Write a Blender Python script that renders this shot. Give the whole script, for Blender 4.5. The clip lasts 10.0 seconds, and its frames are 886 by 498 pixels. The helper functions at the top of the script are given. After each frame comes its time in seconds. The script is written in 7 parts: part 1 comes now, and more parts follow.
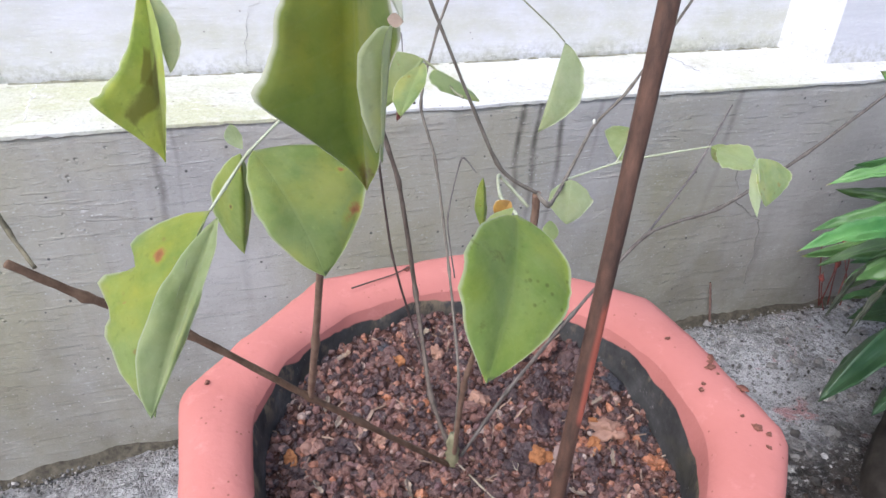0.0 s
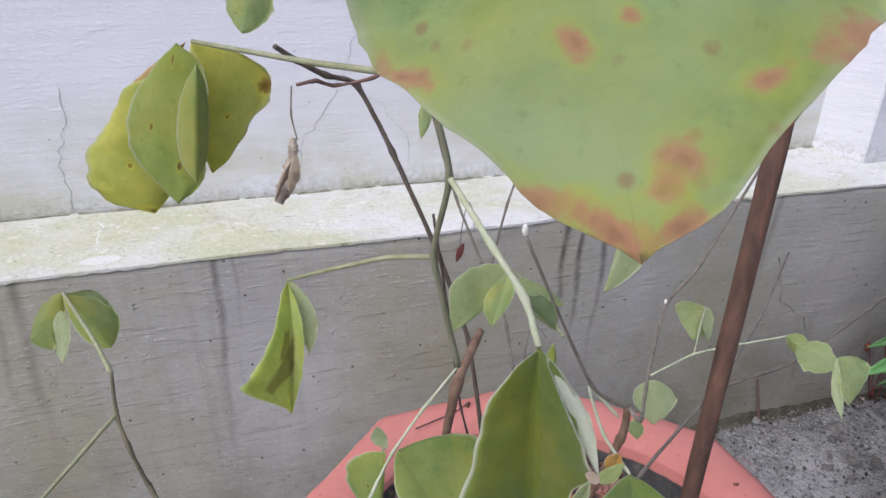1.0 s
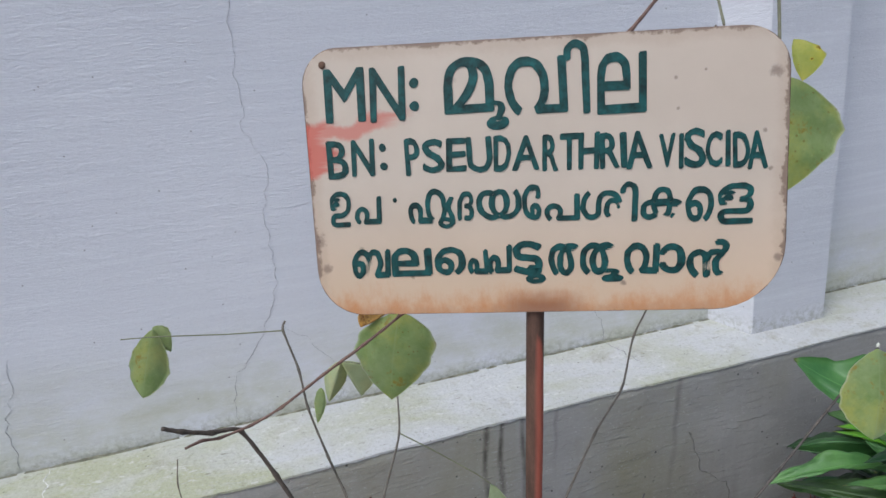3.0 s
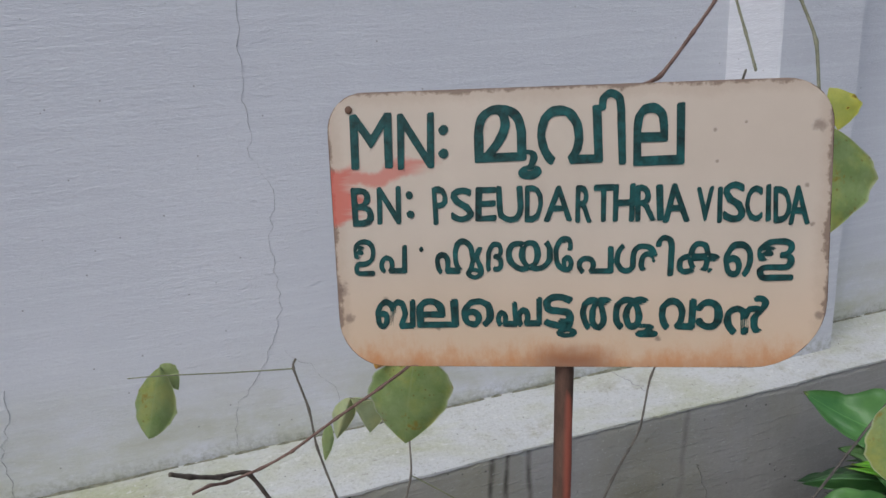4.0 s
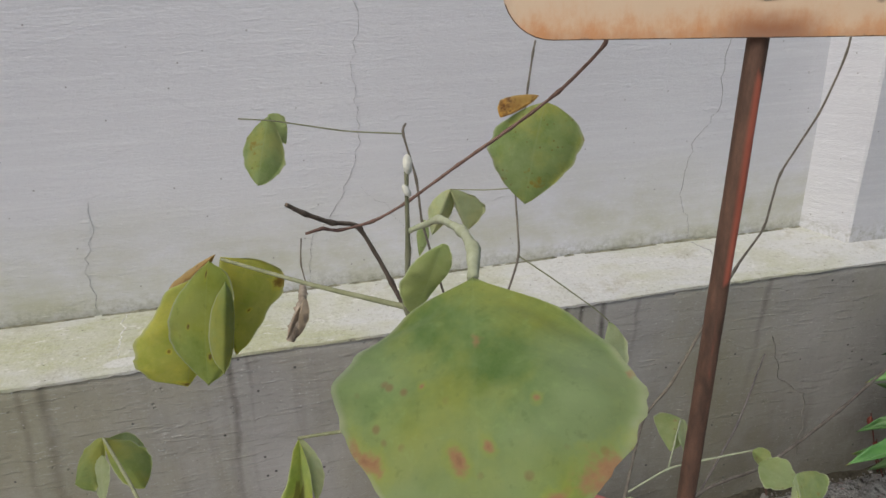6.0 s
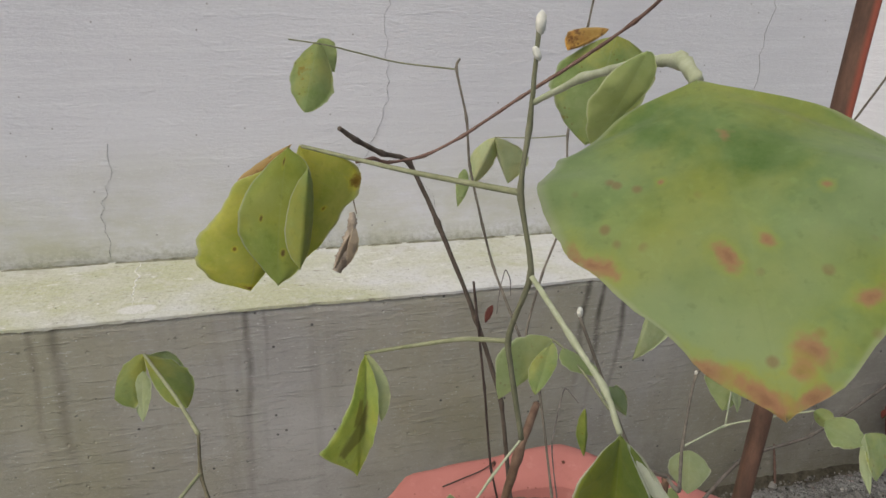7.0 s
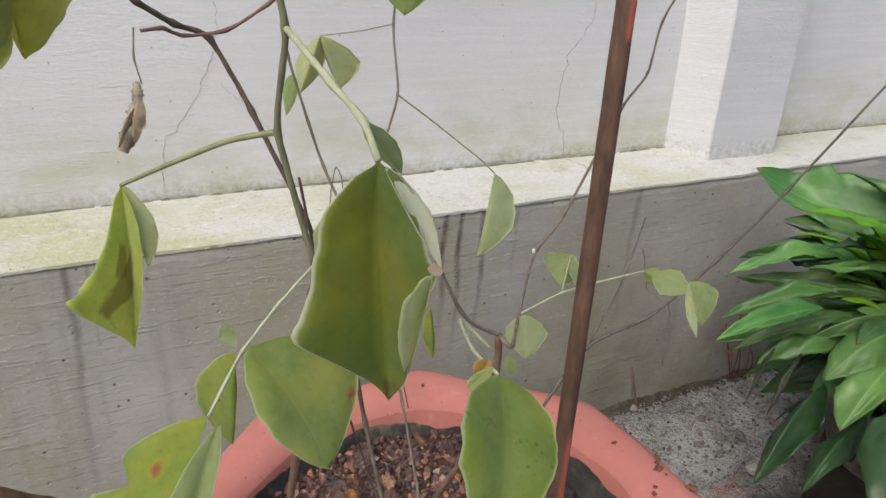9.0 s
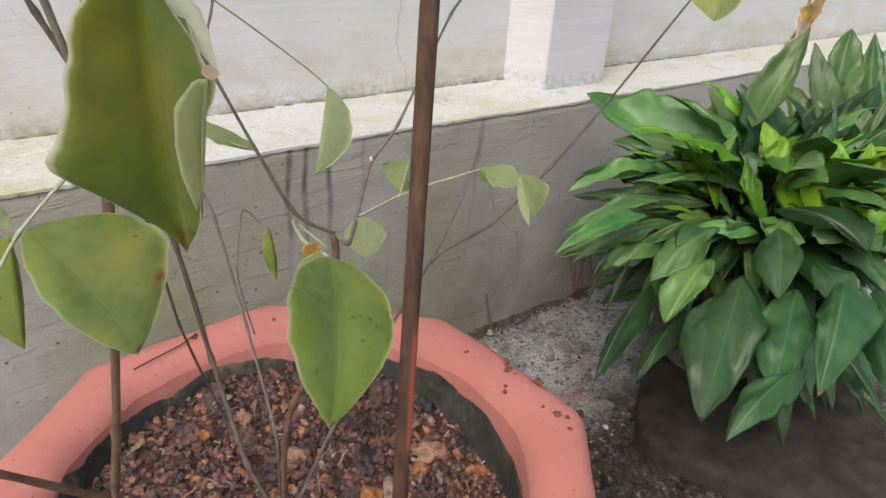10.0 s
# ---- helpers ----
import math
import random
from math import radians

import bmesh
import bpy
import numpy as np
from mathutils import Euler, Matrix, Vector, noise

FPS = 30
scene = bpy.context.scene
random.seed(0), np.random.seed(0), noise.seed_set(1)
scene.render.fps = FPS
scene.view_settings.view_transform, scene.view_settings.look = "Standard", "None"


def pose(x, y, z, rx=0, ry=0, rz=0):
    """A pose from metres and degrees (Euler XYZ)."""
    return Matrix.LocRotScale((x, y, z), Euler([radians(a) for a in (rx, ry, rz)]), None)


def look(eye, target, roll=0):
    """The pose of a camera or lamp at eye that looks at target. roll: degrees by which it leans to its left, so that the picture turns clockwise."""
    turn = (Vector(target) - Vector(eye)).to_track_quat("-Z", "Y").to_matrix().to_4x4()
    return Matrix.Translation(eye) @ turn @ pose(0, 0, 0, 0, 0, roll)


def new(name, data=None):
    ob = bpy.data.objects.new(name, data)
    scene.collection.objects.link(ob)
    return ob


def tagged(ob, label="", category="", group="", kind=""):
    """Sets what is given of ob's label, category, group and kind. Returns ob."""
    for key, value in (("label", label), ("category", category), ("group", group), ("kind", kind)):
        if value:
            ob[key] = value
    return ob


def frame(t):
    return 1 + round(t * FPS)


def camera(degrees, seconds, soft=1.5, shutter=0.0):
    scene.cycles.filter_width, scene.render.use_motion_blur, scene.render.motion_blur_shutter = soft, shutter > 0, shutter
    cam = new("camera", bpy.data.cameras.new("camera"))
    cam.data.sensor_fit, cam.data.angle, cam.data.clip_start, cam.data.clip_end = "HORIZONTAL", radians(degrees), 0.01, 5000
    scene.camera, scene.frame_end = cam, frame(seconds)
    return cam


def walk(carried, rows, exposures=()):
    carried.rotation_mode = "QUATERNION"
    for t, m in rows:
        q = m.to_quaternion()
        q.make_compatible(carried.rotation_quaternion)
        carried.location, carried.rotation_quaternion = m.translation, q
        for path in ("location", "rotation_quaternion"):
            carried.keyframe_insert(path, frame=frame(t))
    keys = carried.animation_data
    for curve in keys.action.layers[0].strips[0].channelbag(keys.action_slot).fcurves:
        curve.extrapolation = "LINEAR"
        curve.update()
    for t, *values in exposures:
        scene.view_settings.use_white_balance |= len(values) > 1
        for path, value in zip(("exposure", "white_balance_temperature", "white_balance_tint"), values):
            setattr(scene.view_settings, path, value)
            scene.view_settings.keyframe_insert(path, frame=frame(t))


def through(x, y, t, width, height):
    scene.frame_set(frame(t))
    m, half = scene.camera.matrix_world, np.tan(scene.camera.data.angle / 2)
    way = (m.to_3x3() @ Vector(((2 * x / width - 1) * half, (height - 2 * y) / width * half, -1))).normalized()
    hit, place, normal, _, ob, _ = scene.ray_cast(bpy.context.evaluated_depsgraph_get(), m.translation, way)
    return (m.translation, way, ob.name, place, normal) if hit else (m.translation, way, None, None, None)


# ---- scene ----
cam = camera(68.9, 10.0)
EXPOSURES = [(0.0, 0.78, 5700, 13), (0.5, 0.47, 5750, 16), (1.0, 0.28, 5800, 15), (1.5, 0.12, 5800, 15), (2.0, 0.26, 5700, 14), (2.5, 0.02, 5700, 10), (3.0, -0.2, 5650, 8), (4.5, -0.5, 6000, 8),
             (6.0, -0.3, 6450, 7), (7.5, -0.08, 6600, 7), (8.0, 0.13, 6550, 7), (8.5, 0.06, 6550, 7), (9.0, 0.14, 6550, 7), (9.5, 0.12, 6600, 7), (10.0, 0.25, 6600, 8)]
PATH = [
    (0, (-0.153, 0.004, 0.786), (0.315, 1.64, -0.264), 1.8),
    (0.5, (-0.175, 0.027, 0.838), (0.258, 1.733, -0.112), 1.8),
    (1, (-0.186, 0.04, 0.872), (0.236, 1.774, -0.032), -0.3),
    (1.5, (-0.186, 0.034, 0.906), (0.245, 1.799, 0.071), -2.8),
    (2, (-0.152, 0.013, 0.946), (0.324, 1.804, 0.195), -4.9),
    (2.5, (-0.112, -0.007, 0.997), (0.396, 1.806, 0.322), -5.6),
    (3, (-0.095, -0.021, 1.061), (0.44, 1.818, 0.483), -4.8),
    (3.2, (-0.093, -0.024, 1.073), (0.452, 1.82, 0.521), -4.6),
    (4.3, (-0.125, 0.006, 1.078), (0.417, 1.857, 0.547), -3.6),
    (4.5, (-0.138, 0.006, 1.074), (0.371, 1.864, 0.537), -3.2),
    (5, (-0.138, 0.004, 1.033), (0.359, 1.839, 0.413), -3.9),
    (5.5, (-0.159, 0.008, 0.977), (0.289, 1.827, 0.277), -3.3),
    (6, (-0.179, 0.011, 0.94), (0.233, 1.824, 0.204), -2.1),
    (6.2, (-0.19, 0.013, 0.924), (0.202, 1.825, 0.173), -1.0),
    (7.3, (-0.219, 0.03, 0.879), (0.203, 1.823, 0.099), 1.2),
    (7.5, (-0.209, 0.023, 0.865), (0.224, 1.806, 0.071), 0.1),
    (8, (-0.188, 0.008, 0.878), (0.31, 1.769, 0.07), 0.3),
    (8.5, (-0.179, 0.008, 0.847), (0.36, 1.764, 0.058), 0.6),
    (9, (-0.179, 0.02, 0.818), (0.585, 1.686, 0.019), 1.5),
    (9.5, (-0.174, 0.018, 0.767), (0.73, 1.567, -0.118), 6.5),
    (10, (-0.169, 0.007, 0.786), (0.939, 1.4, -0.125), 3.3),
]
walk(cam, [(t, look(eye, target, roll)) for t, eye, target, roll in PATH],
     exposures=EXPOSURES)

# ---- daylight: bright overcast, open sky to the left and behind ----
world = bpy.data.worlds.new("overcast_sky")
scene.world = world
world.use_nodes = True
sky = world.node_tree.nodes.new("ShaderNodeTexSky")
sky.sky_type = "NISHITA"
sky.sun_disc = False
sky.sun_elevation = radians(52)
sky.sun_rotation = radians(235)
sky.dust_density = 6.0
sky.air_density = 1.0
sky.ozone_density = 1.0
background = world.node_tree.nodes["Background"]
world.node_tree.links.new(sky.outputs[0], background.inputs[0])
background.inputs[1].default_value = 0.13
sun = new("sun", bpy.data.lights.new("sun", "SUN"))
sun.data.energy = 1.3
sun.data.angle = radians(45)
sun.data.color = (1.0, 1.0, 0.985)
sun.matrix_world = look((-1.9, -1.5, 3.2), (0, 0, 0))


# ---- helpers for materials ----
def new_mat(name, rough=0.8, spec=0.3):
    m = bpy.data.materials.new(name)
    m.use_nodes = True
    b = m.node_tree.nodes["Principled BSDF"]
    b.inputs["Roughness"].default_value = rough
    b.inputs["Specular IOR Level"].default_value = spec
    return m, m.node_tree, b


def wire(nt, sock, value):
    if isinstance(value, bpy.types.NodeSocket):
        nt.links.new(value, sock)
    else:
        sock.default_value = value


def coords(nt, scale=(1, 1, 1), kind="Object", shift=(0, 0, 0)):
    c = nt.nodes.new("ShaderNodeTexCoord")
    mp = nt.nodes.new("ShaderNodeMapping")
    mp.inputs["Scale"].default_value = scale
    mp.inputs["Location"].default_value = shift
    nt.links.new(c.outputs[kind], mp.inputs[0])
    return mp.outputs[0]


def noise_tex(nt, vec, scale, detail=5.0, rough=0.55, warp=0.0):
    n = nt.nodes.new("ShaderNodeTexNoise")
    n.inputs["Scale"].default_value = scale
    n.inputs["Detail"].default_value = detail
    n.inputs["Roughness"].default_value = rough
    n.inputs["Distortion"].default_value = warp
    nt.links.new(vec, n.inputs["Vector"])
    return n.outputs["Fac"]


def voronoi(nt, vec, scale, feature="F1"):
    n = nt.nodes.new("ShaderNodeTexVoronoi")
    n.feature = feature
    n.inputs["Scale"].default_value = scale
    nt.links.new(vec, n.inputs["Vector"])
    return n.outputs["Distance"]


def ramp(nt, fac, *stops):
    r = nt.nodes.new("ShaderNodeValToRGB")
    while len(r.color_ramp.elements) < len(stops):
        r.color_ramp.elements.new(0.5)
    for e, (p, c) in zip(r.color_ramp.elements, stops):
        e.position = p
        e.color = (*c, 1) if isinstance(c, tuple) else (c, c, c, 1)
    nt.links.new(fac, r.inputs[0])
    return r.outputs[0]


def mix(nt, fac, a, b, blend="MIX"):
    m = nt.nodes.new("ShaderNodeMix")
    m.data_type, m.blend_type = "RGBA", blend
    wire(nt, m.inputs[0], fac)
    for sock, v in ((m.inputs[6], a), (m.inputs[7], b)):
        wire(nt, sock, (*v, 1) if isinstance(v, tuple) else v)
    return m.outputs[2]


def calc(nt, op, a, b=0.0, c=0.0):
    n = nt.nodes.new("ShaderNodeMath")
    n.operation = op
    for sock, v in zip(n.inputs, (a, b, c)):
        wire(nt, sock, v)
    return n.outputs[0]


def axis(nt, vec, i):
    s = nt.nodes.new("ShaderNodeSeparateXYZ")
    nt.links.new(vec, s.inputs[0])
    return s.outputs[i]


def step(nt, v, lo, hi):
    n = nt.nodes.new("ShaderNodeMapRange")
    n.interpolation_type = "SMOOTHSTEP"
    wire(nt, n.inputs[0], v)
    n.inputs[1].default_value, n.inputs[2].default_value = lo, hi
    return n.outputs[0]


def relief(nt, b, height, strength=0.4, distance=0.002):
    n = nt.nodes.new("ShaderNodeBump")
    n.inputs["Strength"].default_value = strength
    n.inputs["Distance"].default_value = distance
    nt.links.new(height, n.inputs["Height"])
    nt.links.new(n.outputs[0], b.inputs["Normal"])


def random_of(nt, what="object"):
    if what == "object":
        return nt.nodes.new("ShaderNodeObjectInfo").outputs["Random"]
    return nt.nodes.new("ShaderNodeNewGeometry").outputs["Random Per Island"]


def wall_paint(name="wall_wash", algae=0.72, brushed=0.8):
    """Old bluish-white wash with brushed strokes, flakes and green algae low down."""
    m, nt, b = new_mat(name, 0.75)
    v = coords(nt)
    broad = noise_tex(nt, v, 1.6, 4)
    col = ramp(nt, broad, (0.3, (0.59, 0.597, 0.64)), (0.7, (0.67, 0.677, 0.715)))
    strokes = noise_tex(nt, coords(nt, (4, 4, 110)), 1.0, 5, 0.62)
    col = mix(nt, ramp(nt, strokes, (0.46, 0.0), (0.70, 0.38)), col, (0.77, 0.785, 0.815))
    grain = noise_tex(nt, coords(nt, (70, 70, 300)), 1.0, 4, 0.7)
    col = mix(nt, ramp(nt, grain, (0.60, 0.0), (0.74, 0.25)), col, (0.46, 0.465, 0.50))
    col = mix(nt, ramp(nt, grain, (0.26, 0.35), (0.40, 0.0)), col, (0.84, 0.85, 0.875))
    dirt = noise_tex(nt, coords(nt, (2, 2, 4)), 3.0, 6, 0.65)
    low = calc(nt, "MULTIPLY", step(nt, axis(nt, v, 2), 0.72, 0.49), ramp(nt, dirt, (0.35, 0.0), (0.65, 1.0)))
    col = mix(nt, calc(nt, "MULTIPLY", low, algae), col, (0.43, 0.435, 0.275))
    seam = calc(nt, "MULTIPLY", step(nt, axis(nt, v, 2), 0.535, 0.497),
                ramp(nt, noise_tex(nt, v, 85, 6, 0.75), (0.44, 0.0), (0.6, 1.0)))
    col = mix(nt, calc(nt, "MULTIPLY", seam, 0.45), col, (0.20, 0.20, 0.12))
    specks = voronoi(nt, v, 34)
    col = mix(nt, ramp(nt, specks, (0.03, 0.75), (0.055, 0.0)), col, (0.2, 0.19, 0.18))
    sand = noise_tex(nt, coords(nt, (1, 1, 2.2)), 140, 4, 0.75)
    col = mix(nt, ramp(nt, sand, (0.56, 0.0), (0.72, 0.28)), col, (0.46, 0.465, 0.50))
    col = mix(nt, ramp(nt, sand, (0.28, 0.4), (0.42, 0.0)), col, (0.83, 0.84, 0.865))
    nt.links.new(col, b.inputs["Base Color"])
    fine = calc(nt, "ADD", calc(nt, "MULTIPLY", noise_tex(nt, coords(nt, (18, 18, 150)), 1.0, 5, 0.65), 0.35), calc(nt, "MULTIPLY", grain, 1.7))
    lumps = noise_tex(nt, coords(nt, (30, 30, 45)), 1.0, 4, 0.6)
    flakes = ramp(nt, noise_tex(nt, coords(nt, (26, 26, 70), shift=(3, 1, 2)), 1.0, 3, 0.5), (0.60, 0.0), (0.66, 1.0))
    h = calc(nt, "ADD", calc(nt, "MULTIPLY", fine, 0.8), calc(nt, "MULTIPLY", lumps, 1.1))
    h = calc(nt, "ADD", h, calc(nt, "MULTIPLY", flakes, 0.32))
    h = calc(nt, "ADD", h, calc(nt, "MULTIPLY", calc(nt, "MULTIPLY", strokes, ramp(nt, noise_tex(nt, coords(nt, (3, 3, 5), shift=(4, 1, 6)), 1.0, 3), (0.38, 0.35), (0.62, 1.0))), brushed))
    relief(nt, b, calc(nt, "ADD", h, calc(nt, "MULTIPLY", sand, 0.6)), 0.5, 0.0024)
    return m


def ledge_paint():
    """White wash on the ledge, stained yellow-green by algae in patches."""
    m, nt, b = new_mat("ledge_wash", 0.7)
    v = coords(nt)
    patch = noise_tex(nt, coords(nt, (1, 2.2, 1)), 4.5, 6, 0.62, 0.4)
    left = step(nt, axis(nt, v, 0), 0.15, -0.35)
    lift = calc(nt, "ADD", patch, calc(nt, "MULTIPLY", left, 0.16))
    col = mix(nt, ramp(nt, lift, (0.46, 0.0), (0.70, 0.85)), (0.545, 0.55, 0.54), (0.42, 0.43, 0.27))
    worn = noise_tex(nt, v, 38, 5, 0.6)
    col = mix(nt, ramp(nt, worn, (0.55, 0.0), (0.68, 0.4)), col, (0.58, 0.58, 0.56))
    grime = noise_tex(nt, v, 15, 6, 0.7)
    col = mix(nt, ramp(nt, grime, (0.56, 0.0), (0.70, 0.6)), col, (0.33, 0.31, 0.22))
    flakes = noise_tex(nt, coords(nt, (40, 90, 40)), 1.0, 5, 0.7)
    col = mix(nt, ramp(nt, flakes, (0.60, 0.0), (0.64, 0.7)), col, (0.64, 0.64, 0.61))
    scuffs = noise_tex(nt, coords(nt, (30, 110, 30), shift=(5, 3, 1)), 1.0, 4, 0.7)
    col = mix(nt, ramp(nt, scuffs, (0.64, 0.0), (0.70, 0.7)), col, (0.24, 0.225, 0.18))
    # a bald oval of fresh white
    ox = calc(nt, "MULTIPLY", calc(nt, "ADD", axis(nt, v, 0), 0.445), 0.45)
    oy = calc(nt, "SUBTRACT", axis(nt, v, 1), 0.868)
    oval = calc(nt, "SQRT", calc(nt, "ADD", calc(nt, "MULTIPLY", ox, ox), calc(nt, "MULTIPLY", oy, oy)))
    oval = calc(nt, "ADD", oval, calc(nt, "MULTIPLY", calc(nt, "SUBTRACT", grime, 0.5), 0.012))
    col = mix(nt, calc(nt, "MULTIPLY", step(nt, oval, 0.012, 0.009), 0.8), col, (0.60, 0.60, 0.59))
    specks = voronoi(nt, v, 45)
    col = mix(nt, ramp(nt, specks, (0.04, 0.9), (0.07, 0.0)), col, (0.09, 0.085, 0.07))
    sand = noise_tex(nt, v, 170, 4, 0.75)
    col = mix(nt, ramp(nt, sand, (0.55, 0.0), (0.72, 0.65)), col, (0.27, 0.26, 0.19))
    col = mix(nt, ramp(nt, sand, (0.28, 0.5), (0.45, 0.0)), col, (0.66, 0.66, 0.63))
    nt.links.new(col, b.inputs["Base Color"])
    relief(nt, b, calc(nt, "ADD", calc(nt, "ADD", worn, flakes), noise_tex(nt, v, 150, 4)), 0.6, 0.003)
    return m


def cement():
    """Bare grey cement render, trowelled in near-horizontal sweeps, with run-down stains."""
    m, nt, b = new_mat("cement_render", 0.72, 0.35)
    v = coords(nt)
    broad = noise_tex(nt, coords(nt, (1.3, 1, 1.8)), 2.2, 5, 0.6)
    col = ramp(nt, broad, (0.28, (0.325, 0.317, 0.297)), (0.72, (0.45, 0.444, 0.428)))
    sweep = noise_tex(nt, coords(nt, (9, 9, 120)), 1.0, 5, 0.65, 0.12)
    col = mix(nt, ramp(nt, sweep, (0.55, 0.0), (0.8, 0.45)), col, (0.52, 0.52, 0.52))
    runs = noise_tex(nt, coords(nt, (26, 26, 1.6)), 1.0, 5, 0.6)
    where = ramp(nt, noise_tex(nt, coords(nt, (3, 3, 2)), 1.0, 3), (0.42, 0.0), (0.66, 1.0))
    col = mix(nt, calc(nt, "MULTIPLY", ramp(nt, runs, (0.52, 0.0), (0.74, 0.5)), where), col, (0.17, 0.16, 0.14))
    olive = noise_tex(nt, coords(nt, (2.5, 2.5, 1.4), shift=(2, 0, 1)), 1.0, 5, 0.65)
    leftward = step(nt, axis(nt, v, 0), 0.35, -0.35)
    olive = calc(nt, "ADD", olive, calc(nt, "MULTIPLY", leftward, 0.06))
    col = mix(nt, ramp(nt, olive, (0.46, 0.0), (0.66, 0.75)), col, (0.30, 0.285, 0.185))
    # flecks put glints and dark sides of the trowel relief into the colour
    fleck = noise_tex(nt, coords(nt, (48, 48, 260)), 1.0, 5, 0.66)
    patchy = ramp(nt, noise_tex(nt, coords(nt, (6, 6, 9), shift=(1, 4, 2)), 1.0, 3), (0.42, 0.3), (0.60, 1.0))
    col = mix(nt, calc(nt, "MULTIPLY", ramp(nt, fleck, (0.60, 0.0), (0.68, 0.6)), patchy), col, (0.62, 0.62, 0.61))
    col = mix(nt, calc(nt, "MULTIPLY", ramp(nt, fleck, (0.30, 0.45), (0.37, 0.0)), patchy), col, (0.19, 0.185, 0.165))
    # dark run-downs below the ledge
    x, z = axis(nt, v, 0), axis(nt, v, 2)
    wob = calc(nt, "MULTIPLY", calc(nt, "SUBTRACT", noise_tex(nt, coords(nt, (1, 1, 1)), 7.0, 3), 0.5), 0.03)
    xs = calc(nt, "SUBTRACT", x, calc(nt, "MULTIPLY", z, 0.07))
    xs = calc(nt, "ADD", xs, wob)
    grain = ramp(nt, noise_tex(nt, coords(nt, (60, 60, 30)), 1.0, 4), (0.3, 0.45), (0.6, 1.0))
    for at_x, half, deep, power in ((0.174, 0.0058, 0.26, 1.0), (0.202, 0.005, 0.30, 1.0), (0.241, 0.0052, 0.34, 0.8),
                                    (-0.335, 0.0055, 0.42, 0.62), (-0.577, 0.008, 0.40, 0.5), (-0.605, 0.005, 0.3, 0.45), (-0.31, 0.003, 0.2, 0.25),
                                    (0.30, 0.004, 0.16, 0.35), (0.545, 0.006, 0.36, 0.45)):
        d = calc(nt, "ABSOLUTE", calc(nt, "SUBTRACT", xs, at_x))
        band = calc(nt, "MULTIPLY", step(nt, d, half * 1.5, 0.0), step(nt, z, 0.47 - deep, 0.47))
        col = mix(nt, calc(nt, "MULTIPLY", calc(nt, "MULTIPLY", band, power), grain), col, (0.075, 0.07, 0.055))
    # browner and darker towards the foot, broken up by noise
    foot_brown = calc(nt, "MULTIPLY", step(nt, calc(nt, "SUBTRACT", z, calc(nt, "MULTIPLY", x, 0.06)), 0.34, -0.02),
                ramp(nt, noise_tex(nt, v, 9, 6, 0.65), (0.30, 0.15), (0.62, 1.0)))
    col = mix(nt, calc(nt, "MULTIPLY", foot_brown, 0.7), col, (0.155, 0.14, 0.10))
    specks = voronoi(nt, v, 30)
    col = mix(nt, ramp(nt, specks, (0.045, 0.9), (0.075, 0.0)), col, (0.05, 0.05, 0.05))
    # white dots paint small specular glints
    bits = voronoi(nt, coords(nt, (1, 1, 1.2), shift=(3, 1, 0)), 85)
    col = mix(nt, calc(nt, "MULTIPLY", ramp(nt, bits, (0.07, 0.75), (0.14, 0.0)), patchy), col, (0.60, 0.60, 0.585))
    sand = noise_tex(nt, coords(nt, (1, 1, 1.5)), 150, 4, 0.75)
    col = mix(nt, ramp(nt, sand, (0.56, 0.0), (0.72, 0.4)), col, (0.19, 0.185, 0.165))
    col = mix(nt, ramp(nt, sand, (0.28, 0.4), (0.41, 0.0)), col, (0.55, 0.545, 0.525))
    nt.links.new(col, b.inputs["Base Color"])
    ridges = ramp(nt, noise_tex(nt, coords(nt, (16, 16, 170)), 1.0, 4, 0.6, 0.15), (0.58, 0.0), (0.65, 0.7))
    pit_at = voronoi(nt, coords(nt, (1, 1, 1.3)), 70)
    pits = calc(nt, "MULTIPLY", ramp(nt, pit_at, (0.08, 1.0), (0.20, 0.0)), ramp(nt, noise_tex(nt, v, 22, 3), (0.54, 0.0), (0.62, 1.0)))
    h = calc(nt, "ADD", ridges, calc(nt, "MULTIPLY", noise_tex(nt, coords(nt, (40, 40, 60)), 1.0, 5, 0.6), 0.8))
    h = calc(nt, "ADD", h, calc(nt, "MULTIPLY", calc(nt, "MULTIPLY", fleck, patchy), 0.7))
    h = calc(nt, "SUBTRACT", h, calc(nt, "MULTIPLY", pits, 2.0))
    relief(nt, b, calc(nt, "ADD", h, calc(nt, "MULTIPLY", sand, 0.8)), 0.65, 0.0026)
    nt.links.new(ramp(nt, sweep, (0.4, 0.55), (0.8, 0.34)), b.inputs["Roughness"])
    return m


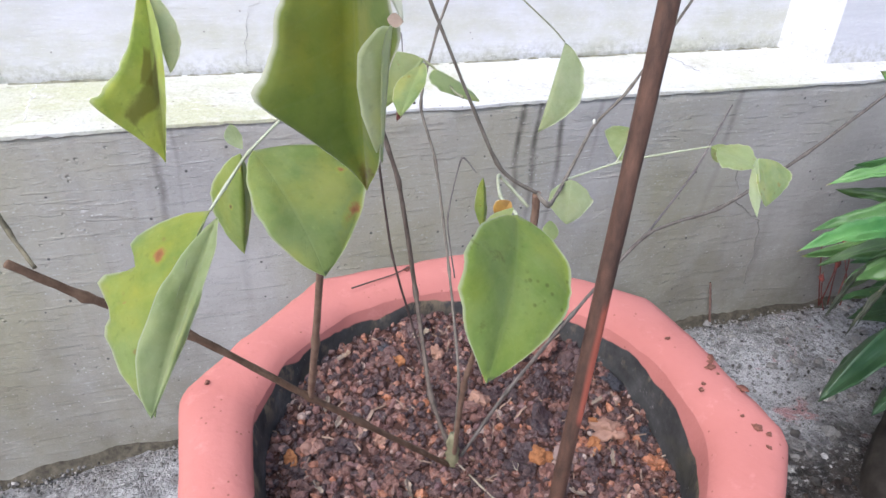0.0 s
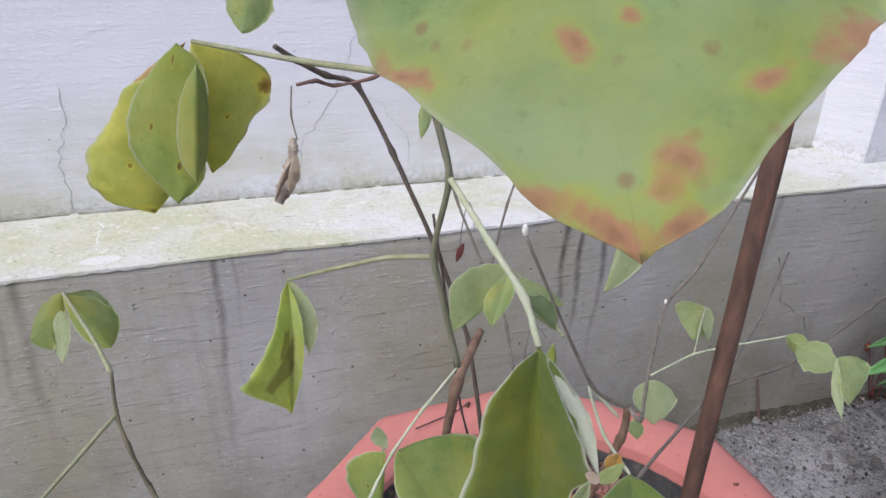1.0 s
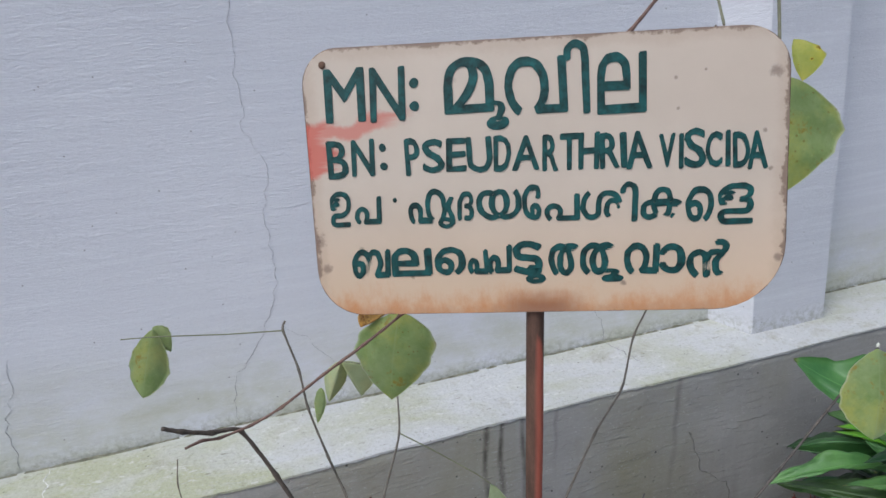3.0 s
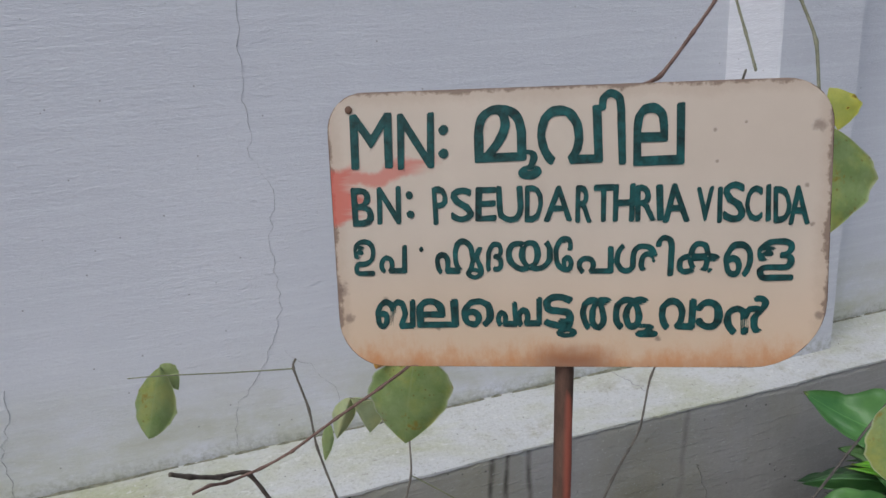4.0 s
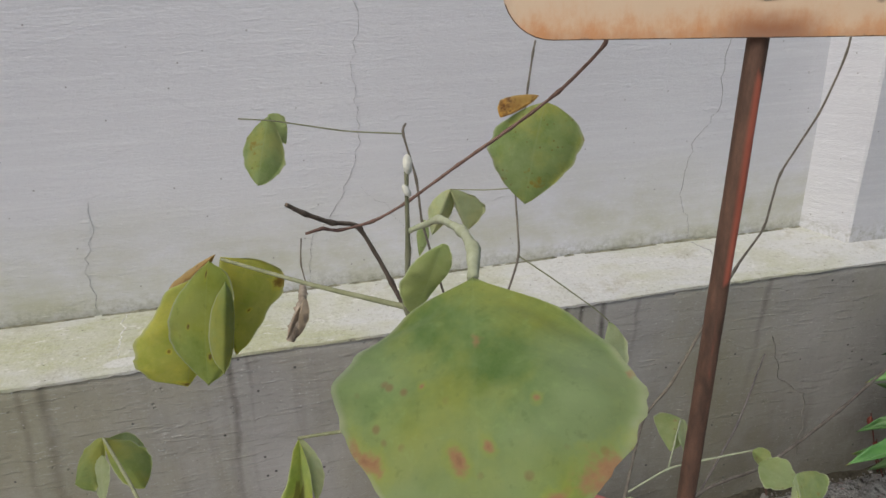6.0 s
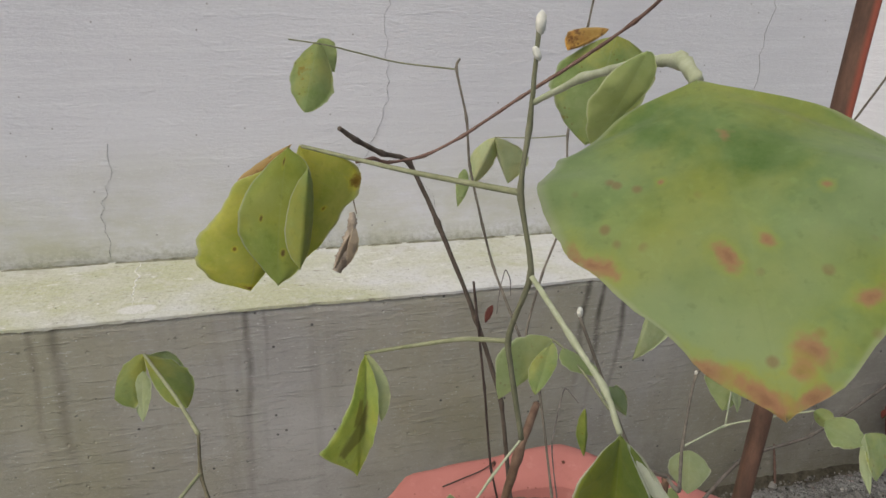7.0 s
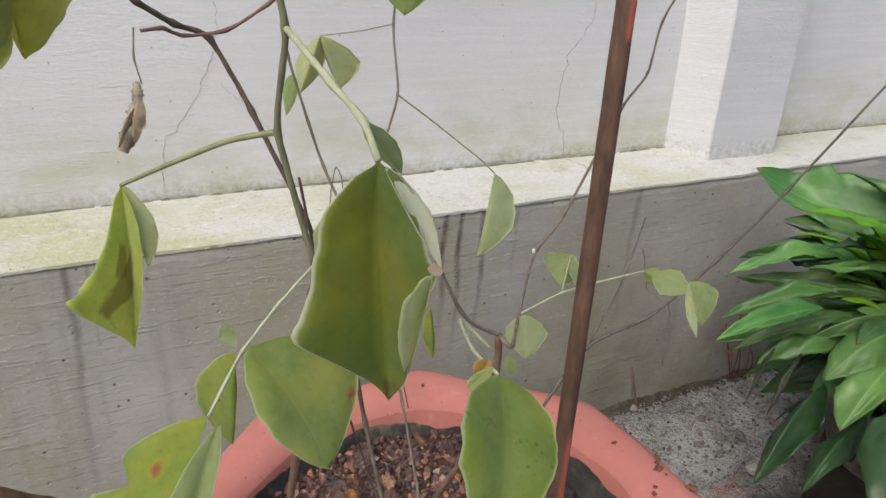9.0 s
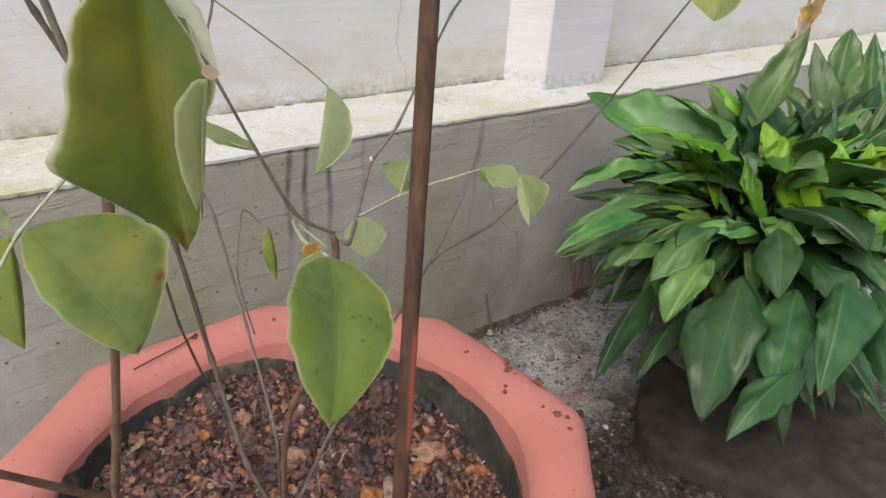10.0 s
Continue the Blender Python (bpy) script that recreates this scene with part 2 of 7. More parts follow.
def yard_concrete():
    """Rough, wet-stained concrete yard with pale wear, pink paint splashes and a dark patch of spilt earth and painted
    plant shade.
    """
    m, nt, b = new_mat("yard_concrete", 0.7, 0.4)
    v = coords(nt)
    a = noise_tex(nt, v, 14, 7, 0.7)
    col = ramp(nt, a, (0.36, (0.20, 0.198, 0.195)), (0.5, (0.47, 0.47, 0.472)), (0.62, (0.72, 0.722, 0.73)))
    pale = noise_tex(nt, v, 5.5, 5, 0.6, 0.5)
    col = mix(nt, ramp(nt, pale, (0.45, 0.0), (0.62, 0.65)), col, (0.62, 0.625, 0.63))
    grit = voronoi(nt, v, 95)
    col = mix(nt, ramp(nt, noise_tex(nt, v, 75, 6, 0.75), (0.55, 0.0), (0.63, 0.8)), col, (0.085, 0.08, 0.073))
    chipped = ramp(nt, noise_tex(nt, v, 7, 4, 0.6), (0.40, 0.0), (0.56, 1.0))
    bent = nt.nodes.new("ShaderNodeVectorMath")
    bent.operation = "MULTIPLY_ADD"
    wobble = nt.nodes.new("ShaderNodeTexNoise")
    wobble.inputs["Scale"].default_value = 45
    nt.links.new(v, wobble.inputs["Vector"])
    nt.links.new(wobble.outputs["Color"], bent.inputs[0])
    bent.inputs[1].default_value = (0.05, 0.05, 0.05)
    nt.links.new(v, bent.inputs[2])
    seams = voronoi(nt, bent.outputs[0], 85, "DISTANCE_TO_EDGE")
    gaps = calc(nt, "MULTIPLY", ramp(nt, seams, (0.02, 1.0), (0.12, 0.0)), chipped)
    col = mix(nt, calc(nt, "MULTIPLY", gaps, 0.45), col, (0.10, 0.095, 0.085))
    foot = calc(nt, "MULTIPLY", step(nt, axis(nt, v, 1), 0.70, 0.85), ramp(nt, noise_tex(nt, v, 18, 5, 0.65), (0.35, 0.2), (0.6, 1.0)))
    col = mix(nt, calc(nt, "MULTIPLY", foot, 0.65), col, (0.115, 0.105, 0.08))
    pink = calc(nt, "MULTIPLY", ramp(nt, noise_tex(nt, v, 11, 5, 0.65, 0.6), (0.60, 0.0), (0.66, 1.0)),
                step(nt, axis(nt, v, 0), 0.35, 0.6))
    col = mix(nt, calc(nt, "MULTIPLY", pink, 0.6), col, (0.52, 0.18, 0.17))
    # spilt dark earth between the two pots, widened to paint in the plant's shade
    x, y = axis(nt, v, 0), axis(nt, v, 1)
    dx = calc(nt, "MULTIPLY", calc(nt, "SUBTRACT", x, 0.66), 1.35)
    dy = calc(nt, "MULTIPLY", calc(nt, "SUBTRACT", y, 0.24), 2.3)
    rr = calc(nt, "SQRT", calc(nt, "ADD", calc(nt, "MULTIPLY", dx, dx), calc(nt, "MULTIPLY", dy, dy)))
    rr = calc(nt, "ADD", rr, calc(nt, "MULTIPLY", noise_tex(nt, v, 9, 6, 0.65), 0.8))
    earth = step(nt, rr, 1.35, 0.95)
    col = mix(nt, earth, col, ramp(nt, noise_tex(nt, v, 60, 5), (0.35, (0.022, 0.019, 0.017)), (0.7, (0.10, 0.085, 0.072))))
    # light and dark of lumps and pits, put into the colour only
    lumps = noise_tex(nt, coords(nt, shift=(0.6, 0.1, 0.4)), 62, 5, 0.7)
    col = mix(nt, ramp(nt, lumps, (0.57, 0.0), (0.66, 0.75)), col, (0.055, 0.05, 0.045))
    col = mix(nt, ramp(nt, lumps, (0.33, 0.7), (0.42, 0.0)), col, (0.56, 0.555, 0.54))
    sand = noise_tex(nt, v, 150, 4, 0.75)
    col = mix(nt, ramp(nt, sand, (0.55, 0.0), (0.72, 0.6)), col, (0.05, 0.047, 0.042))
    col = mix(nt, ramp(nt, sand, (0.28, 0.45), (0.45, 0.0)), col, (0.60, 0.60, 0.59))
    nt.links.new(col, b.inputs["Base Color"])
    h = calc(nt, "ADD", calc(nt, "ADD", noise_tex(nt, v, 45, 6, 0.65), noise_tex(nt, v, 150, 5, 0.7)), calc(nt, "MULTIPLY", grit, 0.3))
    h = calc(nt, "SUBTRACT", h, calc(nt, "MULTIPLY", gaps, 0.4))
    relief(nt, b, h, 1.0, 0.009)
    nt.links.new(ramp(nt, pale, (0.4, 0.85), (0.7, 0.45)), b.inputs["Roughness"])
    return m


def pot_paint():
    """Salmon-pink distemper over cement; ragged where the brush stopped inside the rim."""
    m, nt, b = new_mat("pot_distemper", 0.78, 0.25)
    v = coords(nt)
    z = axis(nt, v, 2)
    tone = noise_tex(nt, v, 9, 5, 0.6)
    pink = ramp(nt, tone, (0.3, (0.425, 0.158, 0.132)), (0.7, (0.48, 0.192, 0.165)))
    smear = noise_tex(nt, v, 26, 6, 0.7)
    pink = mix(nt, ramp(nt, smear, (0.60, 0.0), (0.78, 0.5)), pink, (0.33, 0.12, 0.095))
    chalk = noise_tex(nt, v, 55, 5, 0.65)
    pink = mix(nt, ramp(nt, chalk, (0.58, 0.0), (0.72, 0.35)), pink, (0.60, 0.29, 0.255))
    dust = voronoi(nt, v, 85)
    pink = mix(nt, ramp(nt, dust, (0.05, 0.8), (0.10, 0.0)), pink, (0.20, 0.075, 0.055))
    grey = ramp(nt, noise_tex(nt, v, 30, 6, 0.65), (0.3, (0.022, 0.022, 0.022)), (0.6, (0.062, 0.062, 0.060)), (0.8, (0.14, 0.14, 0.13)))
    green = ramp(nt, noise_tex(nt, v, 12, 5), (0.55, 0.0), (0.7, 0.5))
    grey = mix(nt, green, grey, (0.09, 0.09, 0.045))
    # yellowish scour marks and pale crust in a band below the paint
    scour = calc(nt, "MULTIPLY", step(nt, z, 0.352, 0.385), ramp(nt, noise_tex(nt, coords(nt, (1, 1, 0.5)), 38, 6, 0.7), (0.50, 0.0), (0.60, 1.0)))
    grey = mix(nt, calc(nt, "MULTIPLY", scour, 0.6), grey, (0.26, 0.21, 0.13))
    crust = ramp(nt, noise_tex(nt, v, 130, 4, 0.7), (0.66, 0.0), (0.72, 0.7))
    grey = mix(nt, crust, grey, (0.38, 0.37, 0.34))
    x, y = axis(nt, v, 0), axis(nt, v, 1)
    r = calc(nt, "SQRT", calc(nt, "ADD", calc(nt, "MULTIPLY", x, x), calc(nt, "MULTIPLY", y, y)))
    rag = calc(nt, "MULTIPLY", calc(nt, "SUBTRACT", noise_tex(nt, coords(nt, (1, 1, 0.35)), 16, 3, 0.55), 0.5), 0.026)
    rag = calc(nt, "ADD", rag, calc(nt, "MULTIPLY", calc(nt, "SUBTRACT", noise_tex(nt, coords(nt, (1, 1, 0.1)), 7, 2), 0.5), 0.085))
    inside = calc(nt, "MULTIPLY", step(nt, r, 0.200, 0.195), step(nt, calc(nt, "ADD", z, rag), 0.3865, 0.3845))
    nt.links.new(mix(nt, inside, pink, grey), b.inputs["Base Color"])
    h = calc(nt, "ADD", calc(nt, "MULTIPLY", noise_tex(nt, v, 35, 5), 1.0), calc(nt, "MULTIPLY", noise_tex(nt, v, 160, 3), 0.3))
    relief(nt, b, h, 0.45, 0.003)
    return m


def earth_mat(name, dark, mid, light, what="object"):
    m, nt, b = new_mat(name, 0.88, 0.25)
    v = coords(nt)
    rnd = random_of(nt, what)
    col = ramp(nt, rnd, (0.0, dark), (0.55, mid), (0.93, mid), (1.0, light))
    n = noise_tex(nt, v, 90, 6, 0.7)
    col = mix(nt, ramp(nt, n, (0.4, 0.0), (0.75, 0.6)), col, tuple(c * 0.4 for c in dark))
    nt.links.new(col, b.inputs["Base Color"])
    relief(nt, b, noise_tex(nt, v, 260, 5, 0.7), 0.8, 0.0015)
    return m


def plain(name, color, rough=0.7, scale=40.0, vary=0.35, bump=0.3, spec=0.3, metal=0.0):
    m, nt, b = new_mat(name, rough, spec)
    v = coords(nt)
    n = noise_tex(nt, v, scale, 6, 0.65)
    lo = tuple(c * (1 - vary) for c in color)
    hi = tuple(min(1, c * (1 + vary)) for c in color)
    nt.links.new(ramp(nt, n, (0.3, lo), (0.7, hi)), b.inputs["Base Color"])
    b.inputs["Metallic"].default_value = metal
    relief(nt, b, noise_tex(nt, v, scale * 4, 4), bump, 0.001)
    return m


def rust_paint():
    """Steel rod: flaking red oxide paint over brown rust."""
    m, nt, b = new_mat("rusty_rod", 0.7, 0.35)
    v = coords(nt)
    rust = ramp(nt, noise_tex(nt, coords(nt, (1, 1, 0.3)), 120, 6, 0.7), (0.3, (0.042, 0.025, 0.018)), (0.7, (0.145, 0.078, 0.052)))
    zz = axis(nt, v, 2)
    left_over = calc(nt, "MAXIMUM", calc(nt, "MULTIPLY", step(nt, zz, -0.46, -0.42), step(nt, zz, -0.33, -0.37)),
                     calc(nt, "MULTIPLY", step(nt, zz, -0.14, -0.10), step(nt, zz, 0.02, -0.02)))
    pn = noise_tex(nt, coords(nt, (1, 1, 0.22)), 26, 5, 0.6, 0.4)
    pat = step(nt, calc(nt, "ADD", pn, calc(nt, "MULTIPLY", left_over, 0.24)), 0.68, 0.75)
    side = step(nt, axis(nt, coords(nt, kind="Normal"), 0), -0.1, 0.5)
    col = mix(nt, calc(nt, "MULTIPLY", calc(nt, "MULTIPLY", pat, side), 0.8), rust, (0.40, 0.105, 0.065))
    nt.links.new(col, b.inputs["Base Color"])
    relief(nt, b, noise_tex(nt, v, 300, 5, 0.7), 0.6, 0.0012)
    return m


def sign_paint():
    """Cream enamel with rust bleeding in from the lower edge and red paint smears at one side."""
    m, nt, b = new_mat("sign_enamel", 0.42, 0.45)
    v = coords(nt)
    x, z = axis(nt, v, 0), axis(nt, v, 2)
    tone = noise_tex(nt, v, 14, 5, 0.6)
    col = ramp(nt, tone, (0.3, (0.515, 0.435, 0.352)), (0.7, (0.575, 0.49, 0.402)))
    warm = step(nt, z, 0.085, 0.0)
    col = mix(nt, calc(nt, "MULTIPLY", warm, 0.55), col, (0.62, 0.42, 0.24))
    edge = calc(nt, "ADD", z, calc(nt, "MULTIPLY", calc(nt, "SUBTRACT", noise_tex(nt, coords(nt, (1, 1, 0.6)), 48, 6, 0.75), 0.5), 0.046))
    col = mix(nt, calc(nt, "MULTIPLY", step(nt, edge, 0.020, -0.004), 0.9), col, (0.50, 0.20, 0.055))
    spot_r = calc(nt, "SQRT", calc(nt, "ADD", calc(nt, "POWER", calc(nt, "MULTIPLY", x, 0.55), 2.0), calc(nt, "POWER", z, 2.0)))
    spot_r = calc(nt, "ADD", spot_r, calc(nt, "MULTIPLY", calc(nt, "SUBTRACT", noise_tex(nt, v, 60, 5), 0.5), 0.012))
    col = mix(nt, calc(nt, "MULTIPLY", step(nt, spot_r, 0.019, 0.003), 0.85), col, (0.22, 0.08, 0.035))
    # rust eating in from the rim, thicker in places
    rim_d = calc(nt, "MINIMUM", calc(nt, "SUBTRACT", 0.1312, calc(nt, "ABSOLUTE", calc(nt, "ADD", x, 0.00125))), calc(nt, "MINIMUM", calc(nt, "MULTIPLY", z, 1.3), calc(nt, "SUBTRACT", 0.1542, calc(nt, "MULTIPLY_ADD", x, 0.021, z))))
    eat = calc(nt, "MULTIPLY", calc(nt, "SUBTRACT", noise_tex(nt, v, 60, 6, 0.75), 0.5), 0.017)
    col = mix(nt, calc(nt, "MULTIPLY", step(nt, calc(nt, "ADD", rim_d, eat), 0.0024, 0.0006), 0.85), col, (0.13, 0.085, 0.065))
    col = mix(nt, calc(nt, "MULTIPLY", step(nt, calc(nt, "ADD", rim_d, eat), 0.010, 0.002), 0.3), col, (0.36, 0.25, 0.17))
    for px_, pz_, pr in ((-0.131, 0.047, 0.006), (-0.120, 0.062, 0.0018), (-0.104, 0.041, 0.0026), (0.088, 0.131, 0.0010), (0.126, 0.030, 0.003),
                         (-0.126, 0.030, 0.004), (0.045, 0.018, 0.002), (-0.075, 0.024, 0.0018), (0.118, 0.098, 0.0016), (0.073, 0.128, 0.0013), (0.074, 0.112, 0.0012), (0.123, 0.128, 0.0045), (0.121, 0.078, 0.0015)):
        d = calc(nt, "SQRT", calc(nt, "ADD", calc(nt, "POWER", calc(nt, "SUBTRACT", x, px_), 2.0), calc(nt, "POWER", calc(nt, "SUBTRACT", z, pz_), 2.0)))
        d = calc(nt, "ADD", d, calc(nt, "MULTIPLY", calc(nt, "SUBTRACT", noise_tex(nt, v, 210, 4, 0.65), 0.5), pr * 2.2))
        col = mix(nt, calc(nt, "MULTIPLY", step(nt, d, pr, pr * 0.2), 0.65), col, (0.17, 0.115, 0.09))
    # smears of red
    sm_n = noise_tex(nt, coords(nt, (8, 1, 70)), 1.0, 5, 0.65, 0.5)
    z2 = calc(nt, "SUBTRACT", z, calc(nt, "MULTIPLY", x, 0.16))
    z2 = calc(nt, "ADD", z2, calc(nt, "MULTIPLY", calc(nt, "SUBTRACT", noise_tex(nt, v, 40, 4, 0.6), 0.5), 0.022))
    z2 = calc(nt, "ADD", z2, 0.017)
    rows = calc(nt, "MULTIPLY", step(nt, z2, 0.120, 0.125), step(nt, z2, 0.156, 0.150))
    reach = calc(nt, "ADD", x, calc(nt, "MULTIPLY", sm_n, 0.055))
    smear = calc(nt, "MULTIPLY", rows, step(nt, reach, -0.084, -0.098))
    strand = calc(nt, "MULTIPLY", calc(nt, "MULTIPLY", step(nt, z2, 0.139, 0.143), step(nt, z2, 0.152, 0.148)), step(nt, reach, -0.045, -0.065))
    smear = calc(nt, "MAXIMUM", smear, calc(nt, "MULTIPLY", strand, 0.8))
    col = mix(nt, calc(nt, "MULTIPLY", smear, 0.8), col, (0.52, 0.085, 0.055))
    chips = voronoi(nt, v, 38)
    col = mix(nt, calc(nt, "MULTIPLY", ramp(nt, chips, (0.05, 0.8), (0.09, 0.0)), ramp(nt, tone, (0.55, 0.0), (0.6, 1.0))), col, (0.16, 0.10, 0.07))
    nt.links.new(col, b.inputs["Base Color"])
    relief(nt, b, noise_tex(nt, v, 70, 4), 0.15, 0.001)
    return m


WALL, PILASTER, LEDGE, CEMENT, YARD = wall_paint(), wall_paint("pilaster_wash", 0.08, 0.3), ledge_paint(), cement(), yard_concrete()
POT = pot_paint()
ROD = rust_paint()
SIGN = sign_paint()
SIGN_EDGE = plain("sign_edge_rust", (0.13, 0.075, 0.05), 0.75, 150)
GREEN_PAINT = plain("green_lettering", (0.007, 0.055, 0.052), 0.4, 130, 0.9, 0.2, 0.4)
# cracks are surface ribbons; this colour stands in for the shade inside them
CRACK = plain("crack_shade", (0.25, 0.245, 0.25), 0.9, 60, 0.5)
DIRT = plain("seam_dirt", (0.07, 0.062, 0.045), 0.95, 90, 0.6, 0.6)


# ---- helpers for meshes ----
def part(name, bm, material, parent=None, label="", smooth=True):
    me = bpy.data.meshes.new(name)
    bm.to_mesh(me)
    bm.free()
    for mm in material if isinstance(material, (list, tuple)) else [material]:
        me.materials.append(mm)
    if smooth:
        me.polygons.foreach_set("use_smooth", [True] * len(me.polygons))
    ob = new(name, me)
    ob.parent = parent
    if label:
        ob["label"] = label
    return ob


def thing(name, at, label, category, group="", kind=""):
    ob = new(name)
    ob.location = at
    ob.empty_display_size = 0.05
    return tagged(ob, label, category, group, kind)


def grid_bm(nu, nv, fn):
    """A sheet of nu x nv cells; fn(u, v) gives the place, u and v from 0 to 1."""
    bm = bmesh.new()
    vs = [[bm.verts.new(fn(i / nu, j / nv)) for j in range(nv + 1)] for i in range(nu + 1)]
    for i in range(nu):
        for j in range(nv):
            bm.faces.new((vs[i][j], vs[i + 1][j], vs[i + 1][j + 1], vs[i][j + 1]))
    return bm


def box_bm(lo, hi):
    bm = bmesh.new()
    bmesh.ops.create_cube(bm, size=1)
    for v in bm.verts:
        v.co = [lo[i] + (v.co[i] + 0.5) * (hi[i] - lo[i]) for i in range(3)]
    return bm


def ground_z(x):
    """The yard falls gently to the left."""
    return 0.085 * max(-1.3, min(0.0, x - 0.6))


# ---- wall, ledge, plinth, pilaster, yard ----
def build_wall():
    def face(u, v):
        x, z = -6 + 13 * u, 0.46 + 2.5 * v
        return Vector((x, 1.0 + 0.004 * noise.noise(Vector((x * 2.5, 0, z * 2.5))), z))
    bm = grid_bm(260, 50, face)
    r = bmesh.ops.extrude_face_region(bm, geom=list(bm.faces))
    bmesh.ops.translate(bm, vec=(0, 0.22, 0), verts=[g for g in r["geom"] if isinstance(g, bmesh.types.BMVert)])
    bmesh.ops.recalc_face_normals(bm, faces=list(bm.faces))
    return tagged(part("wall_back", bm, WALL), "bluish-white washed masonry wall with hairline cracks", "wall", kind="structure")


def build_plinth():
    def face(u, v):
        x = -6 + 13 * u
        z = -0.25 + 0.7268 * v
        return Vector((x, 0.852 + 0.005 * noise.noise(Vector((x * 3, 5, z * 3))) + 0.0018 * noise.noise(Vector((x * 18, 5, z * 30))), z))
    bm = grid_bm(900, 40, face)
    r = bmesh.ops.extrude_face_region(bm, geom=list(bm.faces))
    vs = [g for g in r["geom"] if isinstance(g, bmesh.types.BMVert)]
    for v in vs:
        v.co.y = 1.21
    bmesh.ops.recalc_face_normals(bm, faces=list(bm.faces))
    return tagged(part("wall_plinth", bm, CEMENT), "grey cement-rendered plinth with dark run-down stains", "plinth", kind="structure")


def build_ledge():
    def top(u, v):
        x = -6 + 13 * u
        edge = 0.0035 * noise.noise(Vector((x * 14, 1, 0))) + 0.0025 * noise.noise(Vector((x * 55, 2, 0)))
        y0 = 0.8488 + 0.005 * noise.noise(Vector((x * 3, 5, 1.41))) + 0.5 * edge
        y = y0 + v * (1.0 - y0)
        z = 0.479 + 0.018 * v + 0.0022 * noise.noise(Vector((x * 9, y * 9, 3)))
        return Vector((x, y, z))
    bm = grid_bm(1300, 10, top)
    r = bmesh.ops.extrude_face_region(bm, geom=list(bm.faces))
    for v in [g for g in r["geom"] if isinstance(g, bmesh.types.BMVert)]:
        v.co.z -= 0.0042 + 0.0014 * noise.noise(Vector((v.co.x * 13, 9, 0))) + 0.0022 * noise.noise(Vector((v.co.x * 70, 9, 4)))
    bmesh.ops.recalc_face_normals(bm, faces=list(bm.faces))
    return tagged(part("wall_ledge", bm, LEDGE, smooth=False), "white-washed sloping ledge stained yellow-green by algae", "ledge", kind="structure")


def build_pilaster():
    bm = bmesh.new()
    n = 24
    ring = []
    for k in range(n + 1):
        z = 0.484 + 2.4 * k / n
        w = 0.003 * noise.noise(Vector((z * 5, 0, 0)))
        ring.append([bm.verts.new(p) for p in ((0.748 + w, 1.01, z), (0.787 + w, 0.919, z), (0.7905 + w, 0.916, z),
                                               (0.965, 0.916 + w, z), (0.972, 0.922 + w, z), (0.975, 1.01, z))])
    for a, b in zip(ring, ring[1:]):
        for i in range(5):
            bm.faces.new((a[i], a[i + 1], b[i + 1], b[i]))
    bmesh.ops.recalc_face_normals(bm, faces=list(bm.faces))
    return tagged(part("wall_pilaster", bm, PILASTER, smooth=False), "white-washed pilaster standing on the ledge", "pilaster", kind="structure")


def build_ground():
    def near(u, v):
        x, y = -1.6 + 3.6 * u, -0.6 + 1.5 * v
        z = ground_z(x) + 0.006 * noise.noise(Vector((x * 8, y * 8, 0))) + 0.003 * noise.noise(Vector((x * 30, y * 30, 4)))
        d = math.hypot((x - 0.52) * 3, (y - 0.33) * 3.4)
        z += 0.018 * max(0, 1 - d) * (0.6 + 0.8 * noise.noise(Vector((x * 22, y * 22, 8))))
        z -= 0.012 * max(0, min(1, (y - 0.82) / 0.04)) * (0.5 + noise.noise(Vector((x * 16, 0, 2))))
        return Vector((x, y, z))
    bm = grid_bm(240, 100, near)
    far = 400.0
    rim = [v for v in bm.verts if v.is_boundary]
    outer = {}
    for v in rim:
        c = v.co - Vector((0.2, 0.15, 0))
        k = far / max(abs(c.x) / 1.8, abs(c.y) / 0.75)
        zz = ground_z(v.co.x) if abs(c.x) < 1.79 else v.co.z
        outer[v] = bm.verts.new((0.2 + c.x * k / 1.0, 0.15 + c.y * k, zz))
    for e in [e for e in bm.edges if e.is_boundary and e.verts[0] in outer and e.verts[1] in outer]:
        a, b = e.verts
        bm.faces.new((a, b, outer[b], outer[a]))
    bmesh.ops.recalc_face_normals(bm, faces=list(bm.faces))
    return tagged(part("ground", bm, YARD), "rough grey concrete yard with pink paint splashes and spilt earth", "ground", kind="structure")


wall = build_wall()
plinth = build_plinth()
ledge = build_ledge()
build_pilaster()
build_ground()


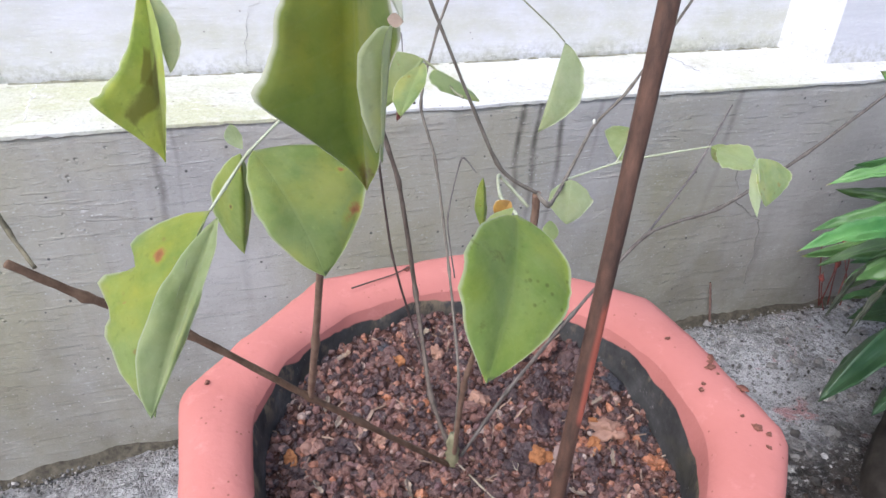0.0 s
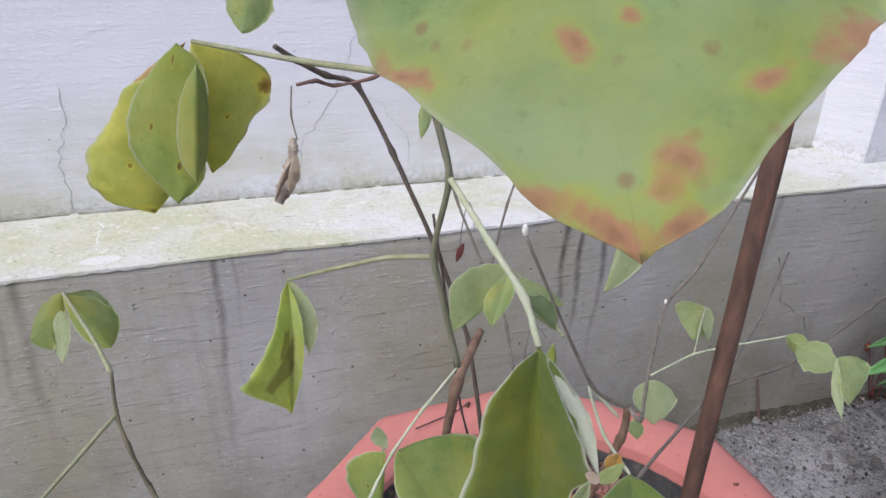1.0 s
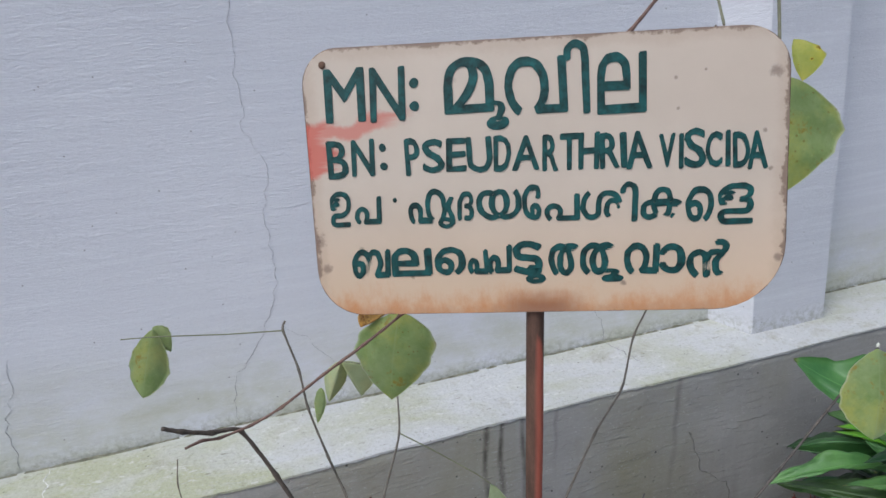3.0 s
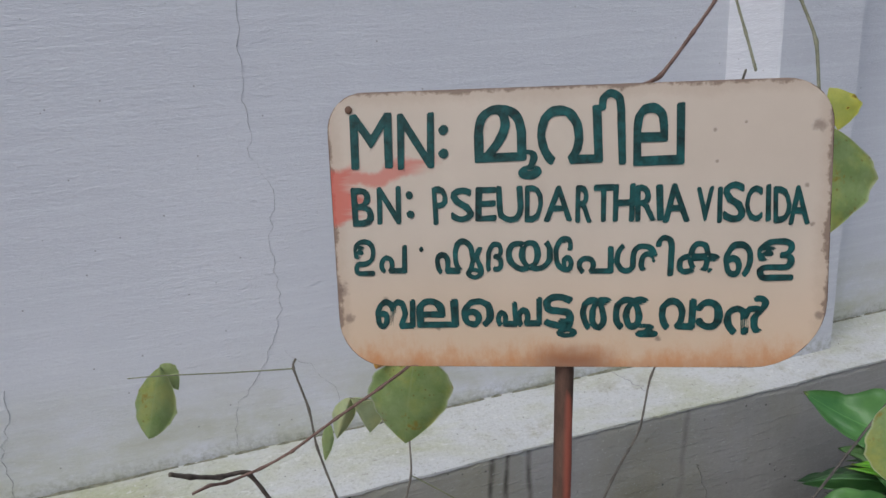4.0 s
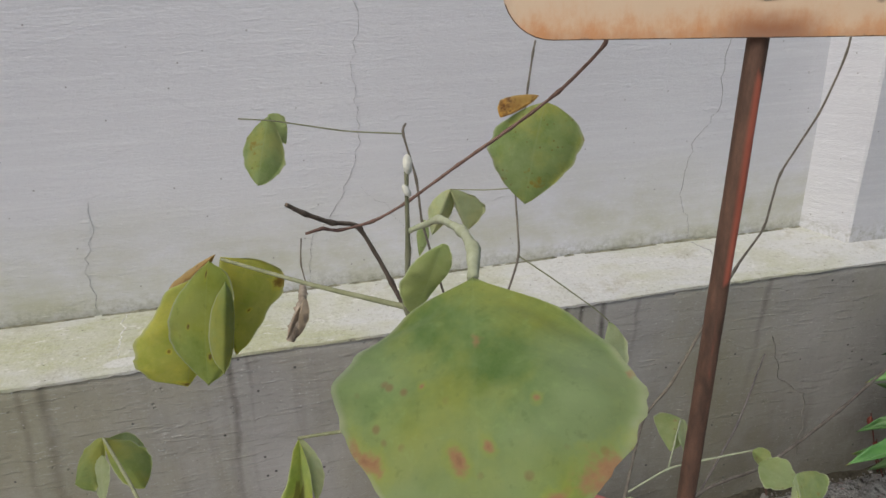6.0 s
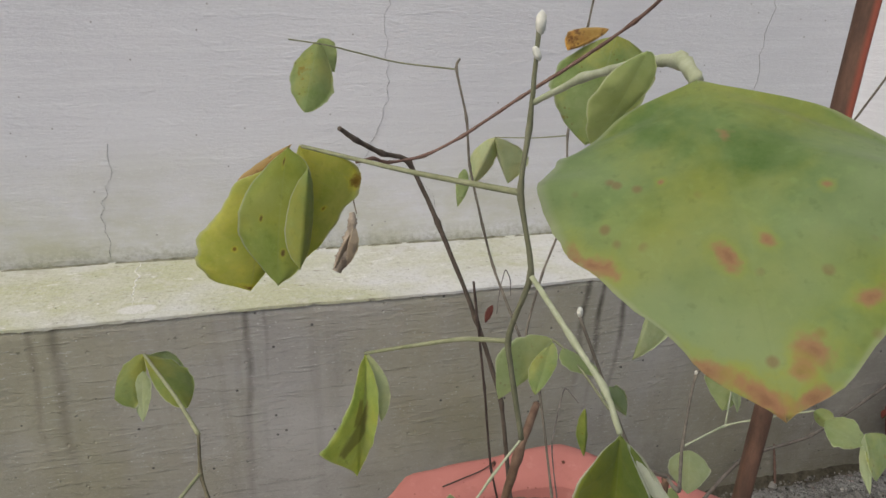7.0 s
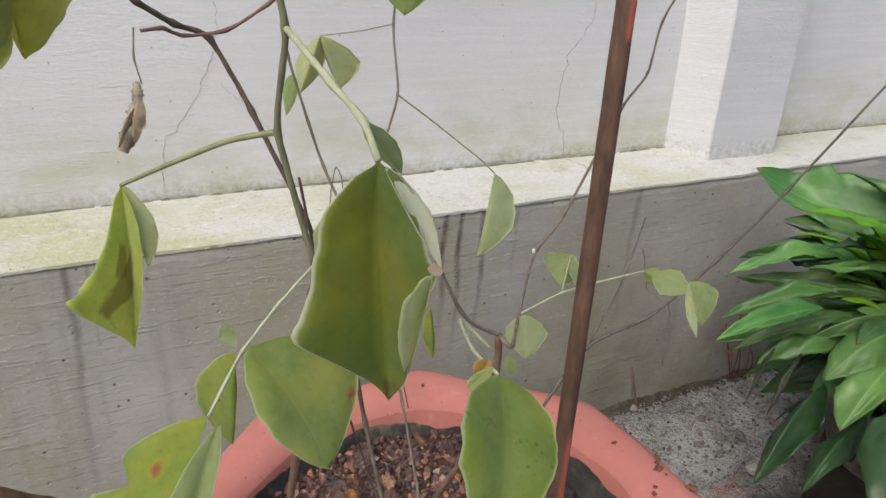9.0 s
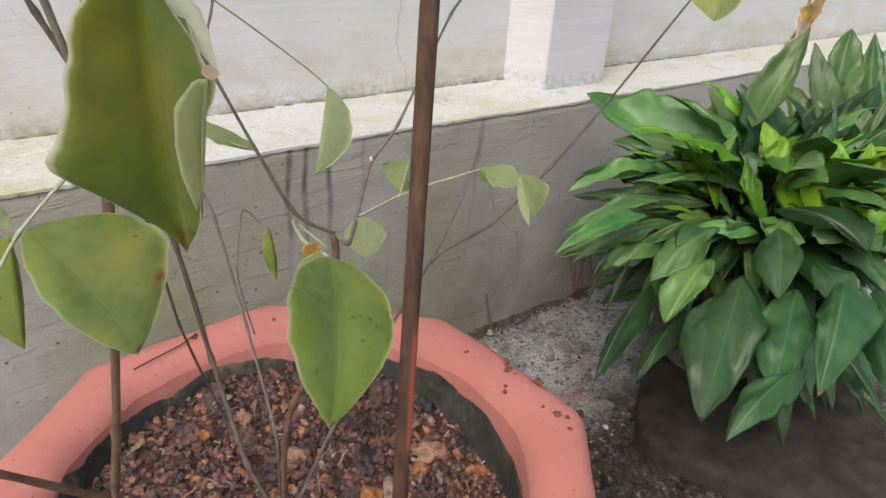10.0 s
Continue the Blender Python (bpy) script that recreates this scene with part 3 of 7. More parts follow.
def crack_bm(points, y, width, seed, along_y=False):
    """A hairline crack: a thin jagged ribbon following the points."""
    rng = random.Random(seed)
    pts = [Vector((x, y, z)) for x, z in points]
    # short straight runs with sharp kinks
    fine = []
    for a, b in zip(pts, pts[1:]):
        knots = [a]
        for k in range(1, max(2, int((b - a).length / 0.011))):
            knots.append(a.lerp(b, k / max(2, int((b - a).length / 0.011))) + Vector((rng.uniform(-0.0052, 0.0052), 0, rng.uniform(-0.003, 0.003))))
        for p, q in zip(knots, knots[1:] + [b]):
            for i in range(4):
                fine.append(p.lerp(q, i / 4) + Vector((rng.uniform(-0.0005, 0.0005), 0, rng.uniform(-0.0004, 0.0004))))
    fine.append(pts[-1])
    bm = bmesh.new()
    rows = []
    edge_in, edge_out = (0.0003, 0.0007) if y > 0.95 else (0.002, 0.0012)
    for i, p in enumerate(fine):
        w = (0.0003 + width * 0.2) * (0.3 + 0.9 * rng.random()) * (0.5 + 0.5 * min(1, (len(fine) - i) / 8))
        w *= max(0.12, min(1.2, 0.75 + 1.3 * noise.noise(Vector((p.x * 25, p.z * 25, seed + 3)))))
        yy = Vector((0, 0.004 * noise.noise(Vector((p.x * 2.5, 0, p.z * 2.5))) if y > 0.95 else
                     0.005 * noise.noise(Vector((p.x * 3, 5, p.z * 3))) + 0.0018 * noise.noise(Vector((p.x * 18, 5, p.z * 30))), 0))
        q = p + yy
        rows.append([bm.verts.new(q + Vector((dx, dy, 0))) for dx, dy in ((-w, edge_in), (0, -edge_out), (w, edge_in))])
    for a, b in zip(rows, rows[1:]):
        for i in range(2):
            bm.faces.new((a[i], a[i + 1], b[i + 1], b[i]))
    return bm


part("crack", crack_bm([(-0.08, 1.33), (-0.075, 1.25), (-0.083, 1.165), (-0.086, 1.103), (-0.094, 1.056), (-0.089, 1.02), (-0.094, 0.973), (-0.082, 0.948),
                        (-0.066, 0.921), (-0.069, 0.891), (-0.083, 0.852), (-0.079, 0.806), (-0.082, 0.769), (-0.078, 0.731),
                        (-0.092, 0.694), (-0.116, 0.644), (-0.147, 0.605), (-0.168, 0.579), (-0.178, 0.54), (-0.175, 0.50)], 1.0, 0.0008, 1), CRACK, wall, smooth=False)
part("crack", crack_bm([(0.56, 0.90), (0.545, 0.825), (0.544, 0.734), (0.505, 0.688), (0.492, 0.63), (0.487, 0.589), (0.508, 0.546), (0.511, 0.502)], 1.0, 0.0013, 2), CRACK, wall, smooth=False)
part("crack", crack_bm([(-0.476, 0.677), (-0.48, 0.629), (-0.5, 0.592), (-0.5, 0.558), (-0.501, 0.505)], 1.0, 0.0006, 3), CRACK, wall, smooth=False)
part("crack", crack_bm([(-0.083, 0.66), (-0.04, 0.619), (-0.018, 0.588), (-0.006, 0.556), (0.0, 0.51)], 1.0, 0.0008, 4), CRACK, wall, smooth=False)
# plinth ribbon: its darker colour stands in for the crack's depth
part("crack", crack_bm([(0.60, 0.36), (0.614, 0.314), (0.635, 0.262), (0.69, 0.225), (0.703, 0.16), (0.704, 0.08)], 0.8515, 0.0022, 5), plain("plinth_crack", (0.20, 0.195, 0.18), 0.9, 200), plinth, smooth=False)


def ledge_crack_bm(x0, x1, v0, v1, width, seed):
    """A jagged hairline across the sloping top of the ledge."""
    rng = random.Random(seed)
    bm = bmesh.new()
    last = None
    for i in range(41):
        t = i / 40
        v = v0 + (v1 - v0) * t
        x = x0 + (x1 - x0) * t + 0.006 * noise.noise(Vector((seed, t * 7, 0))) + rng.uniform(-0.0012, 0.0012)
        y0 = 0.8505 + 0.005 * noise.noise(Vector((x * 3, 5, 1.41)))
        y = y0 + v * (1.0 - y0)
        z = 0.479 + 0.018 * v + 0.0022 * noise.noise(Vector((x * 9, y * 9, 3))) + 0.0008
        w = width * (0.3 + rng.random()) * math.sin(math.pi * min(0.97, max(0.03, t))) ** 0.4
        row = [bm.verts.new((x - w, y, z - 0.001)), bm.verts.new((x, y, z)), bm.verts.new((x + w, y, z - 0.001))]
        if last:
            for k in range(2):
                bm.faces.new((last[k], last[k + 1], row[k + 1], row[k]))
        last = row
    return bm


part("crack", ledge_crack_bm(-0.462, -0.452, 0.97, 0.22, 0.0018, 11), plain("lime_crack", (0.66, 0.66, 0.63), 0.9, 200), ledge, smooth=False)
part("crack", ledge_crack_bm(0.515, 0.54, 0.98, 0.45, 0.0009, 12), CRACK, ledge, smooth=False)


def joint_bm():
    """A broken dark gap with lifted flakes where the wall meets the ledge."""
    rng = random.Random(8)
    bm = bmesh.new()
    last = None
    for i in range(1400):
        x = -1.5 + 3.0 * i / 1400
        y = 0.9985 + 0.004 * noise.noise(Vector((x * 2.5, 0, 1.24)))
        h = 0.0007 + 0.0034 * max(0.0, noise.noise(Vector((x * 11, 4, 0))) + 0.6 * noise.noise(Vector((x * 60, 4, 3))) + 0.15)
        z = 0.4962 + 0.0016 * noise.noise(Vector((x * 45, 2, 0)))
        row = [bm.verts.new((x, y - 0.0035, z)), bm.verts.new((x, y - 0.0025, z + h)), bm.verts.new((x, y + 0.004, z + h + 0.0004))]
        if last:
            for k in range(2):
                bm.faces.new((last[k], row[k], row[k + 1], last[k + 1]))
        last = row
    return bm


part("joint_gap", joint_bm(), plain("joint_grime", (0.20, 0.195, 0.14), 0.95, 90, 0.6, 0.6), wall)


# ---- the octagonal pot ----
POT_AT = Vector((-0.0185, 0.357, 0.0))


def pot_radius(ang, r, square):
    """Radius of a ring between a circle and an octagon with softened corners."""
    k = (math.degrees(ang) - 26) % 45 - 22.5
    octa = r * math.cos(radians(22.5)) / math.cos(radians(k))
    octa = min(octa, r * 0.998)
    return octa * square + r * 0.955 * (1 - square)


def build_pot():
    pot = thing("octagonal_pot", POT_AT, "salmon-pink painted octagonal cement pot filled with crumbly soil", "flower pot")
    prof = [(0.1500, -0.075, 1), (0.1650, -0.055, 1), (0.2000, 0.20, 1), (0.2168, 0.262, 1), (0.2350, 0.268, 1), (0.2441, 0.278, 1), (0.2471, 0.33, 1),
            (0.2492, 0.380, 1), (0.2487, 0.392, 1), (0.2441, 0.4005, 1), (0.2350, 0.4045, 0.95), (0.2208, 0.4055, 0.7), (0.2066, 0.4035, 0.45),
            (0.1945, 0.399, 0.35), (0.1890, 0.391, 0.3), (0.1860, 0.378, 0.25), (0.1840, 0.355, 0.2), (0.1820, 0.320, 0.2), (0.1760, 0.24, 0.2), (0.1500, 0.23, 0.2)]
    bm = bmesh.new()
    n = 160
    rings = []
    for r, z, sq in prof:
        ring = []
        for k in range(n):
            a = 2 * math.pi * k / n
            rr = pot_radius(a, r, sq)
            c, s = math.cos(a), math.sin(a)
            w = noise.noise(Vector((c * 3, s * 3, z * 12)))
            w2 = noise.noise(Vector((c * 11, s * 11, z * 40 + 3)))
            rr += 0.0022 * w + 0.0010 * w2
            ring.append((rr * c, rr * s, z + (0.0022 * w + 0.001 * w2) * (z > 0.3)))
        rings.append(ring)
    bm.free()
    for name, lo, hi, label in (("pot_body", 0, 4, "salmon-pink tapering body"), ("pot_rim", 4, 14, "thick salmon-pink octagonal rim"), ("pot_lining", 14, len(prof) - 1, "bare grey cement inside with ragged paint edge")):
        bm = bmesh.new()
        rows = [[bm.verts.new(c) for c in ring] for ring in rings[lo:hi + 1]]
        for a, b in zip(rows, rows[1:]):
            for k in range(n):
                bm.faces.new((a[k], a[(k + 1) % n], b[(k + 1) % n], b[k]))
        if lo == 0:
            bm.faces.new(list(reversed(rows[0])))
        if name == "pot_lining":
            bm.faces.new(rows[-1])
        part(name, bm, POT, pot, label)
    return pot


pot = build_pot()


# ---- name board on a rusty rod ----
def frame_axes(origin, right, up):
    x = Vector(right).normalized()
    y = (Vector(up) - x * x.dot(Vector(up))).normalized().cross(x).normalized()
    z = x.cross(y)
    return Matrix.Translation(origin) @ Matrix((x, y, z)).transposed().to_4x4()


# local x along the board, z up it, -y towards the reader
SIGN_AT = frame_axes((0.053, 0.2935, 0.913), (0.242, -0.114, -0.002), (0.004, 0.021, 0.151))


def rounded_outline(w, h, radii, n=9):
    pts = []
    for cx, cz, r, a0 in ((w / 2, 0, radii[0], -90), (w / 2, h, radii[1], 0), (-w / 2, h, radii[2], 90), (-w / 2, 0, radii[3], 180)):
        sx, sz = (1 if cx > 0 else -1), (1 if cz > 0 else -1)
        ox, oz = cx - sx * r, cz - sz * r
        for k in range(n + 1):
            a = radians(a0 + 90 * k / n)
            pts.append((ox + r * math.cos(a), oz + r * math.sin(a)))
    fine = []
    for p, q in zip(pts, pts[1:] + pts[:1]):
        m = max(1, int(math.hypot(q[0] - p[0], q[1] - p[1]) / 0.004))
        fine += [(p[0] + (q[0] - p[0]) * i / m, p[1] + (q[1] - p[1]) * i / m) for i in range(m)]
    return fine


def build_sign():
    sign = new("plant_name_board")
    sign.matrix_world = SIGN_AT
    tagged(sign, "cream metal name board with green hand lettering on a rusty rod", "sign")
    w, h, t = 0.2625, 0.1535, 0.0016
    # outline shaped to fit the camera's view: the top edge falls away to one side, each corner has its own rounding
    out = [(x - 0.00125, z + z / h * (0.0007 - 0.021 * x) + (1 - z / h) * 0.0016) for x, z in rounded_outline(w, h, (0.037, 0.023, 0.021, 0.027))]
    bm = bmesh.new()
    n = len(out)
    skins = []
    for lift in (0.0, t):
        rings = []
        for s in (1.0, 0.996, 0.990, 0.978, 0.9, 0.75, 0.6, 0.45, 0.3, 0.15, 0.03):
            y = lift + (0.0005 if s == 1.0 and lift == 0 else 0)
            rings.append([bm.verts.new((x * s, y, h / 2 + (z - h / 2) * s)) for x, z in out])
        for i, (a, b) in enumerate(zip(rings, rings[1:])):
            for k in range(n):
                f = bm.faces.new((a[k], a[(k + 1) % n], b[(k + 1) % n], b[k]))
                worn = noise.noise(Vector((out[k][0] * 90, out[k][1] * 90, i * 0.6)))
                f.material_index = 1 if lift or (i < 1 and worn > -0.15) else 0
        bm.faces.new(rings[-1]).material_index = 1 if lift else 0
        skins.append(rings)
    for k in range(n):
        f = bm.faces.new((skins[0][0][k], skins[0][0][(k + 1) % n], skins[1][0][(k + 1) % n], skins[1][0][k]))
        f.material_index = 1
    bmesh.ops.recalc_face_normals(bm, faces=list(bm.faces))
    part("board", bm, [SIGN, SIGN_EDGE], sign, "cream enamel, rust bleeding from the lower edge", smooth=False)
    # rod behind the board, down into the soil
    inv = SIGN_AT.inverted()
    a, b = inv @ Vector((-0.004, 0.250, 0.28)), inv @ Vector((0.0535, 0.3045, 0.92))
    b.y = 0.0085
    b2 = Vector((b.x + 0.002, 0.0085, b.z + 0.11))
    bm = bmesh.new()
    d = (b2 - a).normalized()
    sx = d.orthogonal().normalized()
    sy = d.cross(sx)
    rows = []
    for i in range(61):
        p = a.lerp(b, i / 48) if i <= 48 else b.lerp(b2, (i - 48) / 12)
        row = []
        for k in range(14):
            ang = 2 * math.pi * k / 14
            r = 0.0052 + 0.0004 * noise.noise(Vector((math.cos(ang) * 2, math.sin(ang) * 2, i * 0.4)))
            row.append(bm.verts.new(p + sx * (r * math.cos(ang)) + sy * (r * math.sin(ang))))
        rows.append(row)
    for r0, r1 in zip(rows, rows[1:]):
        for k in range(14):
            bm.faces.new((r0[k], r0[(k + 1) % 14], r1[(k + 1) % 14], r1[k]))
    bm.faces.new(rows[-1])
    bm.faces.new(list(reversed(rows[0])))
    bmesh.ops.recalc_face_normals(bm, faces=list(bm.faces))
    part("rod", bm, ROD, sign, "rust-brown steel rod with red oxide paint")
    # dark disc on the enamel in place of the corner's fixing hole
    bm = bmesh.new()
    bmesh.ops.create_uvsphere(bm, u_segments=10, v_segments=6, radius=0.0022)
    for v in bm.verts:
        v.co.y *= 0.4
        v.co += Vector((-0.1195, -0.0005, 0.1475))
    part("rivet", bm, SIGN_EDGE, sign, "small dark disc standing for a fixing hole")
    return sign


sign = build_sign()


# ---- lettering on the board ----
LETTERS = [
    ("M", -120, -96, 115, 145), ("N", -94, -73, 114, 144), (":", -71, -65, 119, 137), ("മ", -51, -23, 116, 146), ("ൂ", -28, -15, 106, 122), ("വ", -17, 17, 113, 144),
    ("ി", 15, 29, 112, 151), ("ല", 32, 58, 111, 143), ("B", -121, -108, 83, 105), ("N", -107, -93, 84, 105), (":", -90, -85, 87, 102), ("P", -75, -66, 83, 104),
    ("S", -65, -52, 84, 103), ("E", -52, -40, 84, 103), ("U", -40, -25, 83, 103), ("D", -25, -15, 83, 103), ("A", -15, 1, 83, 102), ("R", 2, 11, 82, 102),
    ("T", 11, 22, 82, 102), ("H", 21, 33, 82, 102), ("R", 33, 44, 82, 101), ("I", 44, 48, 82, 101), ("A", 47, 61, 81, 101), ("V", 64, 73, 81, 99),
    ("I", 74, 77, 80, 99), ("S", 77, 89, 80, 101), ("C", 88, 97, 80, 99), ("I", 98, 101, 80, 99), ("D", 102, 111, 79, 98), ("A", 109, 120, 78, 98),
    ("ഉ", -122, -109, 55, 76), ("പ", -107, -91, 56, 72), ("·", -84, -81, 68, 71), ("ഹ", -75, -52, 55, 75), ("ൃ", -58, -48, 52, 70), ("ദ", -47, -37, 56, 73),
    ("യ", -36, -10, 56, 73), ("േ", -10, 1, 55, 75), ("പ", 2, 22, 54, 69), ("ശ", 22, 45, 54, 70), ("ി", 43, 53, 52, 74), ("ക", 54, 77, 53, 71),
    ("െ", 78, 93, 51, 70), ("ള", 94, 113, 49, 71), ("ബ", -111, -88, 24, 41), ("ല", -87, -63, 25, 41), ("െ", -61, -43, 25, 41), ("പ", -42, -30, 25, 39),
    ("പ", -31, -17, 25, 41), ("ട", -16, 1, 24, 43), ("ു", -9, 2, 19, 29), ("ത", 4, 23, 23, 41), ("ത", 21, 42, 23, 41), ("ു", 33, 45, 19, 26),
    ("വ", 45, 64, 23, 40), ("ാ", 64, 78, 23, 39), ("ൻ", 79, 103, 20, 41),
]


def letter_mesh(char, grow):
    cu = bpy.data.curves.new("lettering", "FONT")
    cu.body, cu.size, cu.offset, cu.resolution_u = char, 1.0, grow, 3
    ob = new("lettering_source", cu)
    bpy.context.view_layer.update()
    me = bpy.data.meshes.new_from_object(ob.evaluated_get(bpy.context.evaluated_depsgraph_get()))
    bpy.data.objects.remove(ob)
    bpy.data.curves.remove(cu)
    return me


def build_lettering():
    rng = random.Random(5)
    board = next(c for c in sign.children if c.name.startswith("board"))
    for char, x0, x1, z0, z1 in LETTERS:
        me = letter_mesh(char, 0.0)
        xs = [v.co.x for v in me.vertices]
        ys = [v.co.y for v in me.vertices]
        x0, x1, z0, z1 = x0 + 0.75, x1 - 0.75, z0 + 0.5, z1 - 0.5
        sx = max(0.4, x1 - x0) / 1000 / max(1e-4, max(xs) - min(xs))
        sz = max(0.6, z1 - z0) / 1000 / max(1e-4, max(ys) - min(ys))
        px, pz, seed = min(xs), min(ys), rng.uniform(0, 50)
        bm = bmesh.new()
        bm.from_mesh(me)
        bpy.data.meshes.remove(me)
        lean = rng.uniform(-0.04, 0.04)
        for v in bm.verts:
            x = x0 / 1000 + (v.co.x - px) * sx
            z = z0 / 1000 + (v.co.y - pz) * sz
            x += lean * (z - z0 / 1000) + 0.0005 * noise.noise(Vector((x * 260, z * 260, seed)))
            z += 0.0005 * noise.noise(Vector((x * 260, z * 260, seed + 9)))
            v.co = (x, -0.0004, z)
        # a loaded brush: the stroke widened by shifted coats
        wide = 0.00055 if char.isascii() else 0.0009 if z1 < 50 else 0.0006
        coat = bm.copy()
        for k, (dx, dz) in enumerate(((wide, 0), (-wide, 0), (0, wide), (0, -wide), (wide * 0.7, wide * 0.7), (-wide * 0.7, -wide * 0.7))):
            more = coat.copy()
            bmesh.ops.translate(more, vec=(dx, -0.00002 * (k + 1), dz), verts=list(more.verts))
            tmp = bpy.data.meshes.new("coat")
            more.to_mesh(tmp)
            more.free()
            bm.from_mesh(tmp)
            bpy.data.meshes.remove(tmp)
        coat.free()
        part("letter", bm, GREEN_PAINT, board, smooth=False)


build_lettering()


# ---- leaf and bark materials ----
def leaf_mat(name, dark, light, spot=(0.22, 0.085, 0.03), spots=0.0, edge=0.17, under=False, gloss=0.7, blotch=0.0, glow=0.48, ribs=0.1, marks=(), mottle=0.5, sheen_grey=0.35, through=1.1):
    """Downy leaf: mottled green with yellowing clouds, grey clouds painting sky sheen on the down, faint veins, a pale
    rim and brown spots.
    """
    m, nt, b = new_mat(name, gloss, 0.22)
    uv = coords(nt, kind="UV")
    ob = coords(nt)
    u, v = axis(nt, uv, 0), axis(nt, uv, 1)
    a = calc(nt, "ABSOLUTE", calc(nt, "SUBTRACT", v, 0.5))
    tone = noise_tex(nt, ob, 60, 6, 0.65)
    col = ramp(nt, tone, (0.32, dark), (0.70, light))
    cloud = noise_tex(nt, coords(nt, shift=(1.7, 0.2, 0.9)), 36, 5, 0.6)
    sallow = tuple(min(1, c * k) for c, k in zip(light, (1.55, 1.18, 0.7)))
    col = mix(nt, calc(nt, "MULTIPLY", ramp(nt, cloud, (0.44, 0.0), (0.64, 1.0)), mottle), col, sallow)
    # grey clouds put the sky's sheen on the down into the colour
    sheen_noise = noise_tex(nt, coords(nt, shift=(0.4, 2.2, 0.3)), 26, 3, 0.5)
    grey = tuple(0.55 * c + 0.45 * k for c, k in zip(light, (0.40, 0.46, 0.32)))
    col = mix(nt, calc(nt, "MULTIPLY", ramp(nt, sheen_noise, (0.45, 0.0), (0.65, 1.0)), sheen_grey), col, grey)
    fleck = noise_tex(nt, ob, 330, 3, 0.6)
    col = mix(nt, ramp(nt, fleck, (0.60, 0.0), (0.75, 0.16)), col, tuple(min(1, c * 1.5 + 0.03) for c in light))
    col = mix(nt, ramp(nt, fleck, (0.28, 0.2), (0.40, 0.0)), col, tuple(c * 0.55 for c in dark))
    bend = calc(nt, "MULTIPLY", calc(nt, "SUBTRACT", noise_tex(nt, ob, 45, 2), 0.5), 0.5)
    side = calc(nt, "FRACT", calc(nt, "ADD", calc(nt, "SUBTRACT", calc(nt, "MULTIPLY", u, 6.5), calc(nt, "MULTIPLY", a, 3.4)), bend))
    vein = step(nt, calc(nt, "ABSOLUTE", calc(nt, "SUBTRACT", side, 0.5)), 0.08, 0.0)
    rib = step(nt, a, 0.02, 0.004)
    lines = calc(nt, "MAXIMUM", calc(nt, "MULTIPLY", vein, 0.4), rib)
    pale = tuple(min(1, 0.5 * c + 0.5 * k) for c, k in zip(light, (0.42, 0.47, 0.28)))
    col = mix(nt, calc(nt, "MULTIPLY", lines, 0.5 if under else ribs), col, pale)
    rim = step(nt, a, 0.46, 0.497)
    col = mix(nt, calc(nt, "MULTIPLY", rim, min(1.0, edge * 3.0)), col, (0.60, 0.62, 0.48))
    if spots:
        n = noise_tex(nt, coords(nt, shift=(0.3, 0.7, 0.1)), 75, 4, 0.6)
        col = mix(nt, ramp(nt, n, (0.66 - spots * 0.12, 0.0), (0.74 - spots * 0.12, 0.8)), col, spot)
        pin = voronoi(nt, ob, 210)
        few = ramp(nt, noise_tex(nt, ob, 50, 2), (0.5, 0.0), (0.6, 1.0))
        col = mix(nt, calc(nt, "MULTIPLY", ramp(nt, pin, (0.12, 0.55), (0.24, 0.0)), few), col, tuple(c * 0.6 for c in spot))
    narrow = calc(nt, "MINIMUM", 1.0, calc(nt, "MULTIPLY_ADD", u, -2.2, 2.26))
    for mu, mv, mr in marks:
        dv = calc(nt, "MULTIPLY", calc(nt, "SUBTRACT", v, mv), narrow)
        d = calc(nt, "SQRT", calc(nt, "ADD", calc(nt, "POWER", calc(nt, "SUBTRACT", u, mu), 2.0), calc(nt, "MULTIPLY", dv, dv)))
        d = calc(nt, "ADD", d, calc(nt, "MULTIPLY", calc(nt, "SUBTRACT", noise_tex(nt, ob, 200, 4, 0.6), 0.5), mr * 3.2))
        halo = tuple(min(1, c * k) for c, k in zip(light, (1.45, 1.15, 0.6)))
        col = mix(nt, calc(nt, "MULTIPLY", step(nt, d, mr * 2.1, mr * 0.9), 0.35), col, halo)
        col = mix(nt, calc(nt, "MULTIPLY", step(nt, d, mr * 1.15, mr * 0.3), 0.8), col, spot)
        col = mix(nt, calc(nt, "MULTIPLY", step(nt, calc(nt, "ADD", d, calc(nt, "MULTIPLY", fleck, mr * 0.8)), mr * 0.9, mr * 0.1), 0.55), col, tuple(c * 0.55 for c in spot))
    if blotch:
        for bu, bv, lean, half in ((0.58, 0.40, 0.8, 0.075), (0.42, 0.36, 0.25, 0.055)):
            du = calc(nt, "SUBTRACT", u, bu)
            dv = calc(nt, "SUBTRACT", v, bv)
            across = calc(nt, "ABSOLUTE", calc(nt, "ADD", du, calc(nt, "MULTIPLY", dv, lean)))
            along = calc(nt, "ABSOLUTE", dv if lean > 0.5 else calc(nt, "MULTIPLY", du, 1.6))
            wide = across if lean > 0.5 else calc(nt, "ABSOLUTE", dv)
            d = calc(nt, "MAXIMUM", calc(nt, "DIVIDE", wide, half * 1.5), calc(nt, "DIVIDE", along, 0.17))
            d = calc(nt, "ADD", d, calc(nt, "MULTIPLY", calc(nt, "SUBTRACT", noise_tex(nt, ob, 110, 4), 0.5), 1.0))
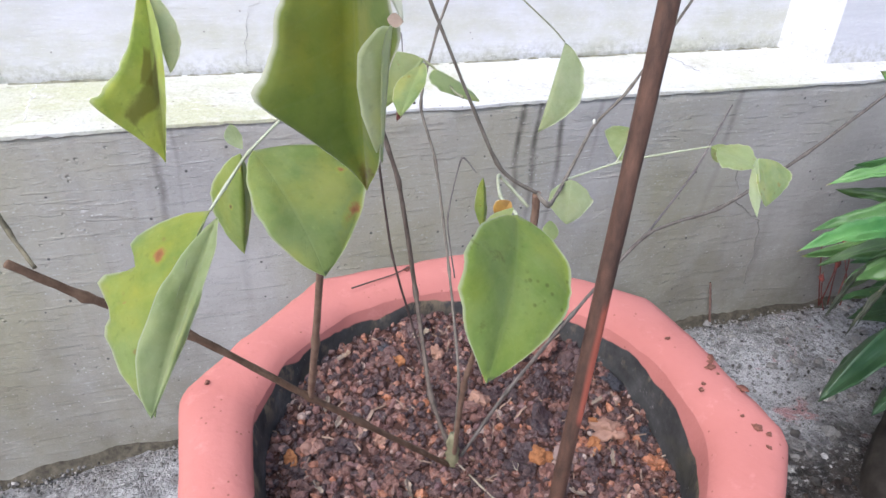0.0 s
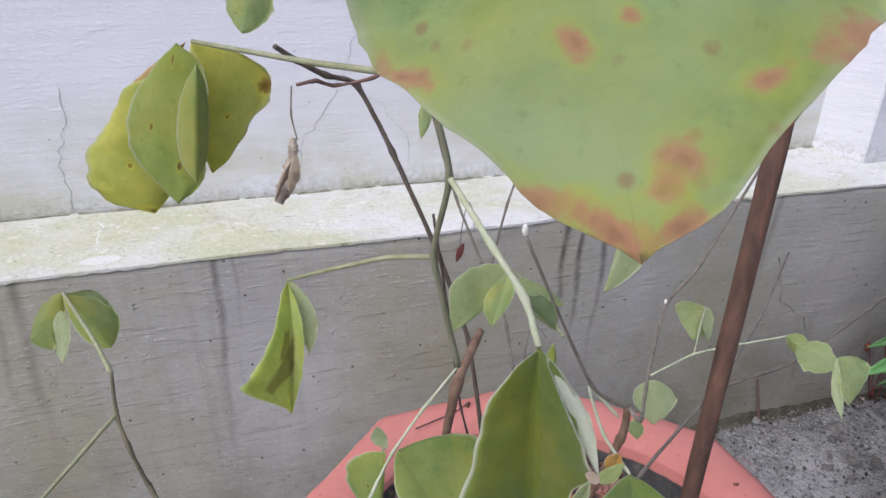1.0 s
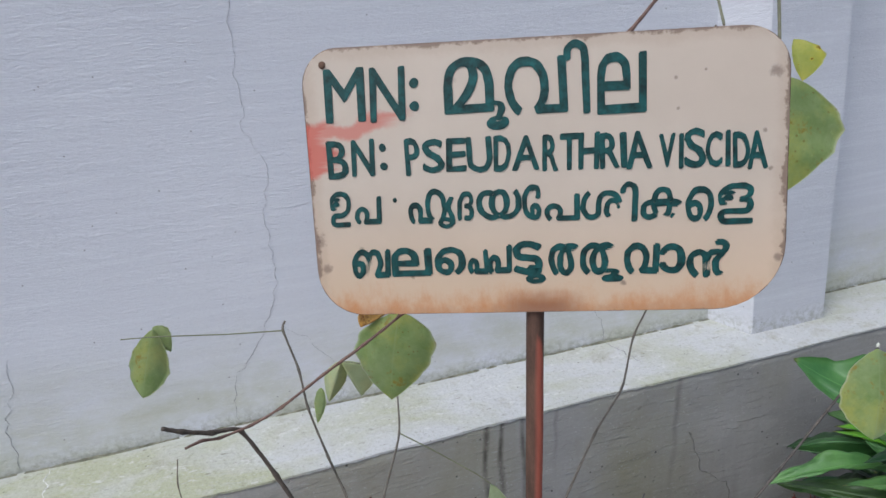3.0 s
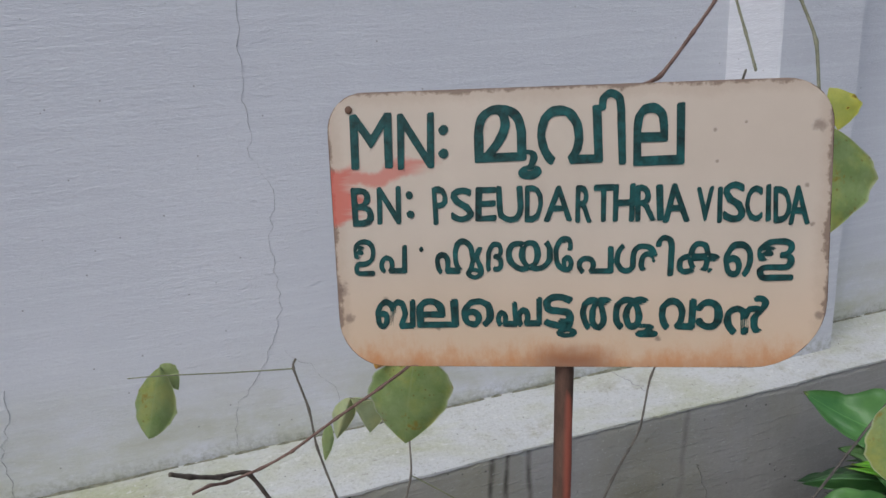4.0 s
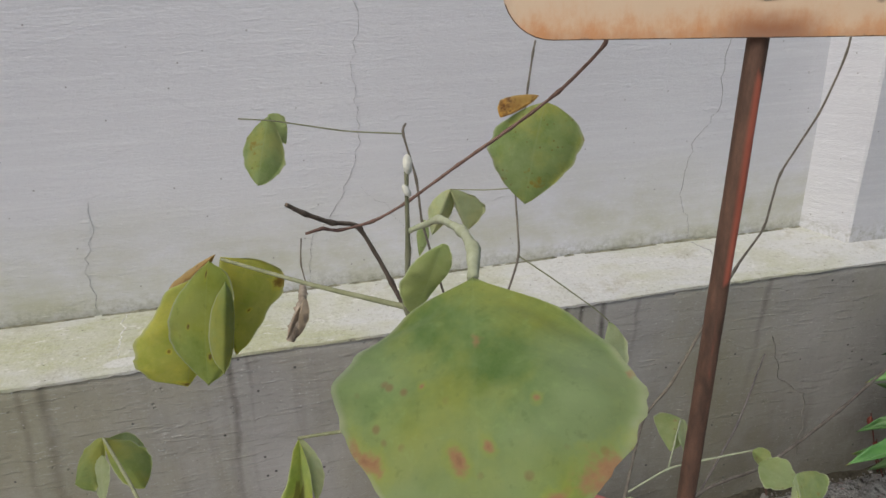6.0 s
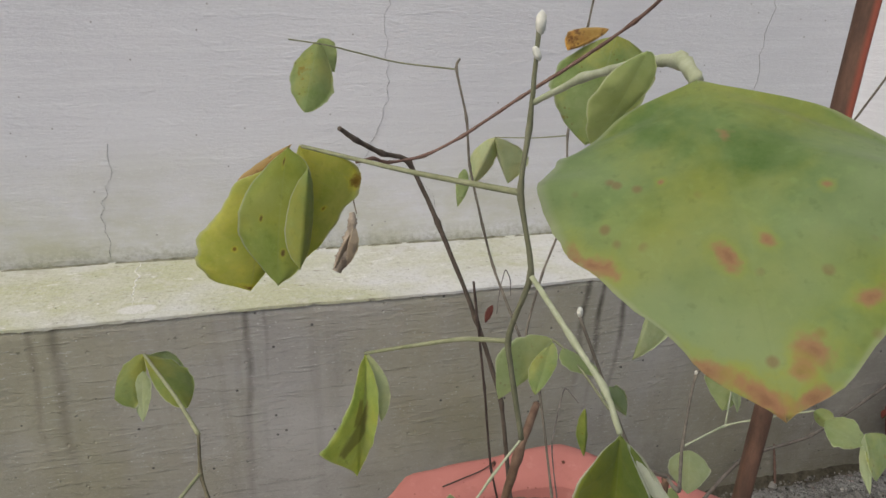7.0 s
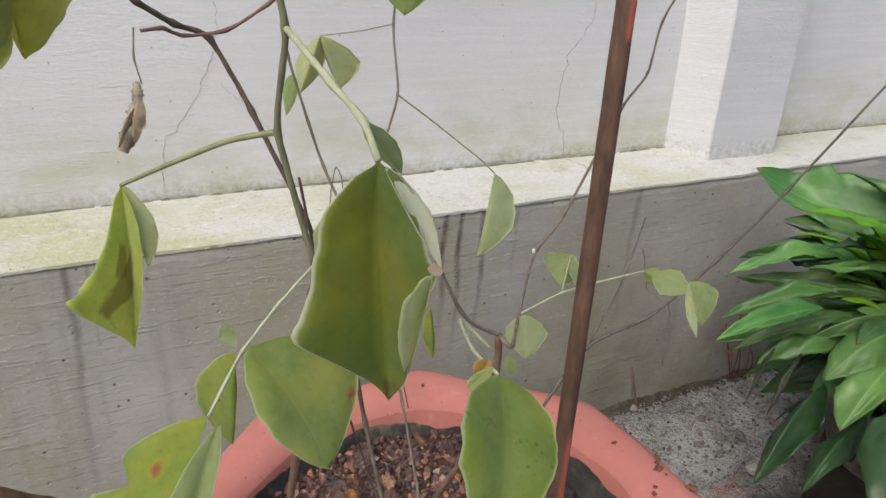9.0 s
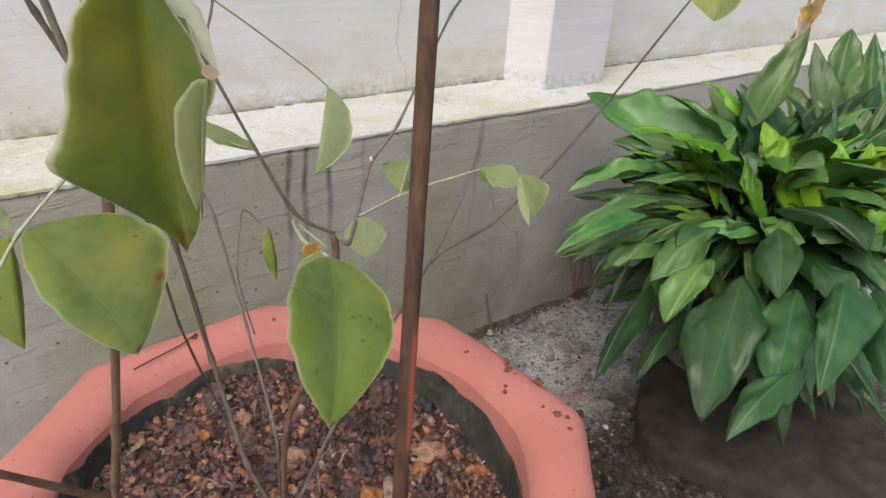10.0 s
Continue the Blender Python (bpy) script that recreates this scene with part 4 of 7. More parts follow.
            col = mix(nt, calc(nt, "MULTIPLY", step(nt, d, 1.15, 0.7), blotch * 0.85), col, (0.20, 0.165, 0.065))
    hue = nt.nodes.new("ShaderNodeHueSaturation")
    nt.links.new(col, hue.inputs["Color"])
    nt.links.new(calc(nt, "MULTIPLY_ADD", random_of(nt), 0.25, 0.88), hue.inputs["Value"])
    nt.links.new(hue.outputs[0], b.inputs["Base Color"])
    b.inputs["Sheen Weight"].default_value = 0.25
    b.inputs["Sheen Roughness"].default_value = 0.5
    h = calc(nt, "ADD", calc(nt, "MULTIPLY", tone, 0.9), calc(nt, "MULTIPLY", noise_tex(nt, ob, 700, 2), 0.25))
    relief(nt, b, calc(nt, "SUBTRACT", h, calc(nt, "MULTIPLY", lines, 0.35)), 0.3, 0.0008)
    tr = nt.nodes.new("ShaderNodeBsdfTranslucent")
    sat = nt.nodes.new("ShaderNodeHueSaturation")
    sat.inputs["Saturation"].default_value = 1.15
    sat.inputs["Value"].default_value = through
    nt.links.new(hue.outputs[0], sat.inputs["Color"])
    nt.links.new(sat.outputs[0], tr.inputs["Color"])
    mx = nt.nodes.new("ShaderNodeMixShader")
    mx.inputs[0].default_value = glow
    nt.links.new(b.outputs[0], mx.inputs[1])
    nt.links.new(tr.outputs[0], mx.inputs[2])
    nt.links.new(mx.outputs[0], nt.nodes["Material Output"].inputs[0])
    return m


def lush_mat(name, dark, light, gloss=0.44, glow=0.15):
    """Glossy leaf with pleats running along it and a pale midrib."""
    m, nt, b = new_mat(name, gloss, 0.5)
    b.inputs["Coat Weight"].default_value = 0.08
    b.inputs["Coat Roughness"].default_value = 0.34
    uv, ob = coords(nt, kind="UV"), coords(nt)
    u, v = axis(nt, uv, 0), axis(nt, uv, 1)
    a = calc(nt, "ABSOLUTE", calc(nt, "SUBTRACT", v, 0.5))
    col = ramp(nt, noise_tex(nt, ob, 22, 5, 0.6), (0.3, dark), (0.72, light))
    col = mix(nt, calc(nt, "MULTIPLY", step(nt, a, 0.02, 0.006), 0.35), col, tuple(min(1, c * 1.7 + 0.02) for c in light))
    col = mix(nt, calc(nt, "MULTIPLY", step(nt, u, 0.95, 1.0), ramp(nt, random_of(nt), (0.4, 0.0), (0.9, 0.8))), col, (0.30, 0.20, 0.06))
    worn = noise_tex(nt, ob, 75, 4, 0.6)
    col = mix(nt, ramp(nt, worn, (0.68, 0.0), (0.73, 0.6)), col, (0.22, 0.22, 0.08))
    hue = nt.nodes.new("ShaderNodeHueSaturation")
    nt.links.new(col, hue.inputs["Color"])
    nt.links.new(calc(nt, "MULTIPLY_ADD", random_of(nt), 0.8, 0.6), hue.inputs["Value"])
    nt.links.new(calc(nt, "MULTIPLY_ADD", calc(nt, "FRACT", calc(nt, "MULTIPLY", random_of(nt), 7.3)), 0.035, 0.478), hue.inputs["Hue"])
    nt.links.new(hue.outputs[0], b.inputs["Base Color"])
    pleat = calc(nt, "SINE", calc(nt, "MULTIPLY", calc(nt, "ADD", v, calc(nt, "MULTIPLY", u, 0.04)), 75.0))
    h = calc(nt, "ADD", calc(nt, "MULTIPLY", pleat, 0.06), noise_tex(nt, ob, 60, 4))
    relief(nt, b, h, 0.35, 0.0022)
    tr = nt.nodes.new("ShaderNodeBsdfTranslucent")
    nt.links.new(hue.outputs[0], tr.inputs["Color"])
    mx = nt.nodes.new("ShaderNodeMixShader")
    mx.inputs[0].default_value = glow
    nt.links.new(b.outputs[0], mx.inputs[1])
    nt.links.new(tr.outputs[0], mx.inputs[2])
    nt.links.new(mx.outputs[0], nt.nodes["Material Output"].inputs[0])
    return m


UNDER = leaf_mat("leaf_underside", (0.30, 0.36, 0.18), (0.43, 0.49, 0.31), under=True, gloss=0.8, mottle=0.12)
UNDER_Y = leaf_mat("leaf_underside_yellow", (0.46, 0.49, 0.12), (0.66, 0.64, 0.22), under=True, gloss=0.8, mottle=0.1)
FELT = leaf_mat("leaf_white_felt", (0.44, 0.48, 0.37), (0.57, 0.60, 0.50), glow=0.35, gloss=0.9, mottle=0.15)
RUSTY = (0.40, 0.15, 0.07)
LEAF_MID = (leaf_mat("leaf_green", (0.18, 0.265, 0.055), (0.30, 0.375, 0.11), RUSTY, marks=((0.72, 0.90, 0.045), (0.42, 0.86, 0.02))), UNDER)
LEAF_PLAIN = (leaf_mat("leaf_plain_green", (0.18, 0.28, 0.045), (0.285, 0.375, 0.09), (0.15, 0.17, 0.03), 0.06, sheen_grey=0.25, mottle=0.25), UNDER)
LEAF_DARK = (leaf_mat("leaf_deep_green", (0.118, 0.180, 0.024), (0.20, 0.255, 0.046), (0.13, 0.09, 0.02), edge=0.33, sheen_grey=0.2, marks=((0.93, 0.56, 0.07),)), UNDER)
LEAF_SPOT = (leaf_mat("leaf_scorched", (0.105, 0.185, 0.045), (0.255, 0.345, 0.13), (0.41, 0.205, 0.125), spots=0.04, edge=0.1, mottle=0.6, sheen_grey=0.6, through=1.0, ribs=0.06,
                      marks=((0.64, 0.04, 0.05), (0.64, 0.43, 0.034), (0.60, 0.55, 0.024), (0.60, 0.97, 0.075), (0.71, 0.87, 0.034), (0.84, 0.72, 0.045), (0.90, 0.66, 0.03),
                             (1.0, 0.5, 0.075), (0.94, 0.90, 0.035), (0.90, 0.06, 0.04), (0.96, 0.25, 0.04), (0.42, 0.33, 0.014), (0.44, 0.70, 0.014))), UNDER)
LEAF_SOFT = (leaf_mat("leaf_soft_green", (0.23, 0.315, 0.11), (0.36, 0.435, 0.20), (0.34, 0.25, 0.06), spots=0.4, glow=0.52, mottle=0.45, ribs=0.3, through=1.45), UNDER)
LEAF_HOLE = (leaf_mat("leaf_eaten", (0.17, 0.255, 0.04), (0.30, 0.37, 0.09), RUSTY, 0.25, marks=((0.14, 0.75, 0.045), (0.30, 0.62, 0.05), (0.27, 0.30, 0.035))), UNDER)
LEAF_BLOTCH = (leaf_mat("leaf_blotched", (0.36, 0.43, 0.12), (0.53, 0.58, 0.22), blotch=0.8, glow=0.65, sheen_grey=0.5, mottle=0.25, through=1.7), UNDER)
LEAF_YELLOW = (leaf_mat("leaf_yellowing", (0.53, 0.60, 0.14), (0.77, 0.76, 0.25), (0.34, 0.20, 0.05), marks=((0.62, 0.3, 0.02), (0.55, 0.72, 0.025), (0.34, 0.96, 0.06), (0.97, 0.4, 0.03)), glow=0.62, sheen_grey=0.3, mottle=0.3, ribs=0.35), UNDER_Y)
LEAF_TURN = (leaf_mat("leaf_turning", (0.20, 0.285, 0.045), (0.34, 0.41, 0.11), (0.16, 0.10, 0.03), marks=((0.10, 0.45, 0.03), (0.5, 0.3, 0.02), (0.75, 0.6, 0.03)), glow=0.5, mottle=0.3), UNDER)
LEAF_PALE = (leaf_mat("leaf_pale", (0.28, 0.35, 0.15), (0.40, 0.46, 0.25), (0.36, 0.24, 0.14), 0.1, mottle=0.15, glow=0.55, through=1.6, ribs=0.25), UNDER)
LEAF_FELT = (FELT, FELT)
GREY = leaf_mat("leaf_grey_felt", (0.50, 0.56, 0.31), (0.62, 0.67, 0.43), glow=0.5, gloss=0.9, mottle=0.2)
LEAF_GREY = (GREY, GREY)
LEAF_UNDER = (UNDER, LEAF_PALE[0])
LEAF_BOTH = (leaf_mat("leaf_light_green", (0.25, 0.33, 0.085), (0.36, 0.43, 0.15), glow=0.55, edge=0.25),) * 2
LEAF_DRY = (leaf_mat("leaf_withered", (0.22, 0.11, 0.03), (0.42, 0.29, 0.08), (0.08, 0.03, 0.01), 0.6, glow=0.2),) * 2
LEAF_PINK = (leaf_mat("leaf_pink_scorch", (0.27, 0.16, 0.12), (0.42, 0.31, 0.25), (0.14, 0.05, 0.035), 0.9, glow=0.3, mottle=0.1),) * 2
LEAF_RED = (leaf_mat("leaf_red", (0.10, 0.028, 0.022), (0.19, 0.055, 0.042), glow=0.2, mottle=0.0, sheen_grey=0.0),) * 2
LEAF_POD = (leaf_mat("dry_husk", (0.20, 0.15, 0.10), (0.36, 0.29, 0.21), glow=0.1, mottle=0.0, sheen_grey=0.1),) * 2
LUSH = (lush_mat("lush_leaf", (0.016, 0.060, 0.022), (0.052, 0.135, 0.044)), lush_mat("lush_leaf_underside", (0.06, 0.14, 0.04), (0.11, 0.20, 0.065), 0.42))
# paler copy of lush_leaf: sky light on the upper leaves, painted in
LUSH_LIT = (lush_mat("lit_lush_leaf", (0.045, 0.135, 0.032), (0.115, 0.245, 0.065)),) * 2
WITHERED = (lush_mat("withered_strip", (0.018, 0.026, 0.012), (0.05, 0.06, 0.028), 0.6, 0.05),) * 2
LUSH_YOUNG = (lush_mat("young_lush_leaf", (0.10, 0.265, 0.014), (0.20, 0.41, 0.03), 0.36, 0.4),) * 2


def bark(name, a, b_, scale=160):
    m, nt, b = new_mat(name, 0.75, 0.25)
    n = noise_tex(nt, coords(nt, (1, 1, 0.5)), scale, 6, 0.65)
    nt.links.new(ramp(nt, n, (0.3, a), (0.7, b_)), b.inputs["Base Color"])
    relief(nt, b, noise_tex(nt, coords(nt), 420, 4), 0.7, 0.0006)
    return m


BARKS = {
    "main_branch": bark("brown_bark", (0.085, 0.05, 0.03), (0.19, 0.125, 0.08)),
    "side_stem": bark("grey_bark", (0.09, 0.08, 0.05), (0.20, 0.18, 0.12)),
    "petiole": bark("downy_stalk", (0.18, 0.19, 0.10), (0.29, 0.30, 0.19)),
    "cut_stem": bark("cut_bark", (0.11, 0.065, 0.045), (0.24, 0.16, 0.11)),
    "upright_stem": bark("green_bark", (0.125, 0.13, 0.075), (0.225, 0.225, 0.15)),
    "cut_branch": bark("dark_bark", (0.06, 0.049, 0.038), (0.155, 0.125, 0.10)),
    "arching_branch": bark("red_bark", (0.11, 0.065, 0.05), (0.22, 0.14, 0.115)),
    "pod_stalk": bark("dry_stalk", (0.12, 0.10, 0.07), (0.2, 0.17, 0.13)),
    "dead_stem": bark("dead_bark", (0.035, 0.025, 0.022), (0.11, 0.08, 0.07)),
    "slender_stem": bark("slender_bark", (0.10, 0.088, 0.07), (0.21, 0.185, 0.15)),
    "long_branch": bark("long_bark", (0.075, 0.065, 0.055), (0.17, 0.15, 0.13)),
    "thin_twig": bark("twig_bark", (0.085, 0.075, 0.07), (0.18, 0.16, 0.15)),
    "aerial_root": bark("root_bark", (0.25, 0.21, 0.15), (0.40, 0.35, 0.27)),
    "root_crown": bark("crown_bark", (0.15, 0.14, 0.075), (0.26, 0.245, 0.15)),
    "felted_stalk": bark("felted_stalk", (0.31, 0.335, 0.21), (0.44, 0.465, 0.34)),
    "pod_husk": bark("husk_bark", (0.13, 0.095, 0.07), (0.46, 0.40, 0.32), 120),
    "vine": bark("vine_bark", (0.13, 0.13, 0.085), (0.24, 0.235, 0.16)),
}
WHITE_DOWN = plain("white_down", (0.62, 0.62, 0.55), 0.9, 200, 0.2)

shrub = thing("potted_shrub", (-0.036, 0.360, 0.328), "sparse shrub with downy, partly yellowed three-part leaves in the pot", "plant")


def spline(pts, n):
    """A taut curve through the points, with a slight kink at each."""
    pts = [Vector(p) for p in pts]
    if len(pts) == 2:
        pts.insert(1, pts[0].lerp(pts[1], 0.5))
    ext = [pts[0] * 2 - pts[1], *pts, pts[-1] * 2 - pts[-2]]
    out = []
    for i in range(1, len(ext) - 2):
        p0, p1, p2, p3 = ext[i - 1:i + 3]
        for k in range(n):
            t = k / n
            m1, m2 = (p2 - p0) * 0.3, (p3 - p1) * 0.3
            out.append(p1 * (2 * t ** 3 - 3 * t * t + 1) + m1 * (t ** 3 - 2 * t * t + t) + p2 * (3 * t * t - 2 * t ** 3) + m2 * (t ** 3 - t * t))
    out.append(pts[-1])
    return out


def tube_bm(pts, r0, r1, sides=8, n=6, knots=(), rough=0.12, seed=0):
    line = spline(pts, n)
    bm = bmesh.new()
    rows = []
    side = None
    for i, p in enumerate(line):
        d = (line[min(i + 1, len(line) - 1)] - line[max(i - 1, 0)]).normalized()
        side = d.orthogonal().normalized() if side is None else (side - d * side.dot(d)).normalized()
        other = d.cross(side)
        f = i / (len(line) - 1)
        r = r0 + (r1 - r0) * f
        for kn in knots:
            r *= 1 + 0.4 * math.exp(-((p - kn).length / 0.0035) ** 2)
        row = []
        for k in range(sides):
            a = 2 * math.pi * k / sides
            c, s = math.cos(a), math.sin(a)
            rr = r * (1 + rough * noise.noise(Vector((c + seed, s, i * 0.7))))
            row.append(bm.verts.new(p + side * (rr * c) + other * (rr * s)))
        rows.append(row)
    for a, b in zip(rows, rows[1:]):
        for k in range(sides):
            bm.faces.new((a[k], a[(k + 1) % sides], b[(k + 1) % sides], b[k]))
    bm.faces.new(list(reversed(rows[0])))
    bm.faces.new(rows[-1])
    return bm


STEMS = [0]


def stem(kind, label, r0, r1, pts, parent=None):
    STEMS[0] += 1
    parent = parent or shrub
    pts = [Vector(p) - parent.location for p in pts]
    knots = [] if kind == "petiole" else pts[1:-1]
    return part(kind, tube_bm(pts, r0 * 0.86, r1 * 0.86, n=8, knots=knots, seed=STEMS[0], rough=0.1 if kind == "petiole" else 0.32), BARKS[kind], parent, label)


def outline(u, u0, tip, shoulder=0.72):
    if u < u0:
        return math.sin(math.pi / 2 * (u / u0)) ** shoulder
    s = (u - u0) / (1 - u0)
    return max(0.0, 1 - s ** tip) ** 0.92


def along(profile, u):
    """Smooth reading of evenly spaced widths at u from 0 to 1."""
    n = len(profile) - 1
    x = min(max(u, 0.0), 1.0) * n
    i = min(int(x), n - 1)
    t = x - i
    p = [profile[min(max(k, 0), n)] for k in (i - 1, i, i + 1, i + 2)]
    return max(0.0, 0.5 * (2 * p[1] + (p[2] - p[0]) * t + (2 * p[0] - 5 * p[1] + 4 * p[2] - p[3]) * t * t + (3 * p[1] - p[0] - 3 * p[2] + p[3]) * t ** 3))


def leaf_bm(base, end, left, right, u0, bend, seed, tip=1.7, nu=22, nv=6, wave=1.0, thick=0.0004, bite=False, shoulder=0.72, u1=None, lp=None, rp=None, fold=0.0, pleats=0.0):
    """A leaf blade with two skins: rib from base to end, its halves reaching to left at u0 and to right at u1 of the length;
    lp and rp give the width of each half along the rib where it is not the plain rounded outline."""
    B, T, L, R = (Vector(p) for p in (base, end, left, right))
    d = T - B
    n = d.cross(R - L)
    n = n.normalized() if n.length > 1e-9 else Vector((0, -1, 0))
    size = d.length
    u1 = u0 if u1 is None else u1
    rib = lambda u: B + d * u + n * (bend * size * 4 * u * (1 - u))
    lv, rv = L - rib(u0), R - rib(u1)
    bm = bmesh.new()
    uv = bm.loops.layers.uv.new("uv")
    skins = []
    info = {}
    for off in (0.5, -0.5):
        rows = []
        for i in range(nu + 1):
            u = i / nu
            wl = along(lp, u) if lp else outline(u, u0, tip, shoulder)
            wr = along(rp, u) if rp else outline(u, u1, tip, shoulder)
            row = []
            for j in range(-nv, nv + 1):
                s = j / nv
                w = wl if s < 0 else wr
                arm = (lv if s < 0 else rv) * (abs(s) * w)
                edge = abs(s) ** 3
                ripple = noise.noise(Vector((u * 4.5, seed * 3.7, s * 1.2))) * 0.055 * wave + noise.noise(Vector((u * 13, seed * 1.3, s * 2))) * 0.02 * wave
                cut = 1 + edge * 0.09 * noise.noise(Vector((u * 9, seed * 2.1 + (5 if s < 0 else 0), 0))) + edge * 0.028 * noise.noise(Vector((u * 27, seed * 4.1 + (5 if s < 0 else 0), 1)))
                if bite and s < 0:
                    cut *= 1 - 0.42 * edge * math.exp(-((u - 0.36) / 0.06) ** 2) - 0.2 * edge * math.exp(-((u - 0.62) / 0.07) ** 2)
                if bite and s > 0:
                    cut *= 1 - 0.18 * edge * math.exp(-((u - 0.25) / 0.07) ** 2)
                # the halves arch a little away from the rib, puckered between the veins
                p = rib(u) + arm * cut + n * (size * (ripple * abs(s) * w + 0.022 * math.sin(math.pi * abs(s)) * w + 0.006 * abs(s) * w * math.sin(u * 34 - abs(s) * 9)
                                                    + fold * abs(s) * w + pleats * w * math.sin(abs(s) * 11.0 + 1.5) * (1 - edge)))
                q = bm.verts.new(p + n * (off * thick * (1 - edge * 0.7)))
                info[q] = (u, 0.5 + 0.5 * s)
                row.append(q)
            rows.append(row)
        skins.append(rows)
    m = 2 * nv
    for k, rows in enumerate(skins):
        for a, b in zip(rows, rows[1:]):
            for j in range(m):
                for tri in ((a[j], b[j], b[j + 1]), (a[j], b[j + 1], a[j + 1])):
                    f = bm.faces.new(tri if k == 0 else tuple(reversed(tri)))
                    f.material_index = k
    top, low = skins
    for j in (0, m):
        for i in range(nu):
            bm.faces.new((top[i][j], low[i][j], low[i + 1][j], top[i + 1][j]))
    bm.normal_update()
    for f in bm.faces:
        for lp_ in f.loops:
            lp_[uv].uv = info[lp_.vert]
    return bm


def leaf(mats, label, base, end, left, right, u0, bend, seed, of=None, **shape):
    """A leaflet of the shrub, or a turned-back edge of the leaflet given as of."""
    o = shrub.location
    pts = [Vector(p) - o for p in (base, end, left, right)]
    return part("folded_edge" if of else "leaflet", leaf_bm(*pts, u0, bend, seed, bite=mats is LEAF_HOLE, **shape), list(mats), of or shrub, label)


# stems first, then leaves
stem("main_branch", "low slanting brown branch with a cut end", 0.0026, 0.0021, [(-0.0360, 0.3600, 0.3350), (-0.1165, 0.3223, 0.4480), (-0.1490, 0.3080, 0.4930), (-0.2065, 0.2819, 0.5756), (-0.2402, 0.2648, 0.6157), (-0.2608, 0.2547, 0.6424)])
stem("side_stem", "thin upright stem with knotty nodes", 0.0011, 0.0009, [(-0.2534, 0.2596, 0.6362), (-0.2651, 0.2768, 0.6457), (-0.2683, 0.2757, 0.6721), (-0.2719, 0.2836, 0.6835), (-0.2714, 0.2897, 0.7008)])
stem("petiole", "pale downy leaf stalk", 0.0013, 0.001, [(-0.2714, 0.2897, 0.7008), (-0.2847, 0.3187, 0.7017), (-0.3084, 0.3647, 0.7026)])
stem("petiole", "pale downy leaf stalk", 0.0011, 0.0009, [(-0.2719, 0.2836, 0.6835), (-0.2953, 0.2513, 0.6731)])
stem("cut_stem", "brown cut stem", 0.0025, 0.0022, [(-0.1490, 0.3080, 0.4930), (-0.1435, 0.2800, 0.5600), (-0.1370, 0.2550, 0.6400), (-0.1310, 0.2450, 0.7000), (-0.1130, 0.2700, 0.7090)])
stem("upright_stem", "green-grey upright stem ending in a white downy bud", 0.0014, 0.0009, [(-0.1309, 0.2416, 0.7137), (-0.1412, 0.2377, 0.7662), (-0.1387, 0.2253, 0.8005), (-0.1450, 0.2242, 0.8319), (-0.1435, 0.2240, 0.8550), (-0.1424, 0.2243, 0.8843)])
stem("petiole", "pale downy leaf stalk", 0.0014, 0.0009, [(-0.1450, 0.2242, 0.8319), (-0.1782, 0.2541, 0.8326), (-0.2154, 0.2881, 0.8352)])
stem("petiole", "green leaf stalk", 0.0013, 0.0009, [(-0.1412, 0.2377, 0.7662), (-0.1565, 0.2513, 0.7609), (-0.1785, 0.2699, 0.7485), (-0.1935, 0.2825, 0.7395)])
stem("felted_stalk", "white-felted leaf stalk", 0.0012, 0.0011, [(-0.1387, 0.2253, 0.8005), (-0.1329, 0.1987, 0.7885), (-0.1289, 0.1813, 0.7808), (-0.1294, 0.1679, 0.7737)])
stem("felted_stalk", "thin pale downy leaf stalk", 0.0006, 0.0006, [(-0.1309, 0.2416, 0.7137), (-0.1468, 0.2312, 0.7052), (-0.1619, 0.2199, 0.6958), (-0.1702, 0.2122, 0.6879), (-0.1761, 0.2065, 0.6820)])
stem("felted_stalk", "white-felted leaf stalk", 0.0012, 0.0017, [(-0.1425, 0.2240, 0.8620), (-0.1363, 0.2036, 0.8722), (-0.1378, 0.1687, 0.8805), (-0.1405, 0.1484, 0.8833), (-0.1438, 0.1372, 0.8812)])
stem("cut_branch", "brown branch ending in a gnarled knee", 0.0024, 0.002, [(-0.0360, 0.3600, 0.3450), (-0.0458, 0.4037, 0.3798), (-0.0432, 0.4738, 0.4401), (-0.0574, 0.4778, 0.5521), (-0.0825, 0.4831, 0.6374), (-0.1144, 0.4900, 0.7222), (-0.1366, 0.4935, 0.7708), (-0.1575, 0.4816, 0.7811), (-0.1770, 0.4700, 0.7942), (-0.1890, 0.4624, 0.8046)])
stem("arching_branch", "thin reddish-brown arching branch", 0.0013, 0.0015, [(-0.1780, 0.4715, 0.7783), (-0.1656, 0.4758, 0.7793), (-0.1528, 0.4836, 0.7738), (-0.1258, 0.4882, 0.7765), (-0.1002, 0.4759, 0.7931), (-0.0638, 0.4590, 0.8228), (-0.0302, 0.4432, 0.8488), (0.0003, 0.4292, 0.8747), (0.0271, 0.4174, 0.9055), (0.0503, 0.4292, 0.9497), (0.1000, 0.4100, 1.0000), (0.1450, 0.3800, 1.0550), (0.1544, 0.3625, 1.0650), (0.1948, 0.3843, 1.0904), (0.2279, 0.4027, 1.1129), (0.2863, 0.4322, 1.1622)])
stem("pod_stalk", "thin dry stalk", 0.0006, 0.0005, [(-0.1815, 0.4525, 0.7818), (-0.1837, 0.4443, 0.7659), (-0.1817, 0.4374, 0.7520)])
